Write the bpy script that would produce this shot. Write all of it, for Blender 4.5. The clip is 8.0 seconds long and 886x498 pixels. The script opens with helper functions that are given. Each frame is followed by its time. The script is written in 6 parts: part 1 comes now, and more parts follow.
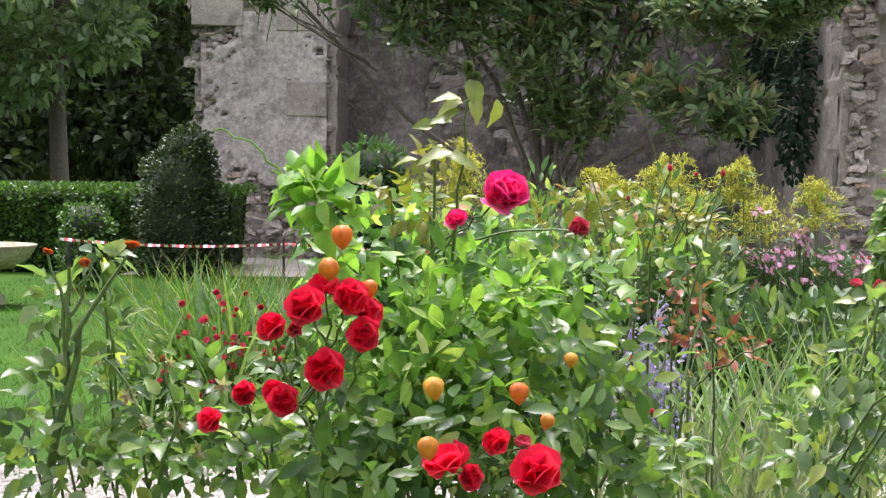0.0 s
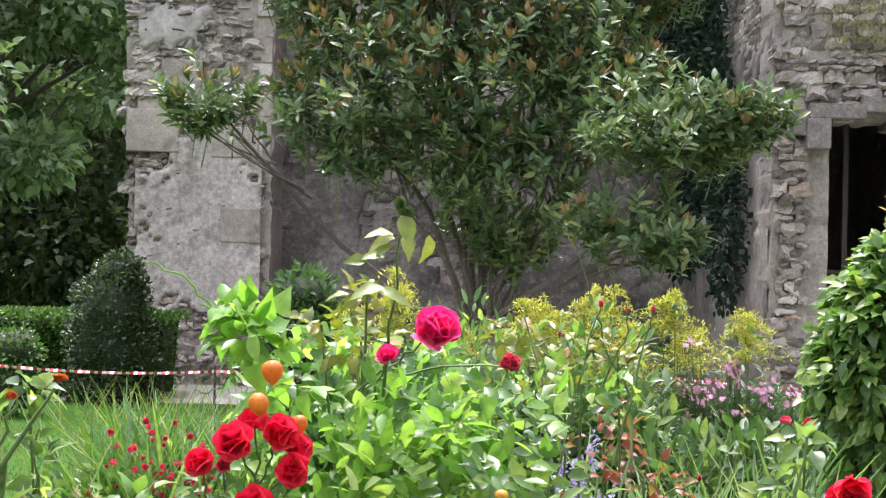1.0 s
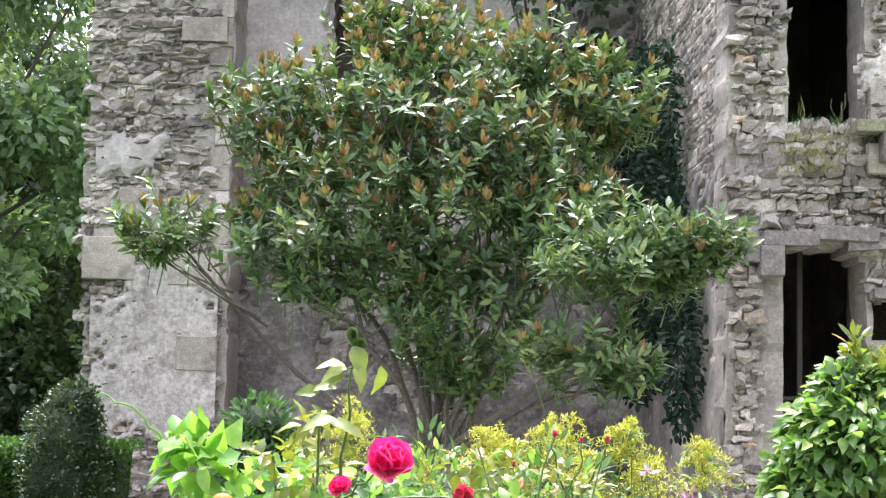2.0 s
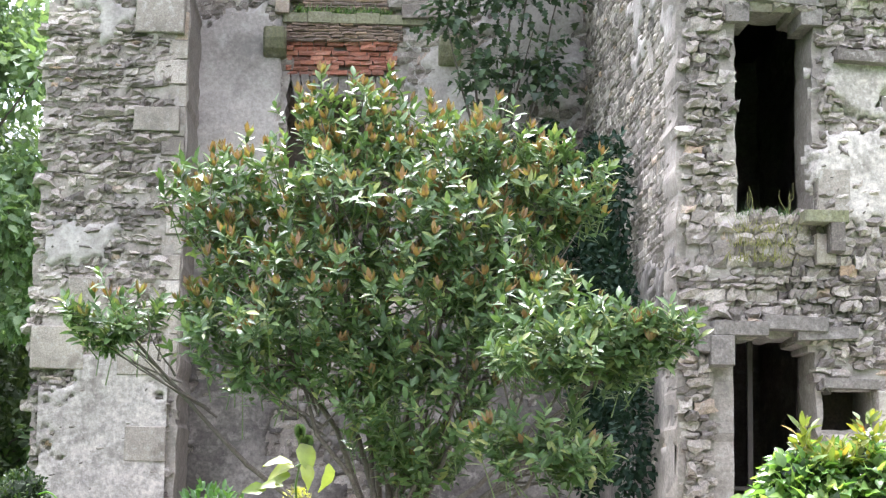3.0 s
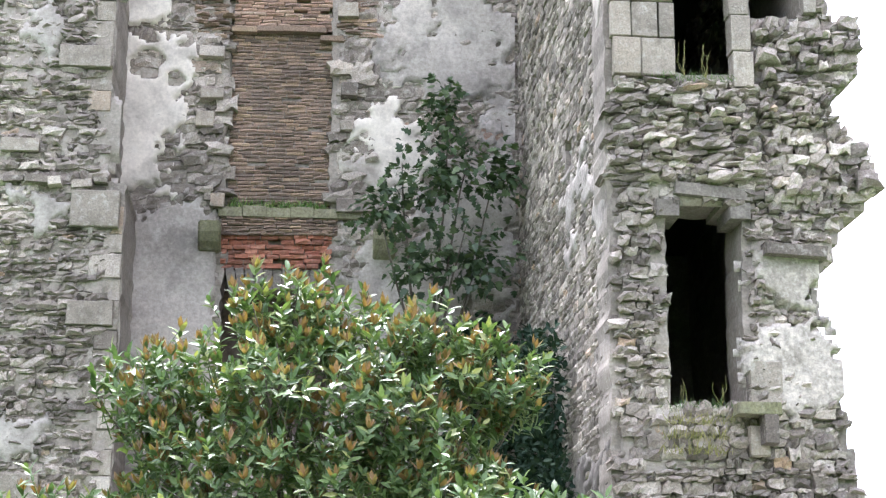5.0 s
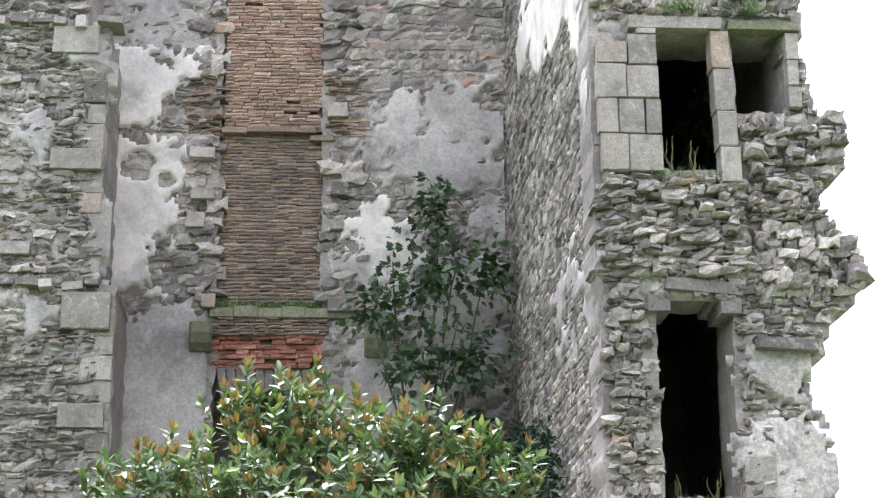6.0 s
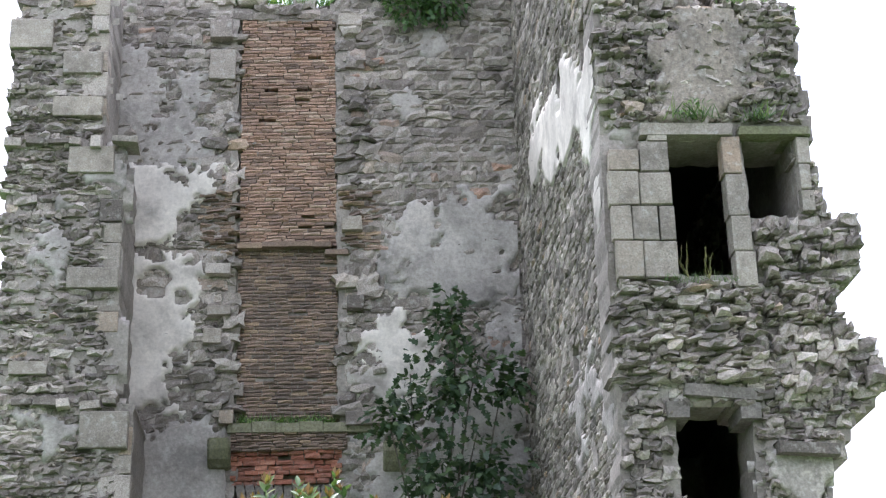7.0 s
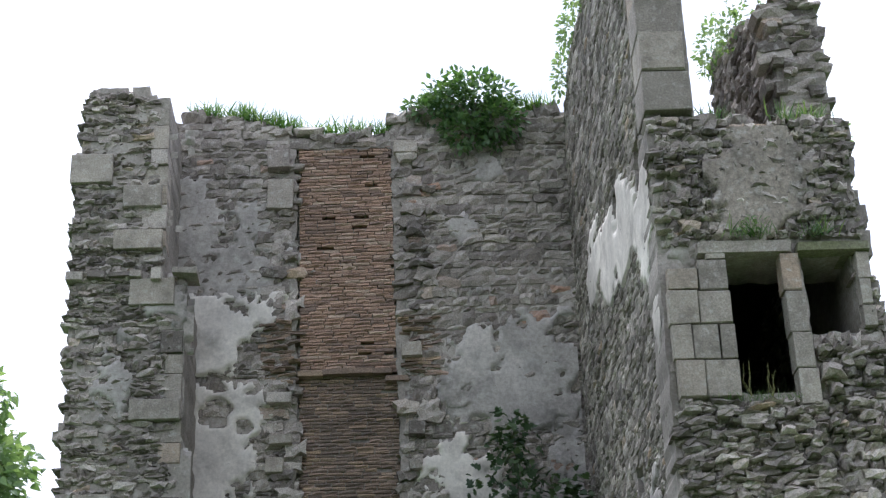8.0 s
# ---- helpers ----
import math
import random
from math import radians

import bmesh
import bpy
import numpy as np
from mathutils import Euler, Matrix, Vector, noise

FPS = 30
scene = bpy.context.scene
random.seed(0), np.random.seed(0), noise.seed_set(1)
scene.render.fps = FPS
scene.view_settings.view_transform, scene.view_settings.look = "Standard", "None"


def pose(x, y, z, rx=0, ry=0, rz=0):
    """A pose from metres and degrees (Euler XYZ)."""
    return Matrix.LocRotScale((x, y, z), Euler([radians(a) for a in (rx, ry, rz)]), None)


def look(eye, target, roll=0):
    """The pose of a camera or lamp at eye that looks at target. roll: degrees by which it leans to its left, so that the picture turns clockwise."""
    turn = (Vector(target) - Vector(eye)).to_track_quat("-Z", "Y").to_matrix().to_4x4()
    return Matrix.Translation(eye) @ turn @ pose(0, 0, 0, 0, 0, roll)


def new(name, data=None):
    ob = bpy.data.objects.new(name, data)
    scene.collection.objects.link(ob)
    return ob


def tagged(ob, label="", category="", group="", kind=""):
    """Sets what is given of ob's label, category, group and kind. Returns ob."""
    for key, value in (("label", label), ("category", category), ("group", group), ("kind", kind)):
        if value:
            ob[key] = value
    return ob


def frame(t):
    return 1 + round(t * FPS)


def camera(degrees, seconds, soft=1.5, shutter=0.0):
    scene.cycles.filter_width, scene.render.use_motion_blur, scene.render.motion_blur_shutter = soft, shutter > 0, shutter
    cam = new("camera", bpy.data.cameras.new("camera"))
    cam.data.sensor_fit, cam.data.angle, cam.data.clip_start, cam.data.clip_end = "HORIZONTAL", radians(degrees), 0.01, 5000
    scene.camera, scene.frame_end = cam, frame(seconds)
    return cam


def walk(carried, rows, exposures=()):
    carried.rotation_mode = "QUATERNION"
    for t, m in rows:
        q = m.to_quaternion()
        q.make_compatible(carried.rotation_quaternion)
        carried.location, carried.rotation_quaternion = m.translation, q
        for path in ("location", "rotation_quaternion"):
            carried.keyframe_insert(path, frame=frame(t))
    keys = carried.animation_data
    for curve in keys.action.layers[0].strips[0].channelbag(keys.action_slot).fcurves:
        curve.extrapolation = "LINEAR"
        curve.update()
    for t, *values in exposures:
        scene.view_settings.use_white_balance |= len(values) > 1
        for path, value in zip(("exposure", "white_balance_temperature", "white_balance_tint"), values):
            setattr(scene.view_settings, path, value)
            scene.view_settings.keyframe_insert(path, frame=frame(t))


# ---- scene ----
# ------------------------------------------------------------------ camera
cam = camera(27.74, 8.0, soft=1.3)
ROWS = [
    (0.0, 0.0000, 0.0000, 1.5000, 86.800, -0.599, 2.333),
    (0.5, 0.0010, 0.0000, 1.5062, 88.756, -0.894, 1.175),
    (1.0, 0.0034, 0.0000, 1.5172, 90.873, -1.122, 0.218),
    (1.5, 0.0089, 0.0000, 1.5211, 93.224, -1.176, -0.533),
    (1.7, 0.0105, 0.0000, 1.5221, 93.963, -1.080, -0.748),
    (2.8, 0.0180, 0.0000, 1.5370, 97.225, -0.849, -2.395),
    (3.0, 0.0192, 0.0000, 1.5405, 97.779, -0.819, -2.676),
    (3.5, 0.0222, 0.0000, 1.5474, 99.262, -0.557, -3.471),
    (4.0, 0.0229, -0.0011, 1.5507, 100.917, -0.403, -4.119),
    (4.5, 0.0235, -0.0022, 1.5541, 102.430, -0.328, -4.515),
    (4.7, 0.0238, -0.0027, 1.5554, 103.022, -0.358, -4.626),
    (5.8, 0.0253, -0.0051, 1.5627, 106.375, 0.372, -4.797),
    (6.0, 0.0255, -0.0056, 1.5641, 107.020, 0.535, -4.762),
    (6.5, 0.0262, -0.0067, 1.5674, 108.727, 1.093, -4.482),
    (7.0, 0.0269, -0.0078, 1.5707, 110.565, 1.571, -3.869),
    (7.5, 0.0275, -0.0089, 1.5741, 112.588, 1.930, -2.637),
    (8.0, 0.0282, -0.0100, 1.5774, 114.583, 2.131, -1.597),
]
walk(cam, [(t, pose(x, y, z, rx, ry, rz)) for t, x, y, z, rx, ry, rz in ROWS],
     [(0.0, 0.78, 6250, 24), (1.5, 1.35, 6050, 23), (3.5, 1.86, 5950, 22), (4.5, 1.78, 5950, 22), (6.0, 1.38, 5900, 22), (6.5, 1.22, 5850, 21), (7.0, 1.02, 5800, 20), (7.5, 0.62, 5750, 18), (8.0, 0.28, 5750, 17)])

# ------------------------------------------------------------------ world and light
world = bpy.data.worlds.new("overcast_sky")
scene.world = world
world.use_nodes = True
wn, wl = world.node_tree.nodes, world.node_tree.links
sky = wn.new("ShaderNodeTexSky")
sky.sky_type, sky.sun_disc = "NISHITA", False
SUN_EL, SUN_AZ = radians(69), radians(-9)
sky.sun_elevation, sky.sun_rotation = SUN_EL, SUN_AZ
dim = wn.new("ShaderNodeMix")
dim.data_type, dim.blend_type = "RGBA", "MULTIPLY"
dim.inputs["Factor"].default_value = 1.0
dim.inputs[7].default_value = (0.16, 0.16, 0.16, 1)
cloud = wn.new("ShaderNodeTexNoise")
cloud.inputs["Scale"].default_value, cloud.inputs["Detail"].default_value = 2.2, 4
thick = wn.new("ShaderNodeValToRGB")
thick.color_ramp.elements[0].position, thick.color_ramp.elements[0].color = 0.38, (0.35, 0.35, 0.35, 1)
thick.color_ramp.elements[1].position, thick.color_ramp.elements[1].color = 0.58, (0.97, 0.97, 0.97, 1)
mixsky = wn.new("ShaderNodeMix")
mixsky.data_type = "RGBA"
mixsky.inputs[7].default_value = (1.0, 1.0, 1.0, 1)
wl.new(sky.outputs[0], dim.inputs[6])
wl.new(cloud.outputs["Fac"], thick.inputs[0])
wl.new(thick.outputs[0], mixsky.inputs["Factor"])
wl.new(dim.outputs[2], mixsky.inputs[6])
wl.new(mixsky.outputs[2], wn["Background"].inputs[0])
wn["Background"].inputs[1].default_value = 1.25
sun = new("sun", bpy.data.lights.new("sun", "SUN"))
sun.data.energy, sun.data.angle, sun.data.color = 4.9, radians(24), (1.0, 0.97, 0.92)
sun.matrix_world = look((-1.5, 9, 24), (0, 0, 0))

# ------------------------------------------------------------------ materials


def ramp_node(nt, stops):
    r = nt.nodes.new("ShaderNodeValToRGB")
    while len(r.color_ramp.elements) < len(stops):
        r.color_ramp.elements.new(0.5)
    for e, (p, c) in zip(r.color_ramp.elements, stops):
        e.position, e.color = p, (*c, 1)
    return r


def noise_node(nt, scale, detail=3, rough=0.6, space=None):
    n = nt.nodes.new("ShaderNodeTexNoise")
    n.inputs["Scale"].default_value, n.inputs["Detail"].default_value, n.inputs["Roughness"].default_value = scale, detail, rough
    if space:
        nt.links.new(space, n.inputs["Vector"])
    return n


def mix_node(nt, kind, fac, a, b):
    m = nt.nodes.new("ShaderNodeMix")
    m.data_type, m.blend_type = "RGBA", kind
    for sock, val in ((m.inputs["Factor"], fac), (m.inputs[6], a), (m.inputs[7], b)):
        if isinstance(val, (int, float)):
            sock.default_value = val
        elif isinstance(val, tuple):
            sock.default_value = (*val, 1)
        else:
            nt.links.new(val, sock)
    return m.outputs[2]


def start(name):
    m = bpy.data.materials.new(name)
    m.use_nodes = True
    return m, m.node_tree, m.node_tree.nodes["Principled BSDF"]


def rock(name, tints, pick="island", grain=45, patch=3.0, stain=(0.1, 0.095, 0.085), lichen=(0.52, 0.51, 0.47), stain_amount=0.55, lichen_amount=0.5, bump=0.5, rough=0.92, contrast=1.0):
    """Stone, mortar or plaster: one tint a piece, grain, damp stains and pale lichen."""
    m, nt, bsdf = start(name)
    geo = nt.nodes.new("ShaderNodeNewGeometry")
    pos = geo.outputs["Position"]
    if pick == "island":
        rnd = geo.outputs["Random Per Island"]
    elif pick == "object":
        rnd = nt.nodes.new("ShaderNodeObjectInfo").outputs["Random"]
    else:
        rnd = noise_node(nt, 0.7, 3, 0.6, pos).outputs["Fac"]
    base = ramp_node(nt, tints)
    nt.links.new(rnd, base.inputs[0])
    fine = noise_node(nt, grain, 4, 0.7, pos)
    fr = ramp_node(nt, [(0.28, (1 - 0.5 * contrast,) * 3), (0.72, (1 + 0.4 * contrast,) * 3)])
    nt.links.new(fine.outputs["Fac"], fr.inputs[0])
    col = mix_node(nt, "MULTIPLY", 1.0, base.outputs[0], fr.outputs[0])
    st = noise_node(nt, patch, 5, 0.65, pos)
    sr = ramp_node(nt, [(0.48, (0, 0, 0)), (0.72, (stain_amount,) * 3)])
    nt.links.new(st.outputs["Fac"], sr.inputs[0])
    col = mix_node(nt, "MIX", sr.outputs[0], col, stain)
    li = noise_node(nt, patch * 3.1, 6, 0.7, pos)
    lr = ramp_node(nt, [(0.53, (0, 0, 0)), (0.66, (lichen_amount,) * 3)])
    nt.links.new(li.outputs["Fac"], lr.inputs[0])
    col = mix_node(nt, "MIX", lr.outputs[0], col, lichen)
    wide = noise_node(nt, 0.55, 5, 0.62, pos)
    wr = ramp_node(nt, [(0.36, (0.8, 0.785, 0.765)), (0.5, (1.03, 1.02, 1.0)), (0.66, (1.22, 1.2, 1.17))])
    nt.links.new(wide.outputs["Fac"], wr.inputs[0])
    col = mix_node(nt, "MULTIPLY", 1.0, col, wr.outputs[0])
    nt.links.new(col, bsdf.inputs["Base Color"])
    bsdf.inputs["Roughness"].default_value = rough
    b = nt.nodes.new("ShaderNodeBump")
    b.inputs["Strength"].default_value, b.inputs["Distance"].default_value = bump, 0.02
    b2 = noise_node(nt, grain * 0.6, 5, 0.7, pos)
    nt.links.new(b2.outputs["Fac"], b.inputs["Height"])
    nt.links.new(b.outputs["Normal"], bsdf.inputs["Normal"])
    return m


def leafy(name, tints, rough=0.45, through_light=0.3, spec=0.5, pick="island", glow=(1.5, 1.6, 0.7)):
    m, nt, bsdf = start(name)
    geo = nt.nodes.new("ShaderNodeNewGeometry")
    rnd = geo.outputs["Random Per Island"] if pick == "island" else nt.nodes.new("ShaderNodeObjectInfo").outputs["Random"]
    base = ramp_node(nt, tints)
    nt.links.new(rnd, base.inputs[0])
    fine = noise_node(nt, 30, 3, 0.6, geo.outputs["Position"])
    fr = ramp_node(nt, [(0.3, (0.72, 0.72, 0.72)), (0.7, (1.2, 1.2, 1.2))])
    nt.links.new(fine.outputs["Fac"], fr.inputs[0])
    col = mix_node(nt, "MULTIPLY", 1.0, base.outputs[0], fr.outputs[0])
    nt.links.new(col, bsdf.inputs["Base Color"])
    bsdf.inputs["Roughness"].default_value = rough
    bsdf.inputs["Specular IOR Level"].default_value = spec
    tr = nt.nodes.new("ShaderNodeBsdfTranslucent")
    nt.links.new(mix_node(nt, "MULTIPLY", 1.0, col, glow), tr.inputs[0])
    mx = nt.nodes.new("ShaderNodeMixShader")
    mx.inputs[0].default_value = through_light
    nt.links.new(bsdf.outputs[0], mx.inputs[1])
    nt.links.new(tr.outputs[0], mx.inputs[2])
    nt.links.new(mx.outputs[0], nt.nodes["Material Output"].inputs[0])
    return m


GREY = [(0.0, (0.128, 0.113, 0.098)), (0.3, (0.228, 0.202, 0.175)), (0.65, (0.342, 0.308, 0.268)), (0.9, (0.47, 0.43, 0.38)), (0.97, (0.53, 0.49, 0.435)), (1.0, (0.41, 0.3, 0.2))]
WARM = [(0.0, (0.17, 0.15, 0.132)), (0.4, (0.255, 0.228, 0.198)), (0.75, (0.335, 0.304, 0.262)), (0.96, (0.41, 0.375, 0.33)), (1.0, (0.36, 0.22, 0.15))]
DRESS = [(0.0, (0.27, 0.245, 0.208)), (0.5, (0.355, 0.325, 0.278)), (0.85, (0.41, 0.37, 0.31)), (1.0, (0.37, 0.285, 0.21))]
BRICK = [(0.0, (0.21, 0.152, 0.12)), (0.35, (0.315, 0.212, 0.152)), (0.7, (0.39, 0.262, 0.186)), (1.0, (0.45, 0.35, 0.265))]
BROWN = [(0.0, (0.15, 0.118, 0.095)), (0.4, (0.22, 0.165, 0.125)), (0.8, (0.29, 0.215, 0.16)), (1.0, (0.36, 0.27, 0.18))]
RED = [(0.0, (0.22, 0.10, 0.07)), (0.5, (0.34, 0.13, 0.08)), (1.0, (0.42, 0.2, 0.13))]
stone_piece, stone_bulk = rock("rubble_stone", GREY, "object"), rock("rubble_stone_bulk", GREY)
warm_piece, warm_bulk = rock("warm_rubble", WARM, "object"), rock("warm_rubble_bulk", WARM)
dressed = rock("dressed_stone", DRESS, "object", patch=4.5, stain=(0.16, 0.145, 0.12), stain_amount=0.8, lichen_amount=0.5, bump=0.8, contrast=0.7)
brick_piece, brick_bulk = rock("flue_brick", BRICK, "object", stain_amount=0.3, lichen_amount=0.12), rock("flue_brick_bulk", BRICK, stain_amount=0.3, lichen_amount=0.12)
brown_piece, brown_bulk = rock("sooty_brick", BROWN, "object", stain_amount=0.4, lichen_amount=0.12), rock("sooty_brick_bulk", BROWN, stain_amount=0.4, lichen_amount=0.12)
red_brick = rock("red_brick", RED, "object", stain_amount=0.3, lichen_amount=0.15)
mortar = rock("old_mortar", [(0.2, (0.2, 0.18, 0.156)), (0.5, (0.29, 0.265, 0.232)), (0.8, (0.37, 0.342, 0.3))], "noise", grain=25, lichen_amount=0.35, contrast=0.7)
smear = rock("lime_pointing", [(0.25, (0.26, 0.238, 0.208)), (0.5, (0.35, 0.325, 0.288)), (0.75, (0.45, 0.425, 0.38))], "noise", grain=22, patch=2.2, stain=(0.15, 0.135, 0.115), stain_amount=0.7, lichen=(0.5, 0.48, 0.44), bump=0.6, contrast=0.6)
pitted = rock("pitted_lime_render", [(0.25, (0.32, 0.3, 0.265)), (0.5, (0.42, 0.395, 0.355)), (0.75, (0.52, 0.49, 0.445))], "noise", grain=16, patch=4.5, stain=(0.16, 0.145, 0.125), stain_amount=0.85, lichen=(0.66, 0.64, 0.59), bump=1.0)
slate = rock("weathered_slate", [(0.2, (0.13, 0.12, 0.108)), (0.8, (0.24, 0.22, 0.195))], "noise", grain=35, lichen_amount=0.3)
plaster = rock("weathered_plaster", [(0.25, (0.5, 0.47, 0.42)), (0.5, (0.62, 0.59, 0.53)), (0.75, (0.74, 0.71, 0.64))], "noise", grain=18, patch=1.6, stain=(0.2, 0.185, 0.16), stain_amount=0.8, lichen=(0.7, 0.68, 0.63), bump=0.35, contrast=0.35)
damp_plaster = rock("damp_grey_plaster", [(0.25, (0.30, 0.28, 0.255)), (0.5, (0.38, 0.36, 0.33)), (0.75, (0.47, 0.45, 0.41))], "noise", grain=18, patch=1.3, stain=(0.12, 0.115, 0.105), stain_amount=0.85, lichen=(0.55, 0.54, 0.5), bump=0.7, contrast=0.6)
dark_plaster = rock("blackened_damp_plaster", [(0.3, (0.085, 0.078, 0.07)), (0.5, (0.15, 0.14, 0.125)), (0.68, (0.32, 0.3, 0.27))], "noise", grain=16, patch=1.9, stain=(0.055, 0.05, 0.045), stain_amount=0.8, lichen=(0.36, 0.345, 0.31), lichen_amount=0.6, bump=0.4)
mossy = rock("mossy_stone", [(0.2, (0.12, 0.13, 0.06)), (0.6, (0.22, 0.22, 0.14)), (0.9, (0.3, 0.28, 0.22))], "noise", grain=30, lichen_amount=0.2)
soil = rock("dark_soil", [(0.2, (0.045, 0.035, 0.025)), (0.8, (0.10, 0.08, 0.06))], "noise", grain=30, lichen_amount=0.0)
pebble = rock("pale_gravel", [(0.0, (0.35, 0.32, 0.28)), (0.5, (0.55, 0.52, 0.47)), (1.0, (0.7, 0.68, 0.63))], "island", lichen_amount=0.0, stain_amount=0.1)
gravel_ground = rock("gravel_bed", [(0.2, (0.38, 0.35, 0.31)), (0.8, (0.58, 0.55, 0.5))], "noise", grain=60, lichen_amount=0.2, stain_amount=0.2)
lawn_soil = rock("mown_turf", [(0.2, (0.03, 0.085, 0.01)), (0.8, (0.048, 0.12, 0.016))], "noise", grain=50, lichen_amount=0.0, stain=(0.06, 0.09, 0.03), stain_amount=0.4)
lawn_soil.node_tree.nodes["Principled BSDF"].inputs["Specular IOR Level"].default_value = 0.08
bark = rock("grey_bark", [(0.2, (0.06, 0.05, 0.04)), (0.8, (0.16, 0.14, 0.115))], "noise", grain=40, patch=6, lichen_amount=0.25, lichen=(0.25, 0.26, 0.2))
magnolia_leaf = leafy("magnolia_leaf", [(0.0, (0.058, 0.108, 0.042)), (0.5, (0.1, 0.172, 0.062)), (0.85, (0.155, 0.23, 0.085)), (1.0, (0.28, 0.31, 0.12))], rough=0.36, through_light=0.22, spec=0.38, glow=(1.4, 1.45, 0.7))
magnolia_young = leafy("rusty_young_leaf", [(0.0, (0.14, 0.1, 0.042)), (0.6, (0.23, 0.135, 0.055)), (1.0, (0.25, 0.22, 0.085))], rough=0.5, through_light=0.2)
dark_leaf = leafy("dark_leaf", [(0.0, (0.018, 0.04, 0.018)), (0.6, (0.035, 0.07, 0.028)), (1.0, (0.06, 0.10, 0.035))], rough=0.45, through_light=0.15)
tree_leaf = leafy("tree_leaf", [(0.0, (0.115, 0.185, 0.095)), (0.6, (0.18, 0.265, 0.135)), (1.0, (0.27, 0.35, 0.2))], rough=0.6, through_light=0.36)
hedge_leaf = leafy("hedge_leaf", [(0.0, (0.04, 0.10, 0.02)), (0.6, (0.075, 0.17, 0.03)), (1.0, (0.14, 0.26, 0.05))], rough=0.45)
box_leaf = leafy("clipped_box_leaf", [(0.0, (0.02, 0.05, 0.015)), (0.7, (0.045, 0.085, 0.025)), (1.0, (0.11, 0.16, 0.04))], rough=0.45, through_light=0.15)
vine_leaf = leafy("vine_leaf", [(0.0, (0.06, 0.145, 0.04)), (0.45, (0.12, 0.25, 0.065)), (0.8, (0.22, 0.38, 0.1)), (1.0, (0.4, 0.52, 0.16))], rough=0.36, through_light=0.5)
bright_leaf = leafy("bright_young_leaf", [(0.0, (0.11, 0.25, 0.04)), (0.6, (0.2, 0.37, 0.07)), (1.0, (0.36, 0.5, 0.13))], rough=0.4, through_light=0.48)
rose_leaf = leafy("rose_leaf", [(0.0, (0.055, 0.11, 0.045)), (0.4, (0.11, 0.19, 0.07)), (0.75, (0.19, 0.29, 0.1)), (1.0, (0.36, 0.42, 0.11))], rough=0.3, spec=0.6, through_light=0.45)
olive_leaf = leafy("yellowing_leaf", [(0.0, (0.10, 0.15, 0.03)), (0.5, (0.19, 0.22, 0.04)), (0.85, (0.32, 0.30, 0.05)), (1.0, (0.36, 0.19, 0.05))], rough=0.45)
ruddy_leaf = leafy("ruddy_leaf", [(0.0, (0.20, 0.05, 0.03)), (0.6, (0.28, 0.10, 0.05)), (1.0, (0.22, 0.2, 0.07))], rough=0.45)
blade_green = leafy("blade_green", [(0.0, (0.05, 0.12, 0.03)), (0.6, (0.10, 0.21, 0.05)), (1.0, (0.24, 0.33, 0.10))], rough=0.5)
dry_stalk = leafy("dry_stalk", [(0.0, (0.16, 0.17, 0.06)), (0.6, (0.26, 0.26, 0.10)), (1.0, (0.38, 0.34, 0.18))], rough=0.7)
goldenrod_mat = leafy("goldenrod_bloom", [(0.0, (0.32, 0.34, 0.05)), (0.6, (0.48, 0.48, 0.07)), (1.0, (0.64, 0.62, 0.14))], rough=0.7, through_light=0.2)
feather_leaf = leafy("feathery_leaf", [(0.0, (0.05, 0.11, 0.045)), (0.6, (0.10, 0.18, 0.06)), (1.0, (0.20, 0.27, 0.09))], rough=0.55)
shrub_leaf = leafy("shrub_leaf", [(0.0, (0.06, 0.14, 0.035)), (0.5, (0.11, 0.215, 0.05)), (0.85, (0.2, 0.31, 0.085)), (1.0, (0.34, 0.43, 0.13))], rough=0.36, through_light=0.42)
stem_green = leafy("green_stem", [(0.0, (0.07, 0.13, 0.035)), (1.0, (0.14, 0.2, 0.06))], rough=0.5, through_light=0.05)
red_petal = leafy("red_petal", [(0.0, (0.72, 0.012, 0.045)), (0.6, (0.86, 0.03, 0.075)), (1.0, (0.92, 0.1, 0.15))], glow=(1.1, 1.1, 1.1), rough=0.5, through_light=0.45, spec=0.3)
magenta_petal = leafy("magenta_petal", [(0.0, (0.78, 0.02, 0.16)), (0.6, (0.88, 0.06, 0.27)), (1.0, (0.93, 0.18, 0.42))], glow=(1.1, 1.1, 1.1), rough=0.55, through_light=0.42, spec=0.3)
coral_petal = leafy("coral_petal", [(0.0, (0.6, 0.05, 0.09)), (1.0, (0.75, 0.16, 0.2))], glow=(1.3, 0.9, 1.3), rough=0.55, through_light=0.25, spec=0.3)
pink_petal = leafy("pink_petal", [(0.0, (0.68, 0.28, 0.46)), (0.6, (0.8, 0.44, 0.6)), (1.0, (0.88, 0.64, 0.74))], rough=0.6, through_light=0.2, glow=(1.2, 1.0, 1.2))
lantern_mat = leafy("papery_orange_husk", [(0.0, (0.60, 0.13, 0.012)), (0.6, (0.72, 0.2, 0.02)), (1.0, (0.62, 0.34, 0.04))], rough=0.5, through_light=0.25, pick="object")
violet_petal = leafy("violet_bloom", [(0.0, (0.24, 0.2, 0.5)), (1.0, (0.42, 0.36, 0.68))], rough=0.7)
husk_mat = leafy("pale_husk", [(0.0, (0.35, 0.33, 0.2)), (0.6, (0.5, 0.46, 0.33)), (1.0, (0.22, 0.13, 0.06))], rough=0.7)
spent_petal = leafy("spent_orange_petal", [(0.0, (0.35, 0.06, 0.02)), (1.0, (0.6, 0.12, 0.03))], rough=0.7)


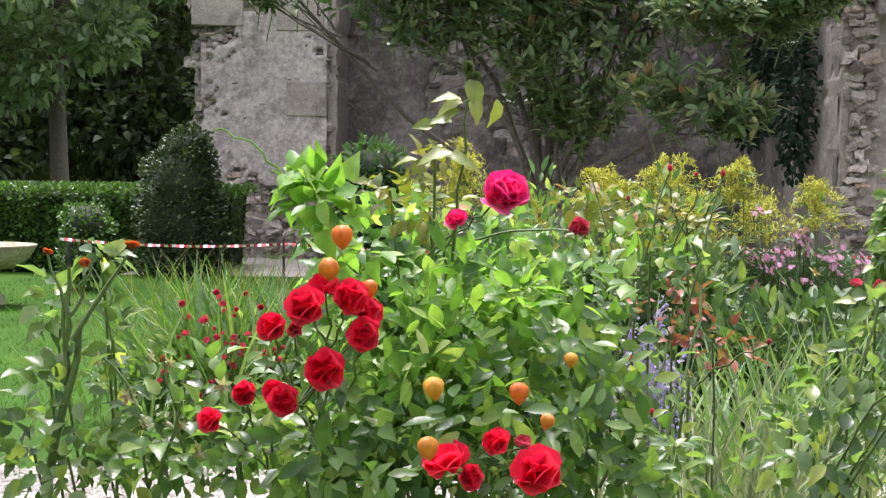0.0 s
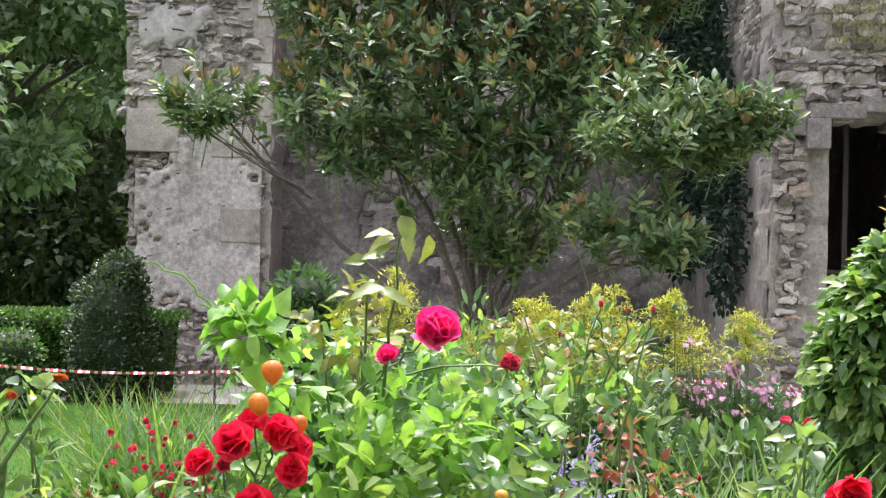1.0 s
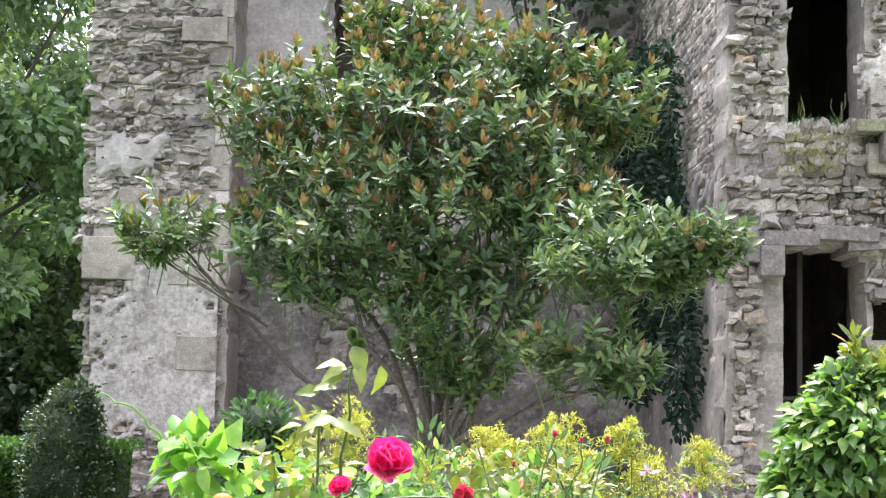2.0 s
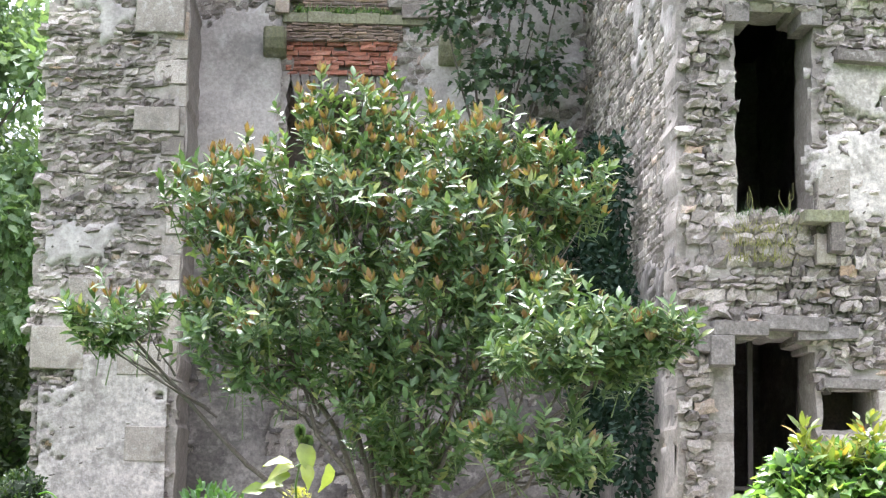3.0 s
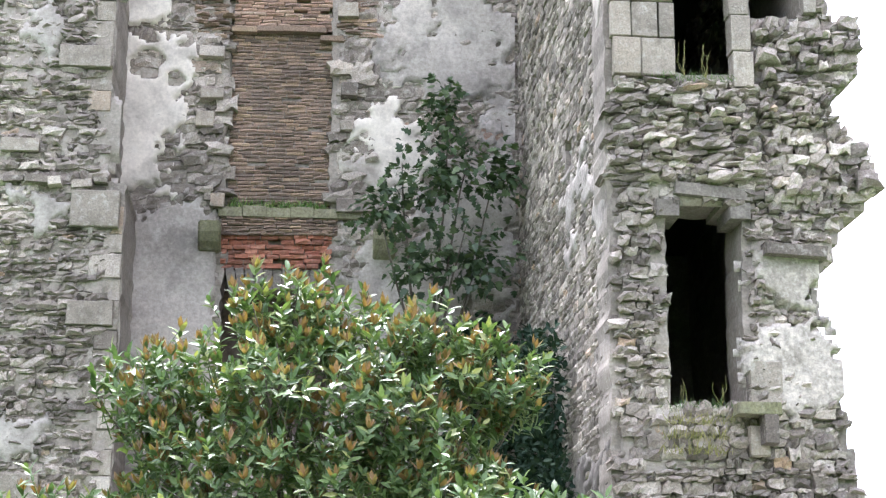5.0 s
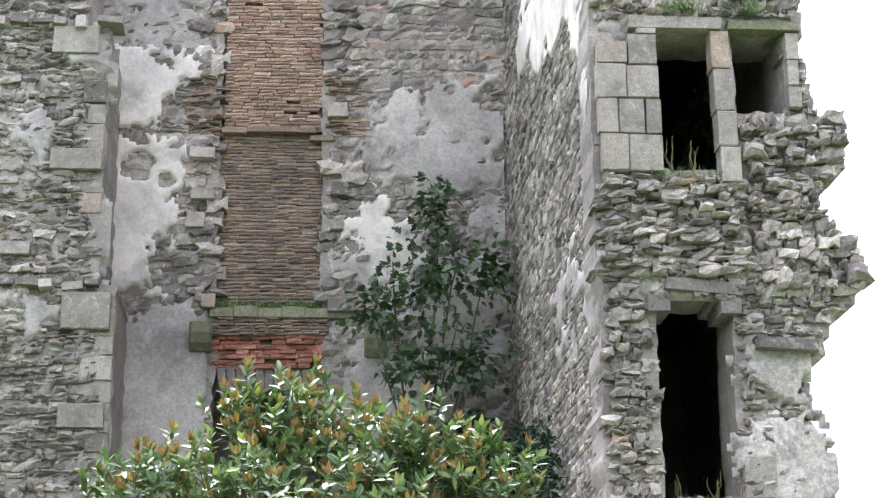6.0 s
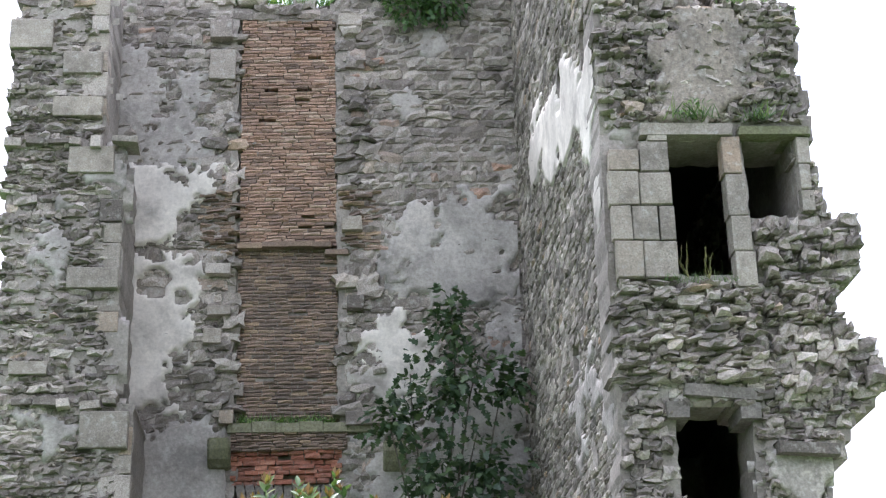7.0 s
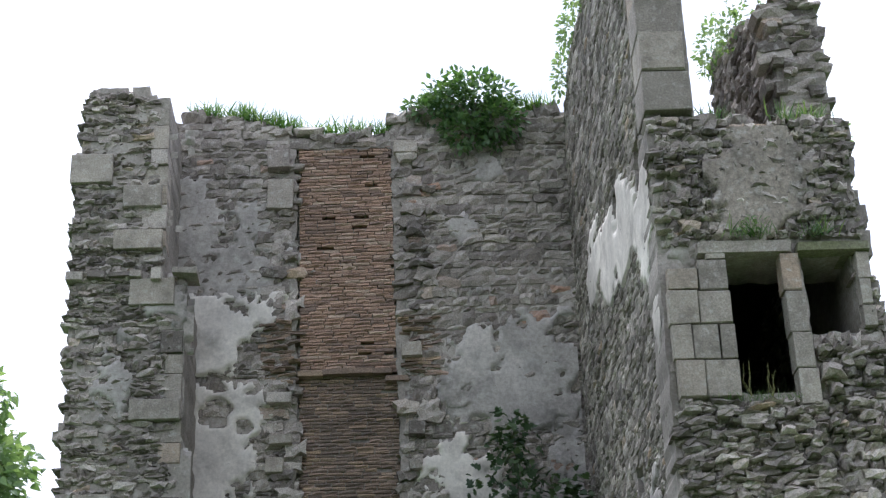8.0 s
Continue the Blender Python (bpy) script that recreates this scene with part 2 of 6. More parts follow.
def plain(name, col, rough=0.5, metal=0.0):
    m, nt, bsdf = start(name)
    n = noise_node(nt, 35, 3, 0.6, nt.nodes.new("ShaderNodeNewGeometry").outputs["Position"])
    r = ramp_node(nt, [(0.3, tuple(c * 0.75 for c in col)), (0.7, tuple(min(1, c * 1.15) for c in col))])
    nt.links.new(n.outputs["Fac"], r.inputs[0])
    nt.links.new(r.outputs[0], bsdf.inputs["Base Color"])
    bsdf.inputs["Roughness"].default_value, bsdf.inputs["Metallic"].default_value = rough, metal
    return m


tape_red, tape_white = plain("tape_red", (0.55, 0.03, 0.04)), plain("tape_white", (0.8, 0.8, 0.8))
iron = plain("dark_iron", (0.06, 0.055, 0.05), 0.6, 0.6)
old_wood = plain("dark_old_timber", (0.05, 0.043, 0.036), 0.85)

# ------------------------------------------------------------------ helpers of shape
rng = np.random.default_rng(7)


def hash01(i, j, seed):
    h = (i.astype(np.int64) * 374761393 + j.astype(np.int64) * 668265263 + seed * 2147483647) & 0xFFFFFFFF
    h = ((h ^ (h >> 13)) * 1274126177) & 0xFFFFFFFF
    return ((h ^ (h >> 16)) & 0xFFFF) / 65535.0


def vnoise(x, y, seed=0):
    """Smooth value noise, 0 to 1."""
    x, y = np.asarray(x, float), np.asarray(y, float)
    i, j = np.floor(x), np.floor(y)
    a, b = x - i, y - j
    a, b = a * a * (3 - 2 * a), b * b * (3 - 2 * b)
    return (hash01(i, j, seed) * (1 - a) + hash01(i + 1, j, seed) * a) * (1 - b) + (hash01(i, j + 1, seed) * (1 - a) + hash01(i + 1, j + 1, seed) * a) * b


def fbm(x, y, seed=0):
    return sum(vnoise(np.asarray(x) * 2 ** k, np.asarray(y) * 2 ** k, seed + k) * 0.5 ** (k + 1) for k in range(4)) / 0.9375


def mesh_of(name, verts, faces, material, smooth=False):
    me = bpy.data.meshes.new(name)
    me.from_pydata([tuple(v) for v in verts], [], [tuple(int(i) for i in f) for f in faces])
    me.materials.append(material)
    me.polygons.foreach_set("use_smooth", [smooth] * len(me.polygons))
    me.update()
    return me


def quad_mesh(name, verts, quads, material, smooth=False):
    """A mesh of quads straight from arrays."""
    me = bpy.data.meshes.new(name)
    verts, quads = np.asarray(verts, np.float32), np.asarray(quads, np.int32)
    me.vertices.add(len(verts))
    me.vertices.foreach_set("co", verts.ravel())
    me.loops.add(quads.size)
    me.loops.foreach_set("vertex_index", quads.ravel())
    me.polygons.add(len(quads))
    me.polygons.foreach_set("loop_start", np.arange(0, quads.size, 4, dtype=np.int32))
    me.polygons.foreach_set("use_smooth", np.full(len(quads), smooth))
    me.materials.append(material)
    me.update(calc_edges=True)
    me.validate()
    return me


def part_mesh(name, me, parent=None, label="", kind=""):
    ob = new(name, me)
    ob.parent = parent
    return tagged(ob, label=label, kind=kind)


def part(name, bm, material, parent, label=""):
    me = bpy.data.meshes.new(name)
    bm.to_mesh(me)
    bm.free()
    me.materials.append(material)
    return part_mesh(name, me, parent, label)


def thing(name, label, category, group="", at=(0, 0, 0)):
    ob = new(name)
    ob.location = at
    ob.empty_display_size = 0.2
    return tagged(ob, label, category, group)


def stone_template(r, nx=4, nz=3, bulge=0.12, jit=0.1):
    """A rough stone in a unit box, face towards -y: front grid and skirts."""
    g = np.zeros((nx, nz, 3))
    for i in range(nx):
        for j in range(nz):
            edge = i in (0, nx - 1) or j in (0, nz - 1)
            corner = i in (0, nx - 1) and j in (0, nz - 1)
            x, z = i / (nx - 1) - 0.5, j / (nz - 1) - 0.5
            k = 0.97 if corner else 1.0
            g[i, j] = (x * k + r.uniform(-jit, jit) * 0.6, -0.5 + (bulge * r.uniform(0.2, 1.8) if edge else r.uniform(-0.13, 0.13)), z * k + r.uniform(-jit, jit))
    verts = list(g.reshape(-1, 3))
    idx = lambda i, j: i * nz + j
    quads = [(idx(i, j), idx(i + 1, j), idx(i + 1, j + 1), idx(i, j + 1)) for i in range(nx - 1) for j in range(nz - 1)]
    ring = [idx(i, 0) for i in range(nx)] + [idx(nx - 1, j) for j in range(1, nz)] + [idx(i, nz - 1) for i in range(nx - 2, -1, -1)] + [idx(0, j) for j in range(nz - 2, 0, -1)]
    back = len(verts)
    for q in ring:
        v = verts[q]
        verts.append(np.array((v[0] * 0.96, 0.5, v[2] * 0.96)))
    n = len(ring)
    quads += [(ring[(k + 1) % n], ring[k], back + k, back + (k + 1) % n) for k in range(n)]
    return np.array(verts), np.array(quads)


def block_template(c=0.03, wear=0.014, seed=3):
    """A dressed block in a unit box with worn, chamfered edges."""
    r = np.random.default_rng(seed)
    s = [-0.5, -0.5 + c, 0.5 - c, 0.5]
    verts, quads = [], []
    grid = {}
    for i in range(4):
        for j in range(4):
            e = (i in (0, 3)) + (j in (0, 3))
            y = -0.5 + (0.0, c, c * 2)[e]
            grid[i, j] = len(verts)
            verts.append((s[i] + r.uniform(-wear, wear), y + r.uniform(-wear, wear), s[j] + r.uniform(-wear, wear)))
    quads += [(grid[i, j], grid[i + 1, j], grid[i + 1, j + 1], grid[i, j + 1]) for i in range(3) for j in range(3)]
    ring = [grid[i, 0] for i in range(4)] + [grid[3, j] for j in range(1, 4)] + [grid[i, 3] for i in (2, 1, 0)] + [grid[0, j] for j in (2, 1)]
    back = len(verts)
    verts += [(verts[q][0], 0.5, verts[q][2]) for q in ring]
    n = len(ring)
    quads += [(ring[(k + 1) % n], ring[k], back + k, back + (k + 1) % n) for k in range(n)]
    quads += [(back, back + 3, back + 6, back + 9)]
    return np.array(verts), np.array(quads)


STONES = [stone_template(np.random.default_rng(20 + k)) for k in range(12)]
SLABS = [stone_template(np.random.default_rng(50 + k), nx=4, nz=3, bulge=0.075, jit=0.2) for k in range(24)]
BRICKS = [stone_template(np.random.default_rng(80 + k), nx=3, nz=3, bulge=0.1, jit=0.05) for k in range(8)]
BLOCKS = [block_template(seed=k) for k in range(6)]


class Face:
    """A wall's face: u along it, v up, depth behind it."""

    def __init__(self, x, y, turn=0):
        self.m = pose(x, y, 0, 0, 0, turn)

    def place(self, u, v, depth=0.0):
        return self.m @ Vector((u, depth, v))

    def arr(self, pts):
        m = np.array(self.m)
        return np.asarray(pts) @ m[:3, :3].T + m[:3, 3]


def courses(u0, u1, v0, v1, rows, lens, inside, r, wave=0.05):
    """Stones of a rough wall, course by course: centre, width, height, tilt."""
    out, v = [], v0
    while v < v1:
        h = r.uniform(*rows)
        u = u0 - r.uniform(0, lens[1])
        while u < u1:
            w = r.uniform(*lens) * (0.7 + 0.6 * h / rows[1])
            cu, cv = u + w / 2, v + h / 2 + wave * (vnoise(u * 0.8, v * 0.7, 5) - 0.5) * 2
            if inside(cu, cv):
                out.append((cu, cv, w, h * r.uniform(0.8, 1.3), r.normal(0, 6.0)))
            u += w
        v += h
    return out


def lay(face, stones, templates, depth, proud, joint, parent, name, piece_mat, bulk_mat, pieces, label, r):
    """The stones in the stretch `pieces` become parts (at most 300); the others one joined part."""
    shared = [quad_mesh(name, t[0], t[1], piece_mat) for t in templates]
    vs, qs, n, made = [], [], 0, 0
    for cu, cv, w, h, tilt in stones:
        k = int(r.integers(len(templates)))
        out = r.uniform(*proud)
        a = radians(tilt)
        if made < 300 and pieces(cu, cv):
            ob = new(name, shared[k])
            ob.matrix_world = face.m @ pose(cu, depth / 2 - out, cv, 0, tilt, 0) @ Matrix.Diagonal((w - joint, depth, h - joint, 1))
            ob.parent = parent
            made += 1
            continue
        t = templates[k][0] * (w - joint, depth, h - joint)
        x, z = t[:, 0] * math.cos(a) + t[:, 2] * math.sin(a), t[:, 2] * math.cos(a) - t[:, 0] * math.sin(a)
        vs.append(np.stack([x + cu, t[:, 1] + depth / 2 - out, z + cv], 1))
        qs.append(templates[k][1] + n)
        n += len(t)
    if vs:
        me = quad_mesh("rubble", face.arr(np.concatenate(vs)), np.concatenate(qs), bulk_mat)
        part_mesh("rubble", me, parent, label, "stuff")


def core(name, face, u0, u1, v0, v1, cell, thick, inside, material, recess=0.06, rough=0.03):
    """The body of a wall, with its thickness, openings and ragged edges."""
    nu, nv = int(round((u1 - u0) / cell)), int(round((v1 - v0) / cell))
    us, vs = u0 + np.arange(nu + 1) * cell, v0 + np.arange(nv + 1) * cell
    uu, vv = np.meshgrid(us, vs, indexing="ij")
    ju, jv = (vnoise(uu * 9, vv * 9, 11) - 0.5) * cell * 0.7, (vnoise(uu * 9, vv * 9, 12) - 0.5) * cell * 0.7
    d = recess + (vnoise(uu * 6, vv * 6, 13) - 0.5) * 2 * rough
    front = np.stack([uu + ju, d, vv + jv], -1).reshape(-1, 3)
    back = np.stack([uu + ju, np.full_like(uu, thick), vv + jv], -1).reshape(-1, 3)
    c = (us[:-1] + cell / 2)[:, None], (vs[:-1] + cell / 2)[None, :]
    solid = np.array([[bool(inside(float(c[0][i, 0]), float(c[1][0, j]))) for j in range(nv)] for i in range(nu)])
    at = lambda i, j: i * (nv + 1) + j
    nf = len(front)
    quads = []
    for i in range(nu):
        for j in range(nv):
            if not solid[i, j]:
                continue
            a, b, e, f = at(i, j), at(i + 1, j), at(i + 1, j + 1), at(i, j + 1)
            quads += [(a, b, e, f), (nf + b, nf + a, nf + f, nf + e)]
            if i == 0 or not solid[i - 1, j]:
                quads.append((a, f, nf + f, nf + a))
            if i == nu - 1 or not solid[i + 1, j]:
                quads.append((e, b, nf + b, nf + e))
            if j == 0 or not solid[i, j - 1]:
                quads.append((b, a, nf + a, nf + b))
            if j == nv - 1 or not solid[i, j + 1]:
                quads.append((f, e, nf + e, nf + f))
    me = quad_mesh(name, face.arr(np.concatenate([front, back])), quads, material)
    return new(name, me)


def sheet(name, face, u0, u1, v0, v1, mask, material, parent, out=0.045, cell=0.05, label="", stretch=1.0):
    """A coat of plaster that clings to the wall where mask > 0 and breaks off at its rim."""
    nu, nv = int((u1 - u0) / cell), int((v1 - v0) / cell)
    uu, vv = np.meshgrid(u0 + np.arange(nu + 1) * cell, v0 + np.arange(nv + 1) * cell, indexing="ij")
    m = mask(uu, vv) + (fbm(uu * 2.6 * stretch, vv * 2.6, 31) - 0.5) * 2.4 + (vnoise(uu * 9 * stretch, vv * 11, 32) - 0.5) * 0.9 + (vnoise(uu * 19 * stretch, vv * 21, 34) - 0.5) * 0.7
    k = np.clip((m + 0.12) / 0.24, 0, 1)
    d = 0.10 - (0.10 + out) * k * k * (3 - 2 * k) - (vnoise(uu * 3 * stretch, vv * 3, 33) - 0.5) * 0.02 * stretch
    ok = k > 0.02
    ok = ok[:-1, :-1] | ok[1:, :-1] | ok[:-1, 1:] | ok[1:, 1:]
    at = np.arange((nu + 1) * (nv + 1)).reshape(nu + 1, nv + 1)
    q = np.stack([at[:-1, :-1], at[1:, :-1], at[1:, 1:], at[:-1, 1:]], -1)[ok]
    used = np.unique(q)
    remap = np.zeros(at.size, int)
    remap[used] = np.arange(len(used))
    pts = np.stack([uu, d, vv], -1).reshape(-1, 3)[used]
    return part_mesh(name, quad_mesh(name, face.arr(pts), remap[q], material, True), parent, label)


def blob(u, v, cu, cv, ru, rv):
    return 1 - np.sqrt(((u - cu) / ru) ** 2 + ((v - cv) / rv) ** 2)


def line_at(v, knots):
    """A profile through (place, value) knots."""
    return float(np.interp(v, [k[0] for k in knots], [k[1] for k in knots]))


def ragged(v, seed, size=0.16, scale=2.2):
    return (float(fbm(v * scale, seed * 7.3, seed)) - 0.5) * 2 * size


def block(name, x0, x1, y0, y1, z0, z1, material, parent, label="", k=0, tilt=0.0):
    """One dressed block as a part."""
    t = BLOCKS[k % len(BLOCKS)]
    ob = new(name, quad_mesh(name, t[0] * (x1 - x0, y1 - y0, z1 - z0), t[1], material))
    ob.matrix_world = pose((x0 + x1) / 2, (y0 + y1) / 2, (z0 + z1) / 2, 0, tilt, 0)
    ob.parent = parent
    return tagged(ob, label=label)


def tube(points, radii, sides=6):
    """Vertices and quads of a bent, tapered tube."""
    pts = [Vector(p) for p in points]
    vs, qs = [], []
    for i, p in enumerate(pts):
        d = (pts[min(i + 1, len(pts) - 1)] - pts[max(i - 1, 0)]).normalized()
        a = d.cross(Vector((0.31, 0.95, 0.11))).normalized()
        b = d.cross(a)
        for s in range(sides):
            w = 2 * math.pi * s / sides
            vs.append(p + (a * math.cos(w) + b * math.sin(w)) * radii[i])
    for i in range(len(pts) - 1):
        for s in range(sides):
            t = (s + 1) % sides
            qs.append((i * sides + s, i * sides + t, (i + 1) * sides + t, (i + 1) * sides + s))
    return vs, qs


def tubes(name, runs, material, parent, label="", sides=5):
    """Several stems as one part. runs: (points, radii)."""
    vs, qs = [], []
    for pts, rad in runs:
        v, q = tube(pts, rad, sides)
        qs += [tuple(i + len(vs) for i in f) for f in q]
        vs += v
    return part_mesh(name, quad_mesh(name, [tuple(v) for v in vs], qs, material, True), parent, label)


def bend(a, b, sag, n=5, jitter=0.0, r=rng):
    """Points from a to b, bowed by sag."""
    a, b, sag = Vector(a), Vector(b), Vector(sag)
    out = []
    for i in range(n + 1):
        t = i / n
        p = a.lerp(b, t) + sag * (4 * t * (1 - t))
        if 0 < i < n and jitter:
            p += Vector(r.normal(0, jitter, 3))
        out.append(p)
    return out


def leaf_shape(widths, fold=0.25, droop=0.15, wavy=0.0):
    """A leaf of length 1 along +y, normal +z. widths: half width at even steps from base to tip."""
    n = len(widths)
    verts, quads = [], []
    for i, w in enumerate(widths):
        t = i / (n - 1)
        z = -droop * t * t
        s = wavy * (1 if i % 2 else -1)
        verts += [(-w, t - (0.12 if i == 0 else 0) * w, z + fold * w + s), (0, t, z), (w, t - (0.12 if i == 0 else 0) * w, z + fold * w - s)]
    for i in range(n - 1):
        a = i * 3
        quads += [(a, a + 1, a + 4, a + 3), (a + 1, a + 2, a + 5, a + 4)]
    return np.array(verts), np.array(quads)


LANCE = leaf_shape([0.03, 0.16, 0.19, 0.13, 0.01], 0.3, 0.12)
OVATE = leaf_shape([0.05, 0.25, 0.31, 0.25, 0.13, 0.01], 0.42, 0.3, 0.022)
HEART = leaf_shape([0.26, 0.37, 0.29, 0.19, 0.09, 0.005], 0.34, 0.3, 0.03)
SMALL = leaf_shape([0.06, 0.3, 0.26, 0.02], 0.3, 0.1)
BLADE = leaf_shape([0.018, 0.022, 0.02, 0.016, 0.011, 0.002], 0.5, 0.5)
NEEDLE = leaf_shape([0.05, 0.07, 0.01], 0.3, 0.2)
PETAL = leaf_shape([0.16, 0.42, 0.56, 0.58, 0.36], -0.14, -0.34, 0.012)
LOBED = leaf_shape([0.10, 0.5, 0.26, 0.46, 0.16, 0.22, 0.01], 0.15, 0.2)


def unit(a):
    a = np.asarray(a, float)
    return a / np.maximum(np.linalg.norm(a, axis=-1, keepdims=True), 1e-9)


def leaf_arrays(shape, pos, axis, up, size, width=1.0):
    pos, axis = np.asarray(pos, float), unit(axis)
    side = unit(np.cross(axis, np.asarray(up, float)))
    nrm = np.cross(side, axis)
    size = np.broadcast_to(np.asarray(size, float), (len(pos),))[:, None, None]
    v = shape[0]
    out = pos[:, None, :] + size * (v[None, :, 0:1] * width * side[:, None, :] + v[None, :, 1:2] * axis[:, None, :] + v[None, :, 2:3] * nrm[:, None, :])
    q = shape[1][None] + (np.arange(len(pos)) * len(v))[:, None, None]
    return out.reshape(-1, 3), q.reshape(-1, 4)


def leaves(name, shape, pos, axis, up, size, material, parent, label="", kind="stuff", width=1.0):
    v, q = leaf_arrays(shape, pos, axis, up, size, width)
    return part_mesh(name, quad_mesh(name, v, q, material, True), parent, label, kind)


def ball_points(n, c, rad, r, shell=0.5, cut=None):
    """Points in an ellipsoid, mostly near its skin, with the outward direction."""
    d = unit(r.normal(size=(n, 3)))
    k = 1 - shell * r.random(n) ** 1.5
    lump = 0.8 + 0.4 * vnoise(d[:, 0] * 2.5 + c[0] * 3, d[:, 2] * 2.5 + d[:, 1] * 1.7, 9)
    p = np.asarray(c) + d * np.asarray(rad) * (k * lump)[:, None]
    if cut is not None:
        ok = cut(p)
        p, d = p[ok], d[ok]
    return p, d


def foliage(name, balls, density, shape, size, material, parent, r, label="", upward=0.35, droop=0.0, width=1.0, shell=0.6, facing=(0, -0.25, 1)):
    """Leaves over a set of lumps: (centre, radii)."""
    P, A = [], []
    for c, rad in balls:
        area = 4 * math.pi * (rad[0] * rad[1] * rad[2]) ** (2 / 3)
        p, d = ball_points(max(12, int(density * area)), c, rad, r, shell)
        P.append(p), A.append(d)
    P, A = np.concatenate(P), np.concatenate(A)
    n = len(P)
    axis = unit(A + r.normal(0, 0.6, (n, 3)) + (0, 0, upward - droop))
    up = unit(r.normal(0, 0.5, (n, 3)) + facing)
    return leaves(name, shape, P, axis, up, r.uniform(size[0], size[1], n), material, parent, label, width=width)

# ------------------------------------------------------------------ ground
def ground_sheet():
    xs = np.concatenate([np.linspace(-600, -14, 12), np.linspace(-12, 12, 49), np.linspace(14, 600, 12)])
    ys = np.concatenate([np.linspace(-200, 0, 6), np.linspace(1, 28, 55), np.linspace(30, 900, 16)])
    uu, vv = np.meshgrid(xs, ys, indexing="ij")
    z = (fbm(uu * 0.5, vv * 0.5, 3) - 0.5) * 0.06
    at = np.arange(uu.size).reshape(uu.shape)
    q = np.stack([at[:-1, :-1], at[1:, :-1], at[1:, 1:], at[:-1, 1:]], -1).reshape(-1, 4)
    return tagged(new("ground", quad_mesh("ground", np.stack([uu, vv, z], -1).reshape(-1, 3), q, lawn_soil, True)), "mown green lawn with uneven turf", "ground", kind="structure")


ground_sheet()


def strip(name, x0, x1, y0, y1, lift, material, label):
    """A patch of another ground, lying on the lawn."""
    nx, ny = int((x1 - x0) / 0.25), int((y1 - y0) / 0.25)
    uu, vv = np.meshgrid(np.linspace(x0, x1, nx + 1), np.linspace(y0, y1, ny + 1), indexing="ij")
    edge = np.minimum.reduce([uu - x0, x1 - uu, vv - y0, y1 - vv])
    z = (fbm(uu * 0.5, vv * 0.5, 3) - 0.5) * 0.06 + lift * np.clip(edge / 0.3, -0.5, 1) + (vnoise(uu * 5, vv * 5, 4) - 0.5) * 0.02
    at = np.arange(uu.size).reshape(uu.shape)
    q = np.stack([at[:-1, :-1], at[1:, :-1], at[1:, 1:], at[:-1, 1:]], -1).reshape(-1, 4)
    return tagged(new(name, quad_mesh(name, np.stack([uu, vv, z], -1).reshape(-1, 3), q, material, True)), label, "ground", kind="structure")


strip("gravel_path", -6, 6, 5.4, 8.05, 0.05, gravel_ground, "pale gravel path between the flower beds")
# Next two patches are added to cut green light bouncing off the lawn.
strip("wall_foot_ground", -4.6, 7.0, 20.6, 27.0, 0.05, gravel_ground, "pale ground added by the ruin to cut green bounce light")
strip("yard_ground", -1.2, 9.0, 13.8, 20.5, 0.04, gravel_ground, "pale ground added before the tower to cut green bounce light")
strip("flower_bed_soil", -1.35, 5, 8.7, 13.6, 0.08, soil, "dark garden soil under the flowers")
strip("front_bed_soil", -2.2, 2.6, 2.6, 5.2, 0.08, soil, "dark garden soil under the rose bushes")
r = np.random.default_rng(5)
n = 7000
p = np.stack([r.uniform(-3, 3, n), r.uniform(6.2, 7.9, n), np.full(n, 0.055)], 1)
t = np.array([(-0.5, -0.5, 0), (0.5, -0.4, 0), (0.4, 0.5, 0), (-0.5, 0.4, 0), (-0.2, -0.2, 0.5), (0.25, -0.2, 0.45), (0.2, 0.25, 0.5), (-0.2, 0.2, 0.4)])
q = np.array([(4, 5, 6, 7), (0, 1, 5, 4), (1, 2, 6, 5), (2, 3, 7, 6), (3, 0, 4, 7)])
v = p[:, None, :] + t[None] * r.uniform(0.015, 0.045, n)[:, None, None]
tagged(part_mesh("gravel_stones", quad_mesh("gravel_stones", v.reshape(-1, 3), (q[None] + (np.arange(n) * 8)[:, None, None]).reshape(-1, 4), pebble), None), "loose pale gravel stones on the path", "gravel", kind="stuff")

# ------------------------------------------------------------------ the ruin: back wall with the flue
BACK = Face(0, 25.0)
TOP_BACK = [(-4.2, 15.42), (-1.96, 15.3), (-1.07, 15.02), (0.3, 15.0), (0.5, 15.32), (3.3, 15.38)]
FLUE_L, FLUE_R, SHELF, FLUE_FOOT, HEARTH = -1.08, 0.43, 11.05, 8.3, 7.25


def in_back(u, v):
    if v > line_at(u, TOP_BACK) + ragged(u, 2, 0.12, 3):
        return False
    if FLUE_L < u < FLUE_R and 5.0 < v < 14.8:
        return False
    for hu, hv, s in ((1.87, 10.35, 0.11), (-2.28, 10.32, 0.10), (-1.88, 10.18, 0.07), (-1.94, 2.48, 0.12), (-0.46, 2.58, 0.11), (0.68, 14.42, 0.14), (-2.1, 6.95, 0.09), (0.72, 10.55, 0.1)):
        if abs(u - hu) < s and abs(v - hv) < s:
            return False
    return True


